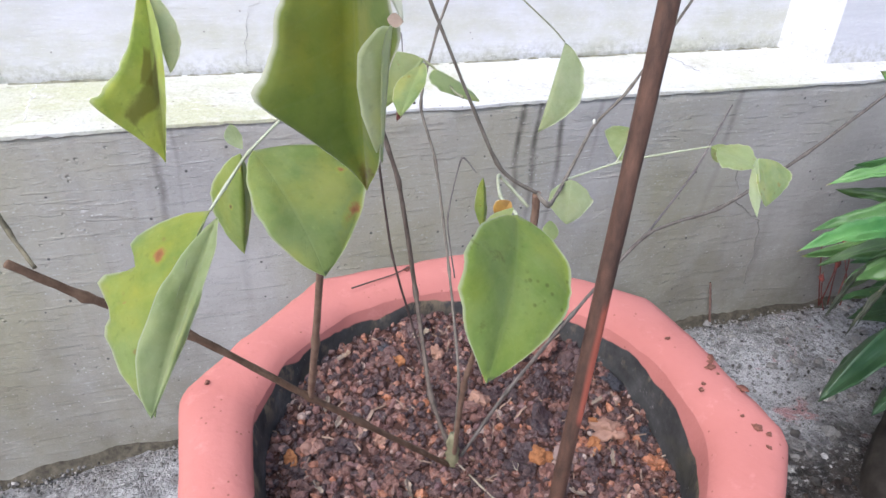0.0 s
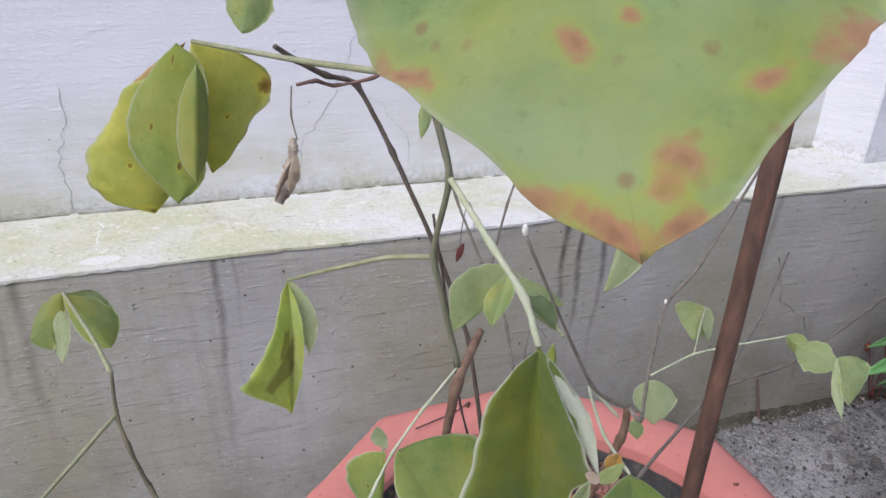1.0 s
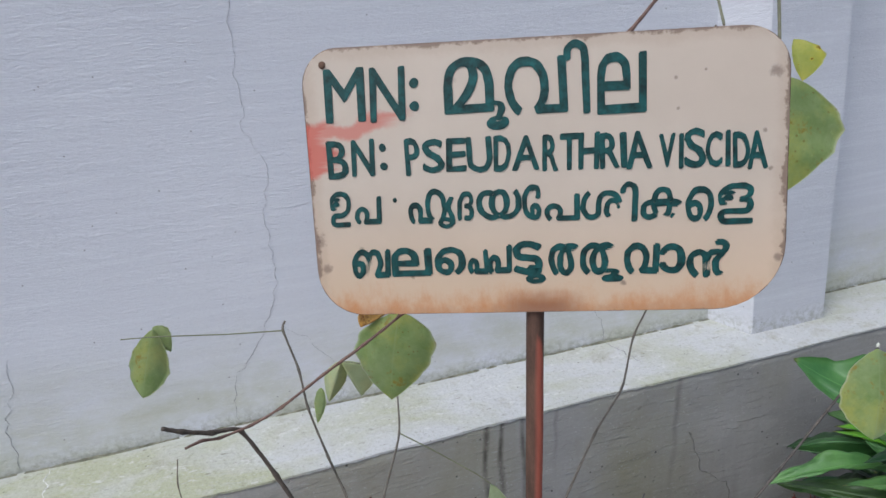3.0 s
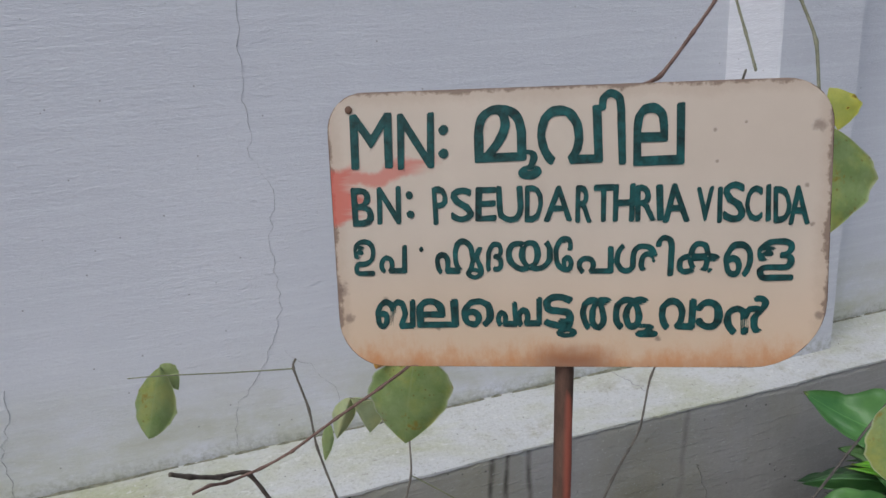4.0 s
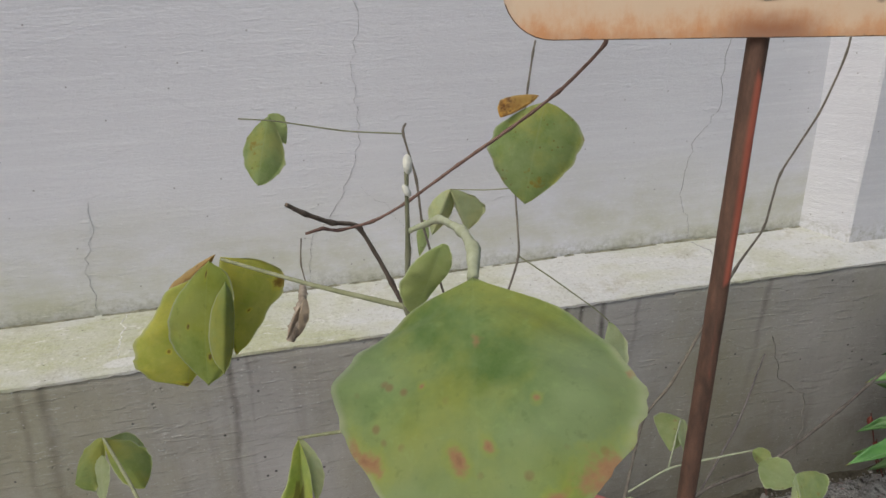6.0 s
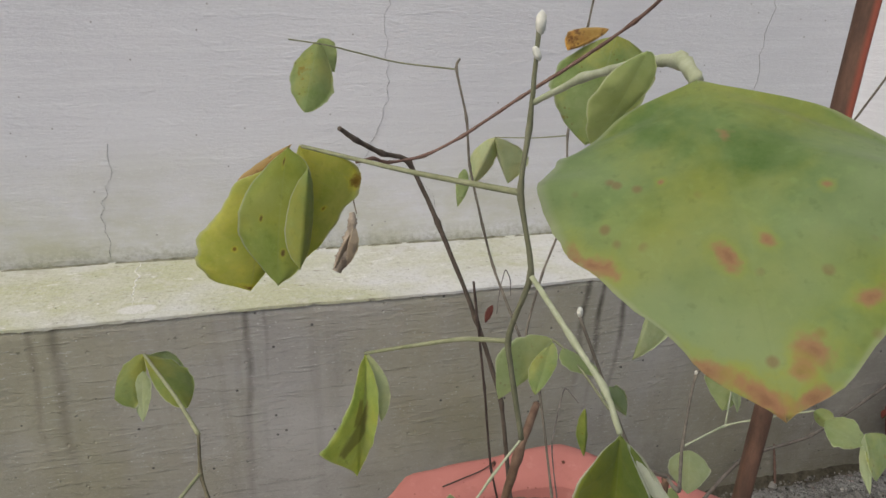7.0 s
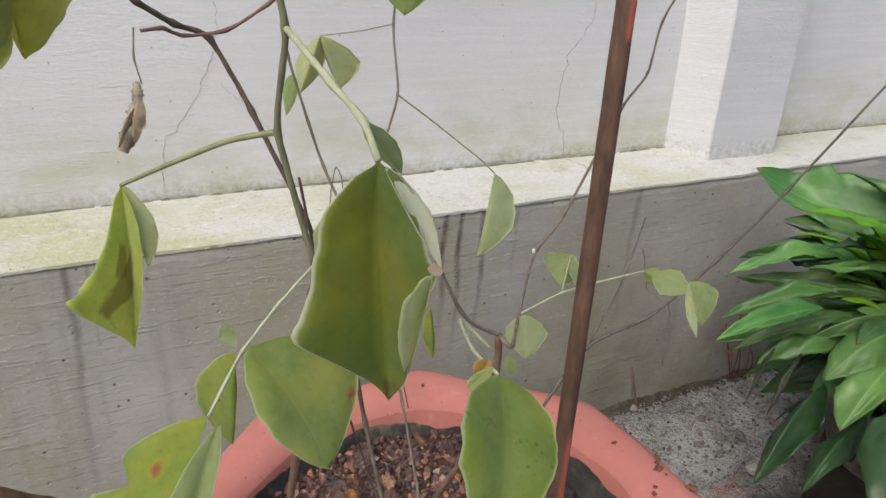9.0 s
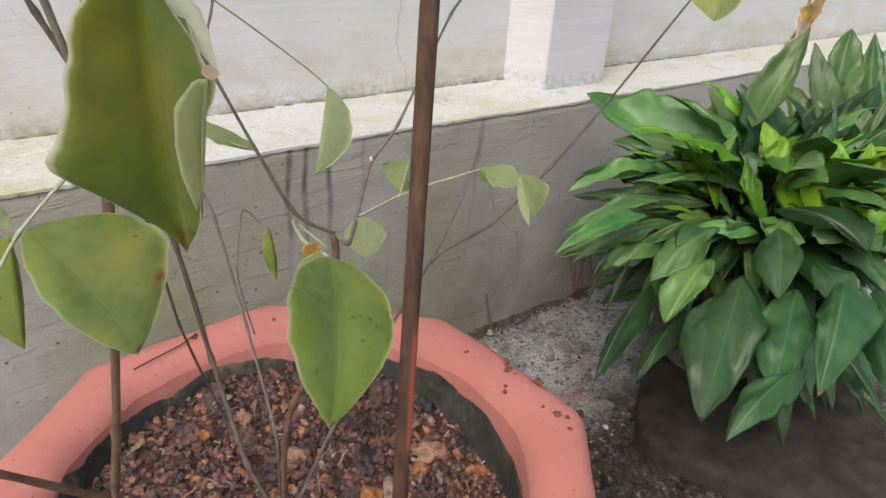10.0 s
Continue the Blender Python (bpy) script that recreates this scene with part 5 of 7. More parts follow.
stem("dead_stem", "thin dark dead stem", 0.0012, 0.0013, [(-0.0360, 0.3900, 0.3450), (-0.0408, 0.4730, 0.3796), (-0.0637, 0.4764, 0.4805), (-0.0736, 0.4782, 0.5713), (-0.0865, 0.4796, 0.6736)])
stem("slender_stem", "slender brown stem", 0.0013, 0.0010, [(-0.0300, 0.3800, 0.3450), (-0.0327, 0.3673, 0.4299), (-0.0283, 0.4197, 0.4975), (-0.0325, 0.4545, 0.5791), (-0.0399, 0.4753, 0.6188), (-0.0238, 0.4893, 0.6711), (0.0001, 0.5037, 0.7251), (0.0110, 0.5424, 0.7748), (0.0283, 0.5601, 0.8626), (0.0339, 0.5650, 0.8883), (0.0368, 0.5669, 0.8989)])
stem("slender_stem", "slender brown stem with a hooked tip", 0.0014, 0.0011, [(-0.0444, 0.4766, 0.6186), (-0.0564, 0.5226, 0.6644), (-0.0660, 0.5286, 0.7016), (-0.0773, 0.5365, 0.7537), (-0.0799, 0.5409, 0.7921), (-0.0881, 0.5467, 0.8311), (-0.0849, 0.5494, 0.8391)])
stem("petiole", "thin leaf stalk", 0.0008, 0.0006, [(-0.0881, 0.5467, 0.8311), (-0.1365, 0.5488, 0.8369), (-0.1895, 0.5368, 0.8509), (-0.2181, 0.5339, 0.8556)])
stem("petiole", "thin leaf stalk", 0.0007, 0.0006, [(0.0110, 0.5424, 0.7748), (-0.0091, 0.5702, 0.7672), (-0.0344, 0.6059, 0.7605)])
stem("petiole", "thin leaf stalk", 0.0008, 0.0006, [(0.0001, 0.5037, 0.7251), (0.0278, 0.4970, 0.7038), (0.0675, 0.4873, 0.6711), (0.0800, 0.4841, 0.6586)])
stem("cut_stem", "brown cut stem with a dark top", 0.0024, 0.0026, [(-0.0360, 0.3600, 0.3450), (-0.0382, 0.3380, 0.4505), (-0.0348, 0.3263, 0.4931), (-0.0266, 0.3136, 0.5249), (-0.0200, 0.2908, 0.6051), (-0.0215, 0.2862, 0.6328)])
stem("slender_stem", "slender grey-green stem", 0.0013, 0.0009, [(-0.0215, 0.2862, 0.6328), (-0.0455, 0.2863, 0.6524), (-0.0900, 0.2807, 0.7485)])
stem("felted_stalk", "pale downy leaf stalk", 0.0011, 0.0009, [(-0.0237, 0.2901, 0.6226), (-0.0375, 0.3018, 0.6373), (-0.0551, 0.2526, 0.6512), (-0.0607, 0.2186, 0.6604)])
stem("slender_stem", "slender branch with small nodes", 0.0013, 0.0010, [(-0.0215, 0.2862, 0.6328), (-0.0172, 0.2790, 0.6290), (0.0114, 0.3198, 0.6216), (0.0606, 0.3829, 0.6287), (0.0899, 0.3937, 0.6498), (0.1666, 0.4359, 0.7183), (0.2149, 0.4668, 0.7390), (0.2417, 0.4883, 0.7790), (0.2727, 0.4895, 0.8307), (0.2927, 0.4925, 0.8807), (0.3027, 0.4955, 0.9507), (0.2248, 0.3672, 1.0642)])
stem("felted_stalk", "thin pale leaf stalk", 0.0008, 0.0007, [(0.0114, 0.3198, 0.6216), (0.0504, 0.3315, 0.6235), (0.0776, 0.3274, 0.6288), (0.1095, 0.3220, 0.6338)])
stem("felted_stalk", "thin pale leaf stalk", 0.0007, 0.0007, [(0.0504, 0.3315, 0.6235), (0.0896, 0.3783, 0.6251)])
stem("long_branch", "long thin grey branch", 0.0019, 0.0014, [(-0.0310, 0.3600, 0.3450), (0.0140, 0.3737, 0.4013), (0.0684, 0.3864, 0.4600), (0.1318, 0.3978, 0.5239), (0.1912, 0.3926, 0.5445), (0.2658, 0.4001, 0.5814), (0.3567, 0.4147, 0.6333), (0.5107, 0.4436, 0.7259)])
stem("thin_twig", "thin dry twig", 0.0011, 0.0009, [(0.1318, 0.3978, 0.5239), (0.1910, 0.4337, 0.5583), (0.2498, 0.4792, 0.5977)])
stem("aerial_root", "pale curling root", 0.001, 0.0006, [(-0.0360, 0.3600, 0.3450), (-0.0215, 0.3301, 0.3430), (-0.0141, 0.2982, 0.3537), (-0.0200, 0.3300, 0.3220)])
stem("thin_twig", "thin dead twig with a curled dry leaf", 0.0007, 0.0005, [(-0.0256, 0.4130, 0.4951), (-0.0291, 0.4265, 0.5424), (-0.0136, 0.4466, 0.5828), (-0.0044, 0.4365, 0.5746)])
stem("vine", "thin green-grey vine hanging over the board", 0.0011, 0.001, [(0.2148, 0.3472, 1.0642), (0.2275, 0.3720, 1.0881), (0.2387, 0.3993, 1.1196), (0.2542, 0.4434, 1.1761)])
stem("vine", "thin green-grey vine hanging over the board", 0.0011, 0.001, [(0.1914, 0.2748, 1.0435), (0.2113, 0.2996, 1.0794), (0.2237, 0.3247, 1.1042), (0.2465, 0.3778, 1.1616)])
stem("thin_twig", "thin curled twig", 0.0005, 0.0004, [(-0.0638, 0.4848, 0.6394), (-0.0601, 0.4913, 0.6565), (-0.0541, 0.4970, 0.6732), (-0.0509, 0.4930, 0.6664), (-0.0515, 0.4874, 0.6536)])
leaf(LEAF_SPOT, "large downy green leaflet with brown scorched spots", (-0.1438, 0.1372, 0.8812), (-0.1562, 0.0860, 0.8441), (-0.1764, 0.1291, 0.8623), (-0.1224, 0.0967, 0.8687), 0.42, 0.08, 11, lp=(0, 0.34, 0.60, 0.80, 0.93, 1, 0.97, 0.88, 0.76, 0.61, 0.44, 0.27, 0), rp=(0, 0.52, 0.76, 0.92, 1, 0.98, 0.9, 0.78, 0.64, 0.50, 0.37, 0.23, 0), nu=44, nv=9, wave=1.7)
leaf(LEAF_PALE, "small downy side leaflet folded back", (-0.1478, 0.1492, 0.8852), (-0.1549, 0.1549, 0.8649), (-0.1577, 0.1515, 0.8764), (-0.1460, 0.1499, 0.8786), 0.45, 0.05, 12)
hanging_leaflet = leaf(LEAF_DARK, "dark green downy leaflet hanging down with a pale felted rim", (-0.1294, 0.1679, 0.7737), (-0.1302, 0.1599, 0.7072), (-0.1543, 0.1545, 0.7366), (-0.1248, 0.1420, 0.7543), 0.73, 0.06, 13, u1=0.46, lp=(0, 0.28, 0.5, 0.66, 0.72, 0.76, 0.81, 0.87, 0.95, 1.0, 0.6, 0.21, 0), rp=(0, 0.42, 0.66, 0.74, 0.8, 0.9, 1.0, 0.75, 0.65, 0.55, 0.48, 0.36, 0), nu=36)
leaf(LEAF_FELT, "turned-back white-felted edge of the hanging leaflet", (-0.1288, 0.1650, 0.7728), (-0.1243, 0.1396, 0.7553), (-0.1280, 0.1495, 0.7648), (-0.1246, 0.1470, 0.7672), 0.6, 0.03, 131, of=hanging_leaflet)
leaf(LEAF_GREY, "turned-back pale edge of the hanging leaflet", (-0.1266, 0.1394, 0.7547), (-0.1265, 0.1556, 0.7169), (-0.1347, 0.1390, 0.7461), (-0.1297, 0.1363, 0.7479), 0.42, 0.03, 132, of=hanging_leaflet)
leaf(LEAF_PINK, "shrivelled pinkish leaf corner", (-0.1275, 0.1404, 0.7560), (-0.1246, 0.1379, 0.7560), (-0.1260, 0.1393, 0.7575), (-0.1263, 0.1381, 0.7548), 0.5, 0.03, 133, of=hanging_leaflet)
leaf(LEAF_PALE, "downy side leaflet behind its fellow", (-0.1289, 0.1813, 0.7808), (-0.1155, 0.1885, 0.7630), (-0.1245, 0.1890, 0.7712), (-0.1165, 0.1900, 0.7722), 0.5, 0.05, 14)
leaf(LEAF_MID, "green downy leaflet with rust-brown blotches", (-0.1604, 0.2196, 0.6966), (-0.1412, 0.1904, 0.6609), (-0.1604, 0.1977, 0.6808), (-0.1223, 0.2220, 0.6856), 0.48, 0.08, 15, tip=1.9)
leaf(LEAF_TURN, "narrow yellowish leaflet folded along its rib", (-0.1646, 0.2210, 0.6954), (-0.1689, 0.2268, 0.6515), (-0.1794, 0.2422, 0.6676), (-0.1645, 0.2473, 0.6647), 0.5, 0.04, 16)
leaf(LEAF_TURN, "tiny round leaflet", (-0.1636, 0.2211, 0.6967), (-0.1666, 0.2253, 0.7046), (-0.1692, 0.2240, 0.6999), (-0.1637, 0.2232, 0.7020), 0.5, 0.05, 17)
ragged_leaflet = leaf(LEAF_HOLE, "ragged green leaflet eaten at the edge", (-0.1761, 0.2065, 0.6820), (-0.2004, 0.1718, 0.6266), (-0.2165, 0.2086, 0.6577), (-0.1874, 0.1856, 0.6634), 0.5, 0.06, 18)
leaf(LEAF_PALE, "folded-over pale half of the ragged leaflet", (-0.1737, 0.2010, 0.6821), (-0.2010, 0.1695, 0.6285), (-0.1999, 0.1793, 0.6557), (-0.1806, 0.1820, 0.6647), 0.55, 0.03, 181, of=ragged_leaflet)
leaf(LEAF_PLAIN, "broad green downy leaflet", (-0.0607, 0.2186, 0.6604), (-0.0876, 0.1691, 0.6194), (-0.0934, 0.1888, 0.6617), (-0.0443, 0.1926, 0.6376), 0.45, 0.08, 19)
drooping_leaflet = leaf(LEAF_BLOTCH, "drooping green leaflet with a dark brown blotch", (-0.1935, 0.2825, 0.7395), (-0.1996, 0.2855, 0.6665), (-0.2174, 0.2622, 0.7022), (-0.1899, 0.2679, 0.7145), 0.76, 0.05, 20, u1=0.47, lp=(0, 0.13, 0.2, 0.27, 0.34, 0.44, 0.55, 0.67, 0.82, 1.0, 0.62, 0.22, 0), rp=(0, 0.3, 0.6, 0.8, 0.95, 1.0, 0.98, 0.9, 0.75, 0.55, 0.4, 0.2, 0), nu=36)
leaf(LEAF_GREY, "folded pale edge of the drooping leaflet", (-0.1933, 0.2826, 0.7400), (-0.1885, 0.2699, 0.7099), (-0.1916, 0.2762, 0.7243), (-0.1832, 0.2765, 0.7231), 0.52, 0.03, 21, of=drooping_leaflet)
yellowing_leaflet = leaf(LEAF_TURN, "yellowing green leaflet with curled edge", (-0.2209, 0.2893, 0.8348), (-0.2290, 0.2790, 0.7787), (-0.2442, 0.2885, 0.8021), (-0.2144, 0.2793, 0.8075), 0.58, 0.06, 22, u1=0.5, lp=(0, 0.28, 0.51, 0.7, 0.8, 0.9, 0.98, 1.0, 0.92, 0.71, 0.45, 0.24, 0), rp=(0, 0.6, 0.85, 0.95, 1, 1, 1, 1, 0.98, 0.95, 0.85, 0.55, 0), nu=30)
leaf(LEAF_BOTH, "curled pale edge of the yellowing leaflet", (-0.2136, 0.2743, 0.8304), (-0.2195, 0.2662, 0.7907), (-0.2238, 0.2744, 0.8091), (-0.2130, 0.2754, 0.8098), 0.5, 0.04, 221, of=yellowing_leaflet, lp=(0, 0.5, 0.8, 0.95, 1, 0.9, 0.6, 0), rp=(0, 0.6, 0.9, 1, 1, 0.95, 0.8, 0))
leaf(LEAF_YELLOW, "yellow leaflet with brown specks", (-0.2164, 0.2926, 0.8346), (-0.2167, 0.2920, 0.7850), (-0.2217, 0.3055, 0.8025), (-0.1908, 0.3033, 0.8159), 0.5, 0.05, 23, u1=0.333, rp=(0, 0.55, 0.83, 0.96, 1, 0.96, 0.86, 0.7, 0.59, 0.48, 0.35, 0.22, 0), nu=28)
leaf(LEAF_YELLOW, "yellow-green rounded leaflet", (-0.2316, 0.3020, 0.8222), (-0.2421, 0.2991, 0.7678), (-0.2623, 0.2979, 0.7876), (-0.2291, 0.3080, 0.7849), 0.68, 0.05, 24, lp=(0, 0.4, 0.53, 0.63, 0.74, 0.85, 0.92, 0.98, 1, 0.97, 0.87, 0.68, 0), nu=28)
leaf(LEAF_DRY, "dry brown leaf remnant", (-0.2194, 0.3015, 0.8330), (-0.2457, 0.3069, 0.8105), (-0.2403, 0.3094, 0.8191), (-0.2352, 0.3053, 0.8127), 0.5, 0.05, 25)
leaf(LEAF_BOTH, "yellow-green leaflet with a pale rim", (-0.3084, 0.3647, 0.7026), (-0.3217, 0.3449, 0.6883), (-0.3221, 0.3647, 0.6941), (-0.3094, 0.3428, 0.6839), 0.62, 0.06, 26)
leaf(LEAF_BOTH, "yellow-green leaflet with a pale rim", (-0.3084, 0.3647, 0.7026), (-0.2845, 0.3375, 0.6829), (-0.2973, 0.3413, 0.6881), (-0.2852, 0.3626, 0.6877), 0.6, 0.06, 27)
leaf(LEAF_UNDER, "narrow grey-green leaflet", (-0.3074, 0.3536, 0.6989), (-0.3082, 0.3389, 0.6762), (-0.3132, 0.3481, 0.6883), (-0.3029, 0.3459, 0.6897), 0.5, 0.03, 28)
leaf(LEAF_PALE, "small pale leaflet behind", (-0.3063, 0.3639, 0.7021), (-0.2907, 0.3745, 0.6854), (-0.3043, 0.3738, 0.6879), (-0.2971, 0.3755, 0.6959), 0.45, 0.03, 29)
leaf(LEAF_PALE, "pale leaf with a dry tip", (-0.2953, 0.2513, 0.6731), (-0.2793, 0.2327, 0.6470), (-0.2948, 0.2426, 0.6577), (-0.2810, 0.2409, 0.6609), 0.5, 0.05, 30)
leaf(LEAF_PALE, "tiny pale leaflet behind its fellow", (-0.1960, 0.5560, 0.8535), (-0.1850, 0.5520, 0.8290), (-0.1960, 0.5540, 0.8400), (-0.1830, 0.5540, 0.8500), 0.45, 0.05, 61)
leaf(LEAF_SOFT, "small hanging leaflet with yellow flecks", (-0.1956, 0.5530, 0.8530), (-0.2100, 0.5242, 0.8039), (-0.2190, 0.5468, 0.8274), (-0.1876, 0.5354, 0.8170), 0.5, 0.05, 31)
leaf(LEAF_SOFT, "rounded green leaflet with pale flecks", (0.0035, 0.4585, 0.8638), (-0.0113, 0.4588, 0.7870), (-0.0333, 0.4807, 0.8332), (0.0254, 0.4409, 0.8326), 0.42, 0.07, 32)
leaf(LEAF_DRY, "yellow-brown withered leaflet", (0.0016, 0.4668, 0.8675), (-0.0279, 0.4677, 0.8530), (-0.0259, 0.4722, 0.8654), (-0.0117, 0.4661, 0.8583), 0.55, 0.04, 33)
leaf(LEAF_GREY, "small pale-green leaflet", (-0.0344, 0.6059, 0.7605), (-0.0173, 0.6110, 0.7128), (-0.0249, 0.6222, 0.7343), (0.0035, 0.6157, 0.7349), 0.55, 0.05, 34)
leaf(LEAF_GREY, "small pale-green leaflet", (-0.0344, 0.6059, 0.7605), (-0.0519, 0.6180, 0.7100), (-0.0515, 0.6293, 0.7363), (-0.0289, 0.6220, 0.7317), 0.5, 0.05, 35)
leaf(LEAF_PALE, "small pale leaflet", (-0.0572, 0.6257, 0.7251), (-0.0673, 0.6131, 0.6905), (-0.0666, 0.6228, 0.7133), (-0.0552, 0.6180, 0.7084), 0.5, 0.04, 36)
leaf(LEAF_UNDER, "pale folded leaflet with ribbed veins", (0.0800, 0.4841, 0.6586), (0.0544, 0.4612, 0.5932), (0.0702, 0.4765, 0.6214), (0.0934, 0.4671, 0.6201), 0.55, 0.05, 37)
leaf(LEAF_PALE, "folded leaflet", (0.0912, 0.3776, 0.6245), (0.0726, 0.3628, 0.6094), (0.0752, 0.3920, 0.6205), (0.0881, 0.3685, 0.6125), 0.5, 0.04, 38)
leaf(LEAF_UNDER, "narrow leaflet edge", (0.0912, 0.3776, 0.6245), (0.0828, 0.3594, 0.6088), (0.0802, 0.3656, 0.6209), (0.0920, 0.3699, 0.6183), 0.5, 0.04, 39)
leaf(LEAF_PALE, "small rounded pale-green leaflet", (0.0979, 0.3022, 0.6417), (0.1137, 0.2835, 0.6361), (0.0895, 0.2829, 0.6385), (0.1152, 0.2997, 0.6428), 0.45, 0.05, 40)
leaf(LEAF_SOFT, "green folded leaflet", (0.1162, 0.2888, 0.6396), (0.1162, 0.2724, 0.6165), (0.1071, 0.2739, 0.6288), (0.1478, 0.2927, 0.6241), 0.5, 0.05, 41)
leaf(LEAF_UNDER, "narrow pale leaflet", (0.1126, 0.2860, 0.6410), (0.1057, 0.2656, 0.6143), (0.1046, 0.2765, 0.6276), (0.1109, 0.2745, 0.6277), 0.5, 0.03, 42)
leaf(LEAF_PALE, "small leaflet", (0.1095, 0.3220, 0.6338), (0.1128, 0.3041, 0.6306), (0.1113, 0.3176, 0.6254), (0.1197, 0.3190, 0.6342), 0.5, 0.03, 43)
leaf(LEAF_UNDER, "pale rounded leaflet with light rib", (0.0116, 0.3126, 0.6250), (0.0050, 0.2983, 0.6038), (-0.0004, 0.3154, 0.6128), (0.0215, 0.3026, 0.6145), 0.5, 0.06, 44)
leaf(LEAF_PALE, "small pale leaflet", (-0.0015, 0.3066, 0.6027), (-0.0018, 0.3014, 0.5909), (-0.0063, 0.3054, 0.5967), (0.0029, 0.3026, 0.5968), 0.5, 0.04, 45)
leaf(LEAF_DRY, "curled brown leaflet", (-0.0595, 0.2299, 0.6609), (-0.0655, 0.2278, 0.6522), (-0.0675, 0.2280, 0.6615), (-0.0612, 0.2245, 0.6579), 0.5, 0.15, 46)
leaf(LEAF_PALE, "small pale leaflet", (-0.0597, 0.2251, 0.6603), (-0.0718, 0.2251, 0.6519), (-0.0693, 0.2264, 0.6567), (-0.0656, 0.2217, 0.6537), 0.5, 0.05, 47)
leaf(LEAF_TURN, "curled yellow and brown dry leaf", (0.0000, 0.4324, 0.5719), (-0.0007, 0.4236, 0.5294), (-0.0054, 0.4330, 0.5479), (0.0049, 0.4327, 0.5443), 0.5, 0.05, 48)
leaf(LEAF_PALE, "pale green leaflet turned edge-on", (-0.0653, 0.3655, 0.6843), (-0.1047, 0.3503, 0.6537), (-0.1010, 0.3622, 0.6831), (-0.0789, 0.3559, 0.6676), 0.6, 0.05, 49)
leaf(LEAF_SOFT, "small green leaflet", (-0.0654, 0.3647, 0.6823), (-0.0830, 0.3430, 0.6589), (-0.0846, 0.3534, 0.6717), (-0.0675, 0.3503, 0.6737), 0.5, 0.05, 50)
leaf(LEAF_SOFT, "small green leaflet", (-0.0587, 0.3617, 0.6792), (-0.0355, 0.3490, 0.6625), (-0.0618, 0.3483, 0.6722), (-0.0359, 0.3609, 0.6639), 0.5, 0.05, 51)
stem("petiole", "pale downy leaf stalk", 0.0009, 0.0008, [(-0.0653, 0.2849, 0.6881), (-0.0517, 0.3453, 0.6708), (-0.0597, 0.3622, 0.6798), (-0.0653, 0.3654, 0.6840)])
leaf(LEAF_YELLOW, "yellow-green leaf edge behind the board", (0.2354, 0.3101, 1.0522), (0.2364, 0.3022, 1.0271), (0.2328, 0.3073, 1.0404), (0.2528, 0.3019, 1.0422), 0.5, 0.04, 52)
leaf(LEAF_SOFT, "green leaf behind the board", (0.2514, 0.3317, 1.0293), (0.2363, 0.3136, 0.9542), (0.2308, 0.3267, 0.9923), (0.2833, 0.3110, 0.9917), 0.5, 0.05, 53)
leaf(LEAF_SOFT, "yellow-green withering leaf at the branch tip", (0.4042, 0.3625, 0.7837), (0.3720, 0.3310, 0.7190), (0.3612, 0.3590, 0.7475), (0.4390, 0.3491, 0.7370), 0.5, 0.05, 54)
leaf(LEAF_RED, "tiny dry red leaf", (-0.0179, 0.6359, 0.5652), (-0.0278, 0.6306, 0.5461), (-0.0267, 0.6353, 0.5581), (-0.0199, 0.6320, 0.5545), 0.5, 0.05, 56)
stem("pod_husk", "small dry husk knob", 0.0022, 0.0032, [(-0.1845, 0.4386, 0.7528), (-0.1847, 0.4364, 0.7478), (-0.1856, 0.4347, 0.7432)])
stem("pod_husk", "pale dry twisted husk", 0.0026, 0.0054, [(-0.1854, 0.4348, 0.7440), (-0.1872, 0.4325, 0.7368), (-0.1896, 0.4302, 0.7302)])
stem("pod_husk", "frayed lower end of the husk", 0.0054, 0.0036, [(-0.1896, 0.4302, 0.7302), (-0.1930, 0.4279, 0.7241), (-0.1975, 0.4255, 0.7165)])
leaf(LEAF_POD, "dry brown husk flap", (-0.1838, 0.4352, 0.7452), (-0.1905, 0.4248, 0.7205), (-0.1895, 0.4290, 0.7330), (-0.1818, 0.4270, 0.7330), 0.4, 0.25, 59, wave=2.5)
leaf(LEAF_POD, "dry brown husk flap", (-0.1850, 0.4330, 0.7425), (-0.1990, 0.4240, 0.7190), (-0.1955, 0.4290, 0.7300), (-0.1900, 0.4270, 0.7290), 0.5, 0.2, 60, wave=2.5)


# white downy buds at the growing tips
def bud(at, size, way=(0, 0, 1)):
    bm = bmesh.new()
    bmesh.ops.create_icosphere(bm, subdivisions=2, radius=1)
    q = Vector((0, 0, 1)).rotation_difference(Vector(way))
    for v in bm.verts:
        r = 1 + 0.25 * noise.noise(v.co * 3 + Vector(at) * 40)
        c = Vector((v.co.x * 0.5 * r, v.co.y * 0.5 * r, v.co.z * r)) * size
        v.co = q @ c + Vector(at) - shrub.location
    part("bud", bm, WHITE_DOWN, shrub, "white downy bud")


bud((-0.142, 0.224, 0.886), 0.0035)
bud((-0.143, 0.223, 0.877), 0.0025, (-0.5, 0.1, 1))
bud((-0.090, 0.281, 0.751), 0.003, (-0.1, 0, 1))
bud((0.511, 0.444, 0.728), 0.0035)
bud((0.060, 0.383, 0.631), 0.0022)


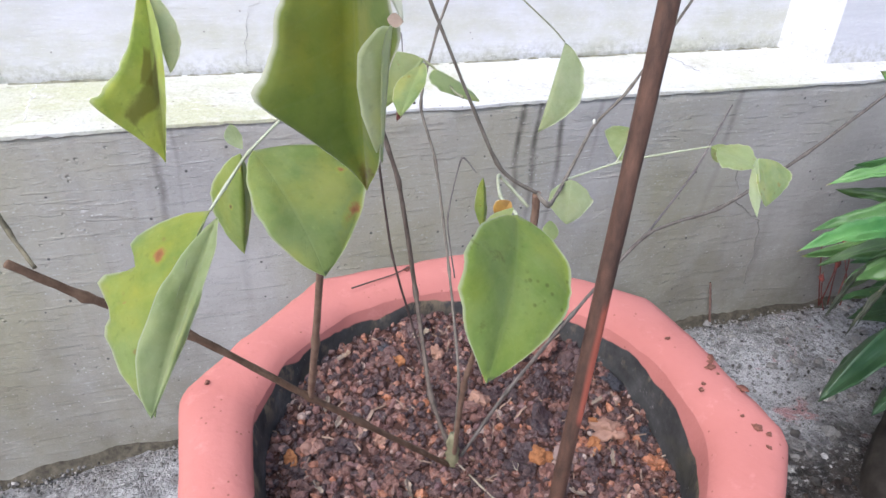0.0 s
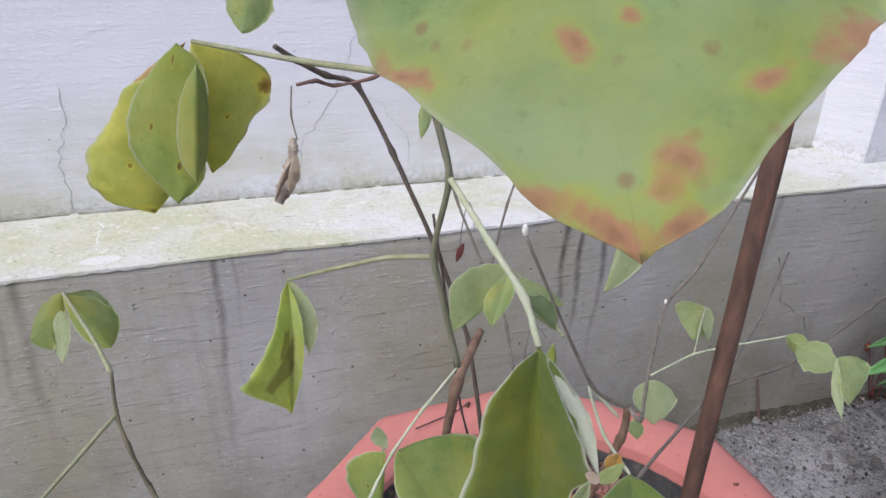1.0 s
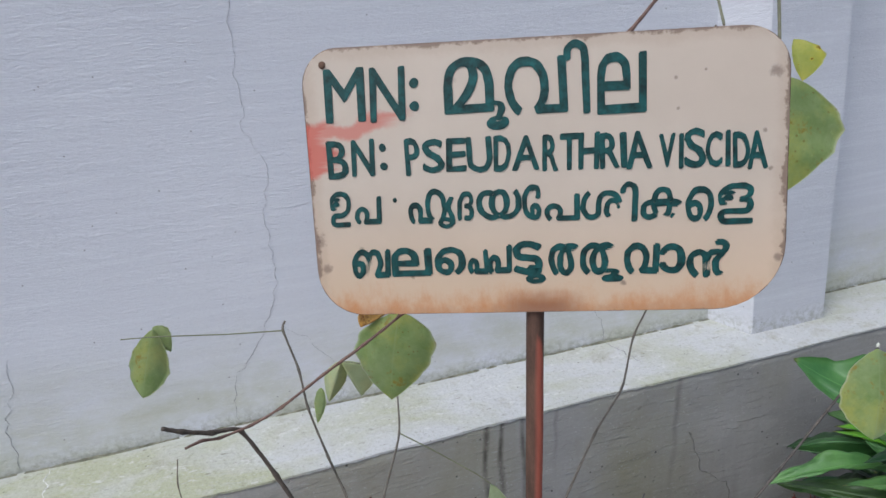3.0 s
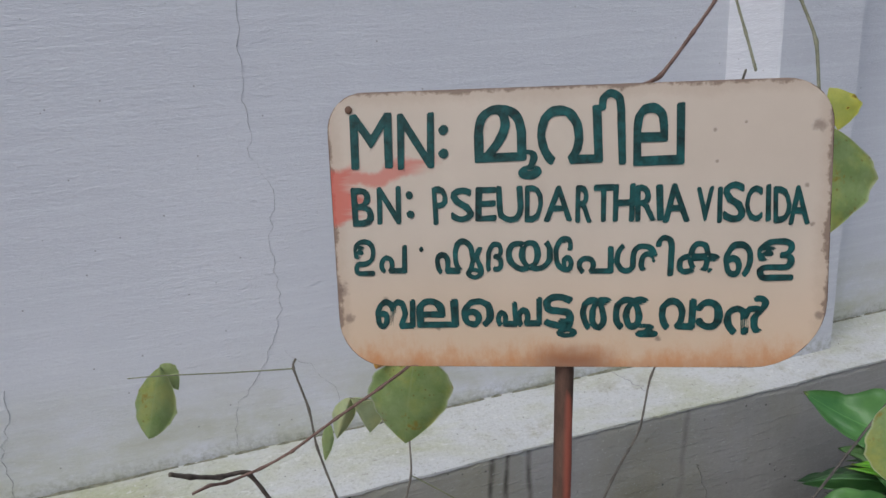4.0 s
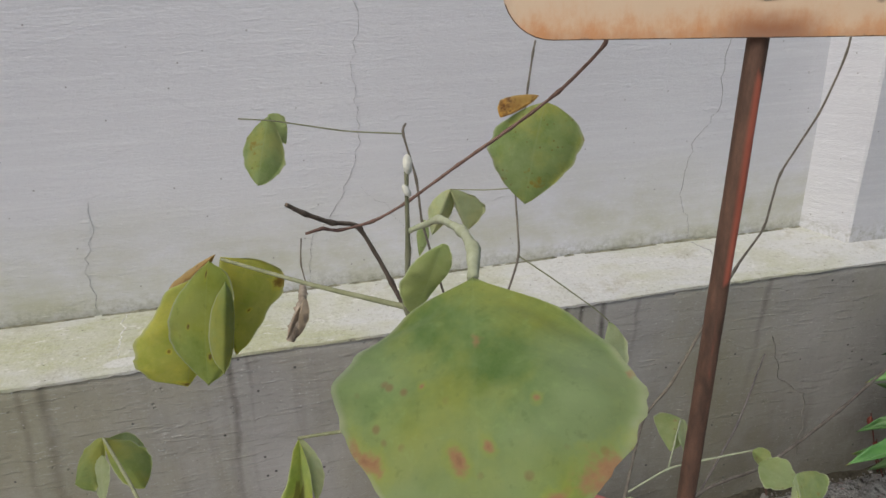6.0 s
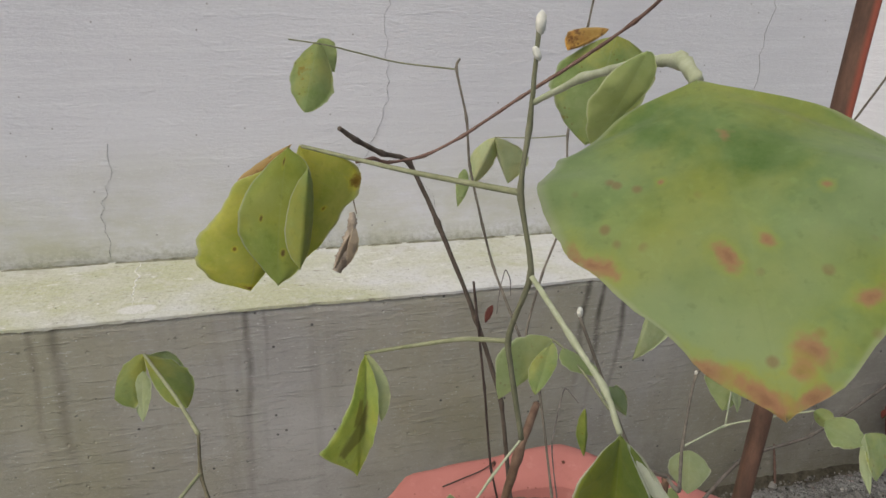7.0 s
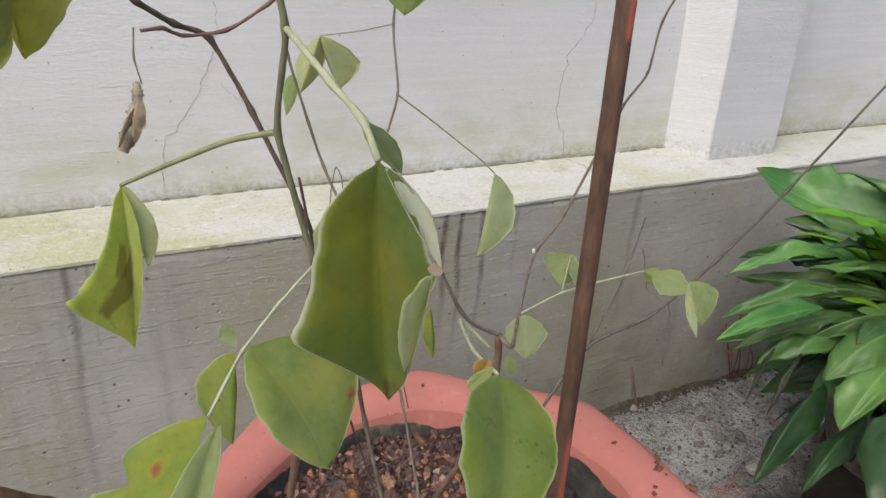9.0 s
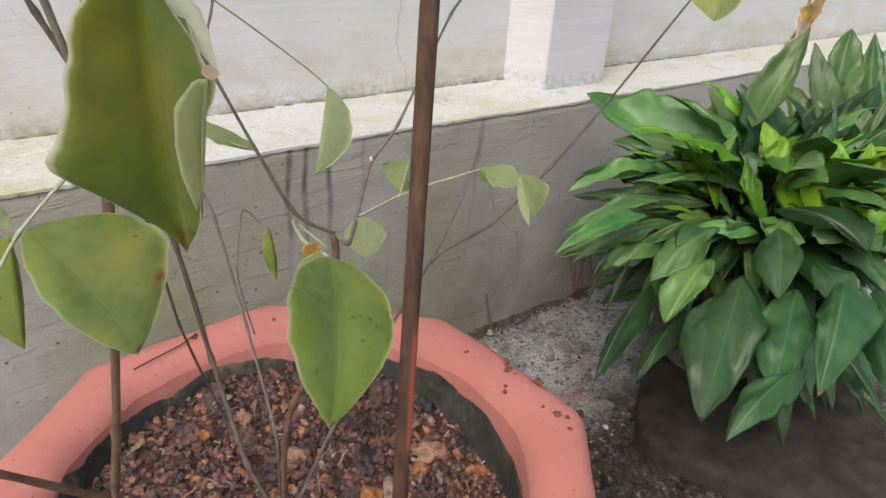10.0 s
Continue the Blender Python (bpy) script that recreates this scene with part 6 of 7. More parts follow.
# ---- soil in the pot ----
def soil_mat(name, what="object"):
    """Laterite crumbs: purple-brown, red-brown, a few orange and pale ones, moist in places."""
    m, nt, b = new_mat(name, 0.7, 0.4)
    v = coords(nt)
    col = ramp(nt, random_of(nt, what), (0.0, (0.038, 0.023, 0.025)), (0.28, (0.068, 0.040, 0.038)), (0.58, (0.132, 0.068, 0.054)), (0.80, (0.225, 0.105, 0.072)),
               (0.88, (0.15, 0.085, 0.085)), (0.945, (0.42, 0.17, 0.08)), (0.975, (0.32, 0.19, 0.15)), (1.0, (0.42, 0.33, 0.28)))
    n = noise_tex(nt, v, 1.2 if what == "object" else 240, 6, 0.7)
    col = mix(nt, ramp(nt, n, (0.46, 0.0), (0.75, 0.6)), col, (0.045, 0.022, 0.018))
    col = mix(nt, ramp(nt, n, (0.26, 0.45), (0.42, 0.0)), col, (0.36, 0.22, 0.16))
    nt.links.new(col, b.inputs["Base Color"])
    nt.links.new(ramp(nt, n, (0.4, 0.6), (0.6, 0.16)), b.inputs["Roughness"])
    b.inputs["Specular IOR Level"].default_value = 0.6
    relief(nt, b, noise_tex(nt, v, 3.5 if what == "object" else 500, 6, 0.75), 0.7, 0.0022 if what == "object" else 0.0016)
    return m


SOIL = plain("potting_soil", (0.065, 0.032, 0.024), 0.95, 120, 0.6, 0.8)
CLOD = soil_mat("soil_clod")
CLOD_ISLE = soil_mat("soil_crumb", "island")
CHIP = earth_mat("wood_chip", (0.20, 0.13, 0.09), (0.38, 0.28, 0.21), (0.56, 0.47, 0.38))


def soil_z(x, y):
    """Height of the soil under a place in the pot, seen from the pot's axis."""
    r = math.hypot(x, y)
    return 0.334 + 0.030 * max(-0.1, y / 0.17) + 0.010 * noise.noise(Vector((x * 11, y * 11, 1))) + 0.005 * noise.noise(Vector((x * 30, y * 30, 5))) + 0.012 * max(0, 1 - ((x - 0.06) ** 2 + (y + 0.05) ** 2) / 0.01) - 0.05 * max(0, r - 0.15)


soil = thing("potting_soil", POT_AT, "crumbly reddish-brown soil filling the pot", "soil")


def soil_bed():
    bm = bmesh.new()
    rows = []
    for i in range(1, 41):
        r = 0.182 * i / 40
        rows.append([bm.verts.new((r * math.cos(a), r * math.sin(a), soil_z(r * math.cos(a), r * math.sin(a)))) for a in (2 * math.pi * k / 120 for k in range(120))])
    c = bm.verts.new((0, 0, soil_z(0, 0)))
    for k in range(120):
        bm.faces.new((c, rows[0][k], rows[0][(k + 1) % 120]))
    for a, b in zip(rows, rows[1:]):
        for k in range(120):
            bm.faces.new((a[k], b[k], b[(k + 1) % 120], a[(k + 1) % 120]))
    low = [bm.verts.new((v.co.x, v.co.y, 0.245)) for v in rows[-1]]
    for k in range(120):
        bm.faces.new((rows[-1][k], low[k], low[(k + 1) % 120], rows[-1][(k + 1) % 120]))
    part("soil_bed", bm, SOIL, soil)


soil_bed()


def lump(seed, flat=0.75, jag=0.35, fine=2):
    bm = bmesh.new()
    bmesh.ops.create_icosphere(bm, subdivisions=fine, radius=1)
    for v in bm.verts:
        k = 1 + jag * noise.noise(v.co * 1.3 + Vector((seed * 7.1, 0, 0))) + jag * 0.6 * noise.noise(v.co * 3.1 + Vector((0, seed * 3.3, 0)))
        if fine > 2:
            k += jag * 0.35 * abs(noise.noise(v.co * 5.5 + Vector((seed, seed * 2.3, 0)))) + jag * 0.2 * noise.noise(v.co * 11 + Vector((seed, 0, 3)))
        v.co = Vector((v.co.x * k, v.co.y * k, v.co.z * k * flat))
    return bm


def lump_meshes(name, material, count, flat=0.75, jag=0.35, sharp=False, fine=2):
    out = []
    for i in range(count):
        ob = part(name, lump(i + 1, flat, jag, fine), material)
        if sharp:
            ob.data.polygons.foreach_set("use_smooth", [False] * len(ob.data.polygons))
        out.append(ob.data)
        bpy.data.objects.remove(ob)
    return out


CLODS = lump_meshes("clod", CLOD, 9, jag=0.75, sharp=True, fine=3)
PEBBLE = earth_mat("pebble", (0.20, 0.19, 0.18), (0.34, 0.33, 0.31), (0.55, 0.53, 0.48))
PEBBLES = lump_meshes("pebble", PEBBLE, 7, jag=0.7, sharp=True)


def scatter_clods():
    rng = random.Random(12)
    for i in range(290):
        r, a = 0.172 * math.sqrt(rng.random()), rng.uniform(0, 2 * math.pi)
        x, y = r * math.cos(a), r * math.sin(a)
        s = 0.0032 + 0.0085 * rng.random() ** 2.6
        ob = new("clod", rng.choice(CLODS))
        ob.parent = soil
        ob.location = (x, y, soil_z(x, y) + s * 0.35)
        ob.scale = (s, s * rng.uniform(0.7, 1.2), s * rng.uniform(0.7, 1.1))
        ob.rotation_euler = (rng.uniform(-0.8, 0.8), rng.uniform(-0.8, 0.8), rng.uniform(0, 6.28))
    # the finer crumbs, too many to count
    verts, faces = [], []
    base = bmesh.new()
    bmesh.ops.create_icosphere(base, subdivisions=1, radius=1)
    bv = [v.co.copy() for v in base.verts]
    bf = [[v.index for v in f.verts] for f in base.faces]
    base.free()
    for i in range(11500):
        r, a = 0.178 * math.sqrt(rng.random()), rng.uniform(0, 2 * math.pi)
        x, y = r * math.cos(a), r * math.sin(a)
        s = 0.0009 + 0.0046 * rng.random() ** 2.6
        e = Euler((rng.uniform(0, 6), rng.uniform(0, 6), rng.uniform(0, 6)))
        off, o = Vector((x, y, soil_z(x, y) + s * 0.4)), len(verts)
        sx, sy = rng.uniform(0.6, 1.3), rng.uniform(0.6, 1.3)
        for v in bv:
            w = Vector((v.x * sx, v.y * sy, v.z * 0.8)) * (1 + 0.6 * noise.noise(v * 2 + Vector((i * 1.37, 0, 0))))
            w.rotate(e)
            verts.append(off + w * s)
        faces += [[o + k for k in f] for f in bf]
    me = bpy.data.meshes.new("crumb_layer")
    me.from_pydata(verts, [], faces)
    me.materials.append(CLOD_ISLE)
    ob = new("crumb_layer", me)
    ob.parent = soil
    tagged(ob, kind="stuff")


scatter_clods()


def scatter_chips():
    rng = random.Random(31)
    for i in range(150):
        r, a = 0.172 * math.sqrt(rng.random()), rng.uniform(0, 2 * math.pi)
        x, y = r * math.cos(a), r * math.sin(a)
        ln = rng.uniform(0.005, 0.02)
        w = rng.uniform(0.0012, 0.0035) if i < 60 else rng.uniform(0.0005, 0.0011)
        bm = box_bm((-ln / 2, -w / 2, -0.0005), (ln / 2, w / 2, 0.0005))
        bmesh.ops.subdivide_edges(bm, edges=[e for e in bm.edges if abs(e.verts[0].co.x - e.verts[1].co.x) > ln * 0.8], cuts=4)
        for v in bm.verts:
            v.co += Vector((0, noise.noise(v.co * 200 + Vector((i, 0, 0))) * 0.0012, noise.noise(v.co * 90 + Vector((0, i, 0))) * 0.003))
        ob = part("wood_chip", bm, CHIP, soil, smooth=False)
        ob.location = (x, y, soil_z(x, y) + 0.004)
        ob.rotation_euler = (rng.uniform(-0.5, 0.5), rng.uniform(-0.5, 0.5), rng.uniform(0, 6.28))


scatter_chips()

# larger stones and dry scraps lying on the soil
ORANGE = plain("orange_laterite", (0.44, 0.19, 0.075), 0.75, 90, 0.45, 0.8)
TAN = plain("tan_laterite", (0.42, 0.25, 0.18), 0.8, 90, 0.4, 0.8)
BLACK = plain("wet_black_stone", (0.035, 0.035, 0.042), 0.35, 90, 0.5, 0.6, 0.5)
for k, (mat, x, y, mm) in enumerate(((ORANGE, 0.038, 0.346, 10), (TAN, 0.006, 0.419, 10), (TAN, 0.108, 0.363, 13), (ORANGE, 0.088, 0.348, 8), (ORANGE, -0.170, 0.392, 7), (ORANGE, -0.062, 0.471, 8),
                                     (TAN, -0.019, 0.479, 9), (ORANGE, 0.10, 0.375, 6), (BLACK, 0.145, 0.354, 7), (BLACK, 0.141, 0.410, 9), (TAN, -0.09, 0.40, 7), (ORANGE, 0.045, 0.463, 5), (BLACK, -0.07, 0.49, 7))):
    lx, ly, s = x - POT_AT.x, y - POT_AT.y, mm / 1000
    ob = part("stone", lump(40 + k, 0.8, 0.7, 4), mat, soil)
    ob.location, ob.scale, ob.rotation_euler = (lx, ly, soil_z(lx, ly) + s * 0.45), (s, s * 0.8, s * 0.75), (0.2 * k, 0.3, k * 1.3)
SCRAP = leaf_mat("dry_leaf_scrap", (0.20, 0.145, 0.105), (0.36, 0.29, 0.23), (0.12, 0.07, 0.05), 0.6, glow=0.1, mottle=0.2)
for k, (x, y, mm, turn) in enumerate(((-0.111, 0.485, 14, 0.3), (-0.133, 0.442, 16, 1.2), (-0.123, 0.424, 17, 0.9), (0.013, 0.342, 15, 1.4), (0.100, 0.331, 15, 1.1), (-0.078, 0.343, 16, 1.6), (0.115, 0.393, 12, 0.2),
                                     (-0.03, 0.505, 18, 0.1), (-0.15, 0.36, 12, 2.0), (0.05, 0.30, 14, 2.6))):
    lx, ly, s = x - POT_AT.x, y - POT_AT.y, mm / 1000
    c, sn = math.cos(turn) * s, math.sin(turn) * s
    at = Vector((lx, ly, soil_z(lx, ly) + 0.006))
    part("leaf_scrap", leaf_bm(at - Vector((c, sn, 0.001)) * 0.5, at + Vector((c, sn, 0.006)) * 0.5, at + Vector((-sn * 0.2, c * 0.2, 0.004)), at + Vector((sn * 0.12, -c * 0.12, 0.002)), 0.5, 0.14, 70 + k, nu=12, nv=3, wave=5.0, lp=(0.5, 0.9, 0.7, 1.0, 0.6, 0.9, 0.4), rp=(0.4, 0.8, 1.0, 0.6, 0.9, 0.5, 0.1)), [SCRAP, SCRAP], soil)
part("root_crown", tube_bm([Vector(p) for p in ((0.002, 0, -0.012), (0.0, 0, 0.008), (-0.0005, 0.001, 0.026), (0, 0.004, 0.042))], 0.0072, 0.0044, sides=12, rough=0.45, seed=3),
     BARKS["root_crown"], shrub, "knotted green-grey root crown")


# ---- crumbs left on the pot's rim ----
RIM_BITS = [(0.180, 0.398, 3.6), (0.203, 0.365, 4.5), (0.194, 0.354, 5.0), (0.206, 0.324, 5.2), (0.171, 0.332, 3.0), (0.189, 0.284, 4.8), (0.194, 0.276, 3.2),
            (0.185, 0.265, 2.5), (-0.032, 0.565, 4.5), (0.177, 0.338, 2.6), (0.046, 0.553, 2.6), (0.199, 0.361, 3.3), (-0.229, 0.436, 3.0), (0.186, 0.298, 2.2), (0.197, 0.346, 2.0)]
RIM_LUMPS = lump_meshes("soil_crumb", plain("rim_crumb", (0.17, 0.072, 0.05), 0.85, 1.5, 0.5), 5, jag=0.7, fine=3)
for i, (x, y, mm) in enumerate(RIM_BITS):
    s = mm / 1350
    ob = new("soil_crumb", RIM_LUMPS[i % 5])
    ob.location = (x, y, 0.4045 + s * 0.45)
    ob.scale = (s, s * 0.8, s * 0.7)
    ob.rotation_euler = (0, 0, i * 1.7)
    tagged(ob, "small brown soil crumb lying on the pot rim", "soil crumb", "crumbs on the rim")
rim_twig = thing("dry_twig", (-0.06, 0.553, 0.4075), "thin dry twig lying on the pot rim", "twig")
part("twig", tube_bm([(-0.034, -0.012, 0), (-0.012, -0.006, 0.001), (0.012, 0.003, 0), (0.03, 0.012, 0.001)], 0.0009, 0.0006), BARKS["dead_stem"], rim_twig)


# ---- yard: pebbles, grit, dirt along the plinth, a dead twig ----
def scatter_ground():
    rng = random.Random(77)
    spots = [(0.766, 0.687, 0.010)]
    for i in range(230):
        x, y = rng.uniform(0.28, 1.15), rng.uniform(0.47, 0.842)
        spots.append((x, y, 0.0025 + 0.0115 * rng.random() ** 2.6))
    for i in range(24):
        spots.append((rng.uniform(-0.75, -0.25), rng.uniform(0.70, 0.84), 0.003 + 0.006 * rng.random() ** 2))
    for x, y, s in spots:
        if math.hypot(x + 0.02, y - 0.352) < 0.22:
            continue
        ob = new("pebble", rng.choice(PEBBLES))
        ob.location = (x, y, ground_z(x) + s * 0.5)
        ob.scale = (s, s * rng.uniform(0.65, 1.0), s * rng.uniform(0.5, 0.8))
        ob.rotation_euler = (0, 0, rng.uniform(0, 6.28))
        tagged(ob, "small grey pebble lying on the concrete yard", "pebble", "pebbles on the yard")
    verts, faces = [], []
    base = bmesh.new()
    bmesh.ops.create_icosphere(base, subdivisions=1, radius=1)
    bv = [v.co.copy() for v in base.verts]
    bf = [[v.index for v in f.verts] for f in base.faces]
    base.free()
    for i in range(6600):
        if i < 2600:
            x, y = rng.uniform(-0.9, 1.4), 0.845 - abs(rng.gauss(0, 0.02))
            s = 0.0008 + 0.0034 * rng.random() ** 3
        elif i < 3900:
            x, y = 0.50 + rng.gauss(0, 0.12), 0.34 + rng.gauss(0, 0.11)
            s = 0.0014 + 0.0085 * rng.random() ** 3
        else:
            x, y = rng.uniform(0.2, 1.3), rng.uniform(0.47, 0.84)
            s = 0.0008 + 0.0036 * rng.random() ** 2.5
        if math.hypot(x + 0.02, y - 0.352) < 0.20 or y > 0.848:
            continue
        z = ground_z(x) + 0.001
        if 2600 <= i < 3900:
            z += 0.010 * max(0, 1 - math.hypot((x - 0.52) * 3, (y - 0.33) * 3.4))
        o = len(verts)
        e = Euler((rng.uniform(0, 6), rng.uniform(0, 6), rng.uniform(0, 6)))
        for v in bv:
            w = Vector((v.x, v.y * 0.8, v.z * 0.7)) * (1 + 0.3 * noise.noise(v * 2 + Vector((i, 0, 0))))
            w.rotate(e)
            verts.append(Vector((x, y, z + s * 0.3)) + w * s)
        faces += [[o + k for k in f] for f in bf]
    me = bpy.data.meshes.new("yard_grit")
    me.from_pydata(verts, [], faces)
    me.materials.append(earth_mat("spilt_crumbs", (0.018, 0.014, 0.012), (0.055, 0.042, 0.034), (0.16, 0.11, 0.085), "island"))
    me.polygons.foreach_set("material_index", [0 if verts[p.vertices[0]][1] < 0.46 else 1 for p in me.polygons])
    me.materials.append(earth_mat("yard_grit", (0.05, 0.045, 0.04), (0.24, 0.23, 0.215), (0.55, 0.54, 0.52), "island"))
    tagged(new("yard_grit", me), "dark grit and earth crumbs strewn over the yard", "grit", kind="stuff")

    def strip(u, v):
        x = -1.5 + 3.5 * u
        w = 0.018 + 0.03 * max(0, noise.noise(Vector((x * 9, 0, 0)))) + 0.006 * noise.noise(Vector((x * 40, 1, 0)))
        h = 0.018 + 0.02 * noise.noise(Vector((x * 12, 3, 0))) + 0.006 * noise.noise(Vector((x * 50, 4, 0)))
        y = 0.853 - w * v
        return Vector((x, y, ground_z(x) - 0.003 + max(0.002, h) * (1 - v) ** 1.5 + 0.002 * noise.noise(Vector((x * 90, v * 4, 7)))))
    tagged(part("seam_dirt", grid_bm(700, 6, strip), DIRT), "dark earth gathered along the foot of the plinth", "dirt", kind="stuff")


scatter_ground()
dead_twig = thing("dead_twig", (0.628, 0.843, 0.0), "short dark dead twig standing against the plinth", "twig")
part("twig", tube_bm([(0.012, -0.004, 0.0), (0.004, -0.002, 0.04), (-0.004, 0, 0.075), (-0.01, 0.001, 0.10)], 0.0028, 0.0018, rough=0.6), BARKS["arching_branch"], dead_twig)


# ---- the broad-leaved plant beside the pot ----
LUSH_AT = Vector((0.86, 0.47, 0.0))
lush = thing("broad_leaved_plant", LUSH_AT, "dense clump of glossy dark-green lance-shaped leaves growing in a pot", "plant")


def blade(mats, base, end, left, right, seed):
    o = LUSH_AT
    pts = [Vector(p) - o for p in (base, end, left, right)]
    rng = random.Random(seed)
    mid, wide = (pts[2] + pts[3]) / 2, rng.uniform(0.92, 1.12)
    pts[2:] = [mid + (p - mid) * wide for p in pts[2:]]
    return part("leaf", leaf_bm(*pts, rng.uniform(0.36, 0.5), rng.uniform(0.05, 0.2), seed, tip=rng.uniform(1.25, 1.6), nu=20, nv=7, wave=rng.uniform(1.2, 2.8), thick=0.0008, fold=rng.uniform(-0.02, 0.11), pleats=0.006), list(mats), lush)


for k, (base, end) in enumerate((((0.570, 0.480, 0.430), (0.404, 0.497, 0.410)), ((0.700, 0.560, 0.452), (0.548, 0.617, 0.421)),
                                 ((0.655, 0.520, 0.418), (0.501, 0.574, 0.380)), ((0.640, 0.480, 0.405), (0.480, 0.530, 0.358)))):
    base, end = Vector(base), Vector(end)
    mid = base.lerp(end, 0.45) + Vector((0, 0, 0.012))
    blade(LUSH_LIT, base, end, mid + Vector((0.004, 0.014, 0.007)), mid + Vector((-0.004, -0.014, -0.005)), 160 + k)
blade(LUSH_LIT, (0.8617, 0.5306, 0.4917), (0.7220, 0.7502, 0.5267), (0.7502, 0.6101, 0.4698), (0.8423, 0.6661, 0.5411), 100)
blade(LUSH, (0.8657, 0.5166, 0.5067), (1.0524, 0.5547, 0.6508), (0.9444, 0.5740, 0.5710), (0.9766, 0.5201, 0.5634), 101)
blade(LUSH, (1.0627, 0.4768, 0.5113), (1.1996, 0.5467, 0.6420), (1.1536, 0.5532, 0.5951), (1.1823, 0.4895, 0.5796), 102)
blade(LUSH_YOUNG, (0.6770, 0.4411, 0.4307), (0.7950, 0.5014, 0.5131), (0.7303, 0.5024, 0.4745), (0.7637, 0.4880, 0.4845), 103)
blade(LUSH_YOUNG, (0.7360, 0.4385, 0.4276), (0.9819, 0.4212, 0.5432), (0.8678, 0.4720, 0.4994), (0.9089, 0.4338, 0.5041), 104)
blade(LUSH_YOUNG, (0.7650, 0.3524, 0.4318), (0.8854, 0.3796, 0.5011), (0.8202, 0.4098, 0.4733), (0.8517, 0.3580, 0.4699), 105)
blade(LUSH_LIT, (0.7338, 0.4799, 0.4126), (0.5811, 0.6293, 0.4059), (0.6824, 0.5657, 0.4199), (0.6526, 0.5471, 0.3995), 106)
blade(LUSH_LIT, (0.6750, 0.5057, 0.3764), (0.5090, 0.5800, 0.3380), (0.6072, 0.5572, 0.3639), (0.5901, 0.5305, 0.3476), 107)
blade(LUSH_LIT, (0.7810, 0.6026, 0.4241), (0.6634, 0.6849, 0.4101), (0.7304, 0.6622, 0.4241), (0.7155, 0.6359, 0.4057), 108)
blade(LUSH_LIT, (0.6800, 0.4970, 0.3946), (0.5144, 0.5137, 0.3391), (0.5908, 0.5260, 0.3653), (0.5875, 0.4769, 0.3491), 109)
blade(LUSH_LIT, (0.7021, 0.4507, 0.4077), (0.5704, 0.4948, 0.3750), (0.6393, 0.4930, 0.3942), (0.6286, 0.4659, 0.3813), 110)
blade(LUSH_LIT, (0.6700, 0.4356, 0.3988), (0.5385, 0.4375, 0.3560), (0.6049, 0.4648, 0.3804), (0.6039, 0.4141, 0.3663), 111)
blade(LUSH_LIT, (0.6347, 0.4111, 0.3775), (0.5037, 0.3811, 0.3315), (0.5504, 0.4235, 0.3481), (0.5941, 0.3827, 0.3550), 112)
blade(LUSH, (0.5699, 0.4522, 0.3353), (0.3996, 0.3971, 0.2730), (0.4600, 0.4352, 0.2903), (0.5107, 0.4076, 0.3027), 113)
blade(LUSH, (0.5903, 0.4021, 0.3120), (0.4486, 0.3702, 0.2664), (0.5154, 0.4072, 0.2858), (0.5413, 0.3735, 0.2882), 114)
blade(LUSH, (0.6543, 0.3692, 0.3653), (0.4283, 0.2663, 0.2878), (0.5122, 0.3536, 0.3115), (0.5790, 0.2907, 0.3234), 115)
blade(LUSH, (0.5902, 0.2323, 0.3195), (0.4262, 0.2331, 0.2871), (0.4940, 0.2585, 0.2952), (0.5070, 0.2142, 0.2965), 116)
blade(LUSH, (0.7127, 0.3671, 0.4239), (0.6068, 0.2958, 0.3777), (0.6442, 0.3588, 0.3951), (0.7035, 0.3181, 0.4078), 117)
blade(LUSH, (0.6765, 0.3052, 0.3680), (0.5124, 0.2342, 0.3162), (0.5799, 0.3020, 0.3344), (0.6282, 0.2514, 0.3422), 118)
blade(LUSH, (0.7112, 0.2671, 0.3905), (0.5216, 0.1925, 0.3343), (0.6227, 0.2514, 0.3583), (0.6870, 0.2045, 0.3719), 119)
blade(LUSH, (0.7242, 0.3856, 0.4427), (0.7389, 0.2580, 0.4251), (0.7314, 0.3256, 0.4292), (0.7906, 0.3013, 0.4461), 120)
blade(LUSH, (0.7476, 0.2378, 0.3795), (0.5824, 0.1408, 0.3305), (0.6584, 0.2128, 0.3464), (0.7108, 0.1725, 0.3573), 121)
blade(LUSH, (0.8265, 0.5845, 0.4488), (0.7499, 0.6756, 0.4593), (0.7807, 0.6263, 0.4437), (0.8113, 0.6449, 0.4673), 122)
blade(LUSH, (0.9812, 0.4919, 0.4768), (1.1482, 0.4569, 0.5561), (1.0480, 0.4663, 0.4993), (1.1079, 0.4716, 0.5322), 123)
blade(LUSH_YOUNG, (0.9301, 0.3419, 0.4527), (1.0758, 0.3650, 0.5380), (0.9833, 0.3835, 0.4918), (1.0264, 0.3317, 0.4925), 124)
blade(LUSH, (0.9722, 0.4238, 0.4736), (1.0571, 0.3663, 0.5011), (0.9894, 0.3849, 0.4667), (1.0442, 0.4040, 0.5004), 125)
blade(LUSH, (0.8452, 0.2901, 0.4377), (0.8124, 0.2120, 0.4152), (0.7961, 0.2618, 0.4113), (0.8660, 0.2487, 0.4349), 126)
blade(LUSH_LIT, (0.7170, 0.3918, 0.4053), (0.6482, 0.4536, 0.4042), (0.6996, 0.4346, 0.4108), (0.6720, 0.4127, 0.3929), 127)
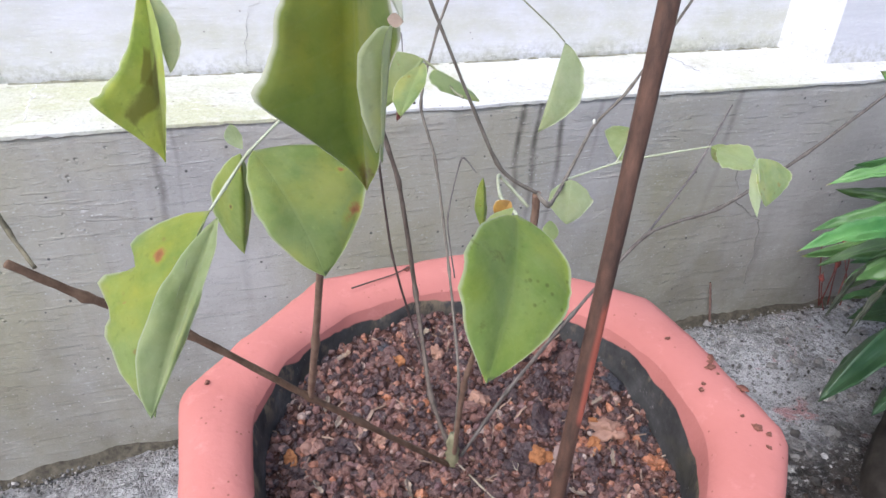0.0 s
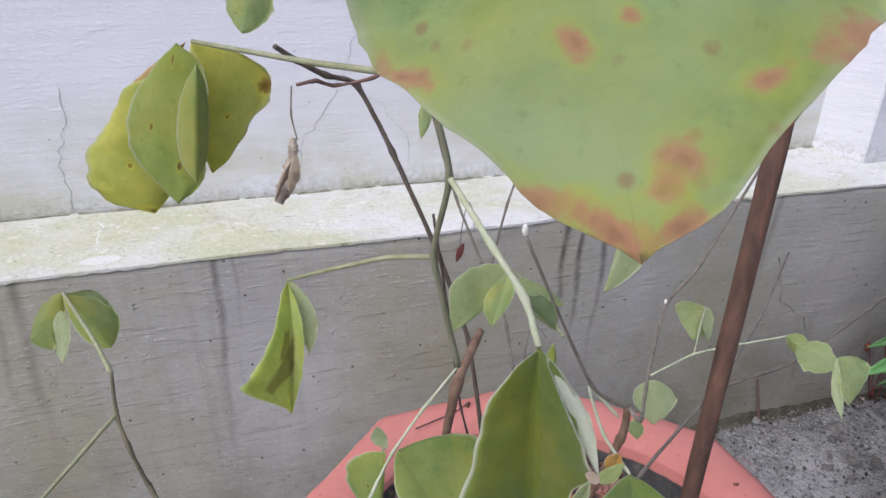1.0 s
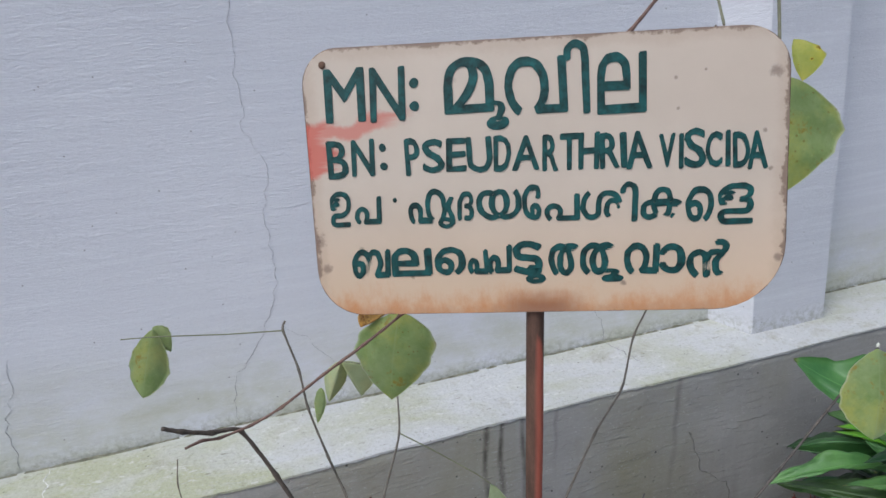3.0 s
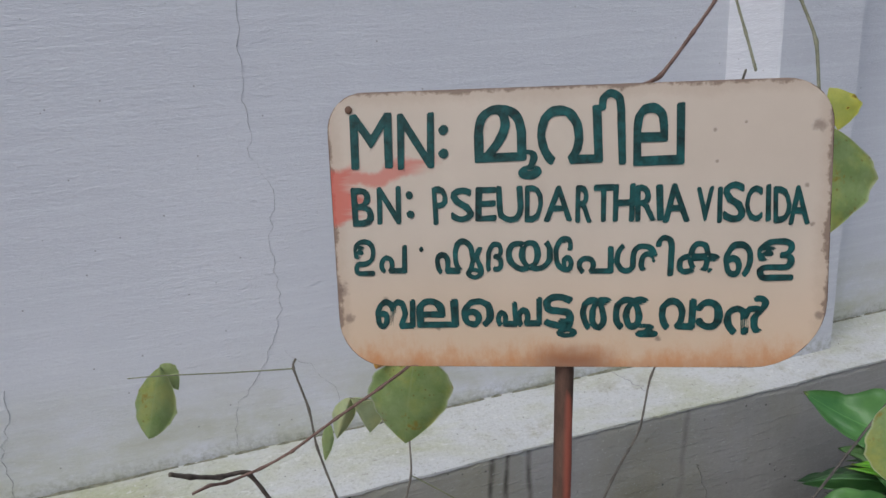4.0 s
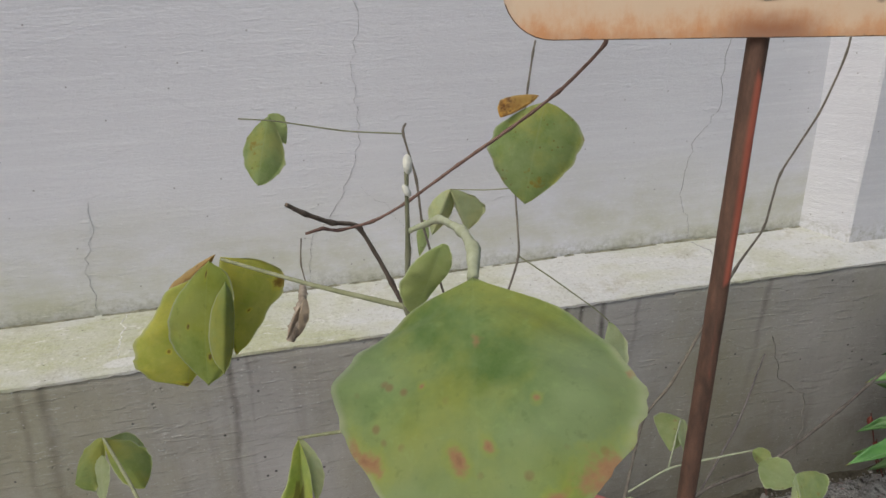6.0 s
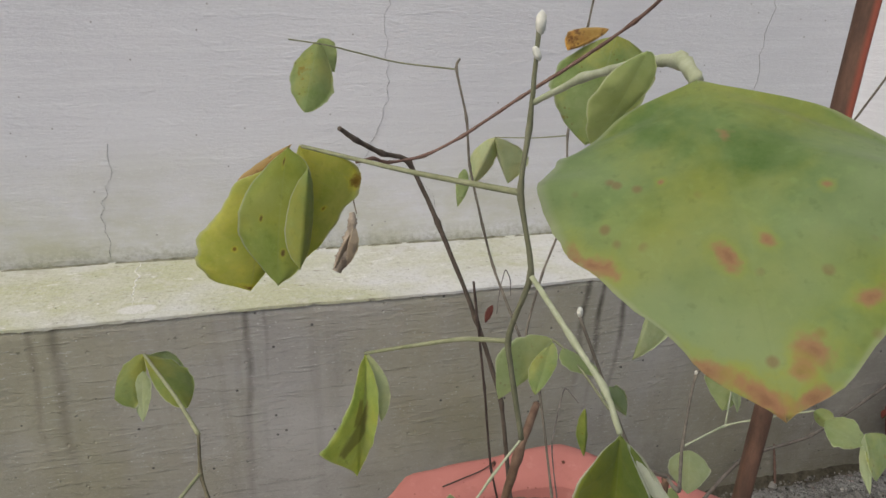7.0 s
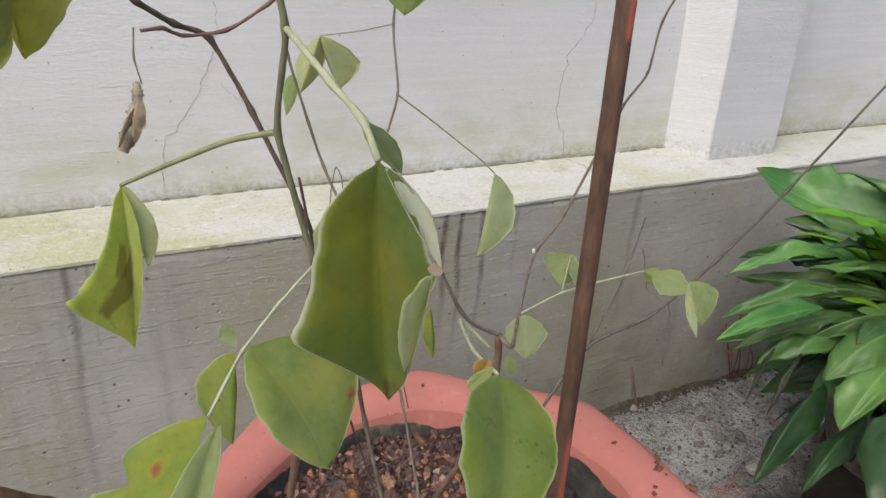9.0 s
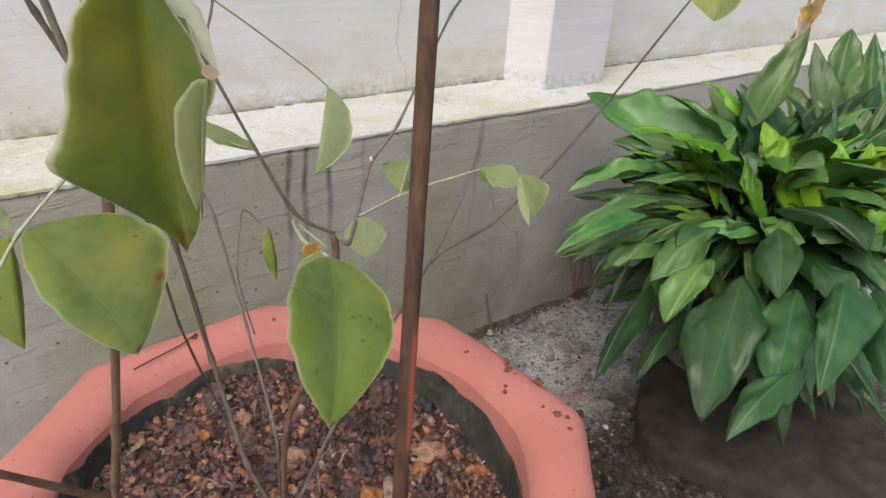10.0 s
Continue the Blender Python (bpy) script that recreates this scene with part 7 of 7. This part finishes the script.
blade(LUSH, (0.8074, 0.4958, 0.4234), (0.7607, 0.6045, 0.4535), (0.7654, 0.5456, 0.4226), (0.8133, 0.5583, 0.4507), 128)
blade(LUSH, (0.7124, 0.3072, 0.3996), (0.6562, 0.2264, 0.3741), (0.6671, 0.2786, 0.3774), (0.7101, 0.2477, 0.3864), 129)
blade(LUSH_LIT, (0.6522, 0.4648, 0.3441), (0.5596, 0.4555, 0.3134), (0.6027, 0.4791, 0.3278), (0.6173, 0.4348, 0.3213), 130)
blade(LUSH_YOUNG, (0.7388, 0.3265, 0.4412), (0.8436, 0.3881, 0.5125), (0.7809, 0.3836, 0.4748), (0.8194, 0.3361, 0.4765), 131)
blade(LUSH_YOUNG, (0.7664, 0.3136, 0.4398), (0.8740, 0.3454, 0.5027), (0.8097, 0.3482, 0.4671), (0.8351, 0.3077, 0.4657), 132)
blade(LUSH_YOUNG, (0.7314, 0.3574, 0.4377), (0.8013, 0.4252, 0.4974), (0.7612, 0.4048, 0.4642), (0.7867, 0.3808, 0.4675), 133)
blade(LUSH_YOUNG, (0.7175, 0.3864, 0.4222), (0.7789, 0.4682, 0.4843), (0.7474, 0.4448, 0.4530), (0.7691, 0.4245, 0.4558), 134)
blade(LUSH_YOUNG, (0.7521, 0.2848, 0.4271), (0.8465, 0.2775, 0.4708), (0.8088, 0.3055, 0.4544), (0.8065, 0.2647, 0.4429), 135)
blade(LUSH_YOUNG, (0.8206, 0.4168, 0.4483), (0.8792, 0.5076, 0.5190), (0.8421, 0.4754, 0.4792), (0.8772, 0.4542, 0.4877), 136)
blade(LUSH_YOUNG, (0.8703, 0.3841, 0.4498), (0.9406, 0.4531, 0.5174), (0.9012, 0.4343, 0.4820), (0.9345, 0.4034, 0.4859), 137)
blade(LUSH_YOUNG, (0.8177, 0.3215, 0.4536), (0.8921, 0.3989, 0.5201), (0.8501, 0.3790, 0.4853), (0.8878, 0.3547, 0.4937), 138)
blade(LUSH_YOUNG, (0.8351, 0.2942, 0.4529), (0.9209, 0.3604, 0.5195), (0.8642, 0.3435, 0.4798), (0.9023, 0.3130, 0.4864), 139)
blade(LUSH_YOUNG, (0.8648, 0.3015, 0.4581), (0.9764, 0.3279, 0.5240), (0.9202, 0.3382, 0.4933), (0.9381, 0.2987, 0.4882), 140)
blade(LUSH_YOUNG, (0.7664, 0.2866, 0.4506), (0.8092, 0.3291, 0.4880), (0.7746, 0.3215, 0.4629), (0.8074, 0.3011, 0.4704), 141)
blade(LUSH, (0.9429, 0.4666, 0.4572), (0.9263, 0.6455, 0.5372), (0.9031, 0.5495, 0.4721), (0.9862, 0.5626, 0.5203), 142)
blade(LUSH, (0.9402, 0.4325, 0.4521), (0.9652, 0.6080, 0.5498), (0.9284, 0.5244, 0.4837), (1.0037, 0.5207, 0.5201), 143)
blade(LUSH, (0.9972, 0.4305, 0.4592), (1.0446, 0.5639, 0.5516), (1.0024, 0.5080, 0.4944), (1.0691, 0.4890, 0.5200), 144)
blade(LUSH, (1.0226, 0.4093, 0.4532), (1.1190, 0.5474, 0.5735), (1.0573, 0.4957, 0.5072), (1.1144, 0.4677, 0.5240), 145)
blade(LUSH, (1.0147, 0.3775, 0.4565), (1.1233, 0.4898, 0.5680), (1.0551, 0.4458, 0.5038), (1.1070, 0.4160, 0.5170), 146)
blade(LUSH, (0.9756, 0.3519, 0.4482), (1.1277, 0.4262, 0.5609), (1.0304, 0.4051, 0.4941), (1.0828, 0.3743, 0.5070), 147)
blade(LUSH, (0.8805, 0.4625, 0.4450), (0.8475, 0.6120, 0.5002), (0.8442, 0.5358, 0.4566), (0.9114, 0.5380, 0.4906), 148)
blade(LUSH, (0.9901, 0.3182, 0.4333), (1.1622, 0.4029, 0.5585), (1.0593, 0.3806, 0.4886), (1.1122, 0.3436, 0.4993), 149)
blade(LUSH_LIT, (0.7825, 0.4435, 0.4311), (0.7795, 0.5334, 0.4719), (0.7662, 0.4918, 0.4408), (0.8127, 0.4936, 0.4630), 150)
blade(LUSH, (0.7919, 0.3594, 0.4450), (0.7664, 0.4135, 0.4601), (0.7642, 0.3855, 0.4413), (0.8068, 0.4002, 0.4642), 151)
blade(LUSH_LIT, (0.7198, 0.3288, 0.4166), (0.6979, 0.3891, 0.4330), (0.6936, 0.3536, 0.4128), (0.7346, 0.3677, 0.4329), 152)
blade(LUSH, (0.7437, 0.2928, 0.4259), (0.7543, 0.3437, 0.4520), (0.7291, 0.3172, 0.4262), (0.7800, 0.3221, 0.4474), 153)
blade(LUSH_LIT, (0.7633, 0.2532, 0.4241), (0.7798, 0.2980, 0.4499), (0.7563, 0.2808, 0.4278), (0.8051, 0.2768, 0.4454), 154)
blade(LUSH, (0.7841, 0.3936, 0.4339), (0.8470, 0.4096, 0.4760), (0.8148, 0.4198, 0.4560), (0.8349, 0.3900, 0.4548), 155)
blade(LUSH, (1.0153, 0.4468, 0.4845), (1.1277, 0.5741, 0.6183), (1.0584, 0.5269, 0.5415), (1.1078, 0.4940, 0.5521), 156)
blade(LUSH, (1.0873, 0.4087, 0.4846), (1.2442, 0.5222, 0.6368), (1.1506, 0.4835, 0.5501), (1.2024, 0.4485, 0.5610), 157)



def fill_blades():
    rng = random.Random(9)
    hub = Vector((0.88, 0.48, 0.30))
    for i in range(380):
        a = rng.uniform(0, 2 * math.pi)
        lift = rng.uniform(-0.95, 1.1)
        out = Vector((math.cos(a), math.sin(a), 0))
        way = (out + Vector((0, 0, lift))).normalized()
        ln = rng.uniform(0.13, 0.21)
        base = hub + out * rng.uniform(0.03, 0.13) + Vector((0, 0, rng.uniform(-0.06, 0.10) + 0.07 * lift))
        end = base + way * ln - Vector((0, 0, 0.03))
        if end.y > 0.83 or end.z < ground_z(end.x) + 0.07 or (end.x < 0.72 and end.z < 0.27):
            continue
        side = way.cross(Vector((rng.uniform(-0.6, 0.6), rng.uniform(-0.6, 0.6), 1))).normalized() * rng.uniform(0.018, 0.036)
        mid = base.lerp(end, 0.42)
        droop = Vector((0, 0, 0.012))
        # upward blades often take the paler copy that stands for sky light
        blade(LUSH_YOUNG if lift > 0.55 and rng.random() < 0.4 else LUSH_LIT if lift > 0.0 and rng.random() < 0.6 else LUSH, base, end, mid + side + droop, mid - side + droop, 300 + i)
        stalk = tube_bm([Vector((0.88 + 0.02 * out.x, 0.50 + 0.02 * out.y, 0.12)) - LUSH_AT, hub.lerp(base, 0.6) - LUSH_AT - Vector((0, 0, 0.03)), base - LUSH_AT], 0.0032, 0.0018, sides=6, n=4)
        part("leaf_stalk", stalk, BARKS["upright_stem"], lush)


fill_blades()


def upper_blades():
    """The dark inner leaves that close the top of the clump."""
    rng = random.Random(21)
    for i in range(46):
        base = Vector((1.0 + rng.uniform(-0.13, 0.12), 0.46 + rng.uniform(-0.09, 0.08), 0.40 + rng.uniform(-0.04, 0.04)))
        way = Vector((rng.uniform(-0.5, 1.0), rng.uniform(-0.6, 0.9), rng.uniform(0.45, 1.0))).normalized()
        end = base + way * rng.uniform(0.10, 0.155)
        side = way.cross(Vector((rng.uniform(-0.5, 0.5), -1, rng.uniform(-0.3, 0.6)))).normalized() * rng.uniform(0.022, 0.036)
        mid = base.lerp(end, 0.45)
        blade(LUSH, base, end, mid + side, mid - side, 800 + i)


upper_blades()


def lush_pot():
    # unseen pot, added to stand the plant in and darken under its leaves
    body = thing("grey_pot", (0.90, 0.50, 0.05), "assumed low grey cement pot hidden under drooping leaves", "flower pot")
    bm = bmesh.new()
    rows = []
    for r, z in ((0.085, 0.0), (0.10, 0.02), (0.122, 0.115), (0.131, 0.12), (0.131, 0.142), (0.120, 0.145), (0.113, 0.11), (0.02, 0.11)):
        rows.append([bm.verts.new((r * math.cos(2 * math.pi * k / 48), r * math.sin(2 * math.pi * k / 48), z)) for k in range(48)])
    for a, b in zip(rows, rows[1:]):
        for k in range(48):
            bm.faces.new((a[k], a[(k + 1) % 48], b[(k + 1) % 48], b[k]))
    bm.faces.new(rows[-1])
    part("pot_body", bm, plain("old_cement", (0.16, 0.15, 0.135), 0.9, 40, 0.5), body)


lush_pot()


def stone_slab():
    """A rough worn slab on the yard that carries the leafy plant's pot."""
    slab = thing("stone_slab", (0.90, 0.39, 0.0), "rough brown-grey stone slab lying on the yard under the leafy plant", "slab")
    n, rows = 96, []
    bm = bmesh.new()
    for inset, z in ((0.97, -0.06), (1.0, -0.01), (1.0, 0.036), (0.985, 0.046), (0.95, 0.050), (0.8, 0.051), (0.6, 0.052), (0.4, 0.051), (0.2, 0.052)):
        row = []
        for k in range(n):
            a = 2 * math.pi * k / n
            c, q = math.cos(a - 0.5), math.sin(a - 0.5)
            r = 1.0 / (abs(c / 0.27) ** 4 + abs(q / 0.20) ** 4) ** 0.25
            r *= inset * (1 + 0.03 * noise.noise(Vector((math.cos(a) * 3, math.sin(a) * 3, 1))) + 0.012 * noise.noise(Vector((math.cos(a) * 14, math.sin(a) * 14, z * 30))))
            row.append(bm.verts.new((r * math.cos(a), r * math.sin(a), z + 0.004 * noise.noise(Vector((r * math.cos(a) * 18, r * math.sin(a) * 18, 2))))))
        rows.append(row)
    for a, b in zip(rows, rows[1:]):
        for k in range(n):
            bm.faces.new((a[k], a[(k + 1) % n], b[(k + 1) % n], b[k]))
    bm.faces.new(rows[-1])
    # stone colour kept very dark, which also paints in the leaf shade above
    part("slab_body", bm, plain("brown_stone", (0.04, 0.034, 0.028), 0.85, 24, 0.55, 0.6), slab)


stone_slab()
# a spent flower head among the leaves
part("spent_flower", leaf_bm(*[Vector(p) - LUSH_AT for p in ((1.112, 0.599, 0.700), (1.011, 0.584, 0.585), (1.045, 0.58, 0.64), (1.085, 0.595, 0.63))], 0.5, 0.12, 7, wave=2.5), list(LEAF_POD), lush, "pale dry spathe")
part("spent_flower", leaf_bm(*[Vector(p) - LUSH_AT for p in ((1.15, 0.60, 0.72), (1.07, 0.585, 0.635), (1.075, 0.58, 0.69), (1.12, 0.58, 0.66))], 0.5, 0.12, 8, wave=3.0), list(LEAF_DRY), lush, "orange-yellow withered flower head")
# thin red stalks added in place of red paint splashes on the plinth
SPLASH_RED = plain("splash_red", (0.17, 0.045, 0.036), 0.8, 90, 0.5)
rng_d = random.Random(4)
for k in range(6):
    foot = Vector((0.91 + rng_d.uniform(-0.02, 0.03), 0.834 + rng_d.uniform(-0.01, 0.008), 0.0)) - LUSH_AT
    top = foot + Vector((-0.03 + rng_d.uniform(-0.02, 0.015), 0.004, 0.13 + rng_d.uniform(-0.05, 0.06)))
    mid = foot.lerp(top, 0.5) + Vector((rng_d.uniform(-0.012, 0.012), -0.006, 0))
    part("dead_stalk", tube_bm([foot, mid, top], 0.0014, 0.0008, rough=0.5), SPLASH_RED, lush, "thin red stalk standing for red paint on the plinth" if k == 0 else "")
    for j in range(rng_d.randint(0, 2)):
        b = foot.lerp(top, 0.95 - 0.3 * j)
        part("dead_leaf", leaf_bm(b, b + Vector((rng_d.uniform(-0.014, 0.012), -0.006, rng_d.uniform(-0.026, 0.008))), b + Vector((-0.006, 0.003, -0.008)), b + Vector((0.004, -0.003, -0.010)), 0.5, 0.2, 40 + 2 * k + j, wave=4, nu=10, nv=3),
             SPLASH_RED, lush)
# narrow withered leaves hanging over the yard
for k, (x, y, z) in enumerate(((0.467, 0.449, 0.312), (0.452, 0.470, 0.325), (0.440, 0.462, 0.335), (0.485, 0.455, 0.318))):
    end = Vector((x, y, z))
    base = end + Vector((0.045, 0.012, 0.055 + 0.008 * (k % 2)))
    blade(WITHERED, base, end, base.lerp(end, 0.4) + Vector((0, 0.003, 0.010)), base.lerp(end, 0.4) + Vector((0.001, -0.003, 0.008)), 900 + k)
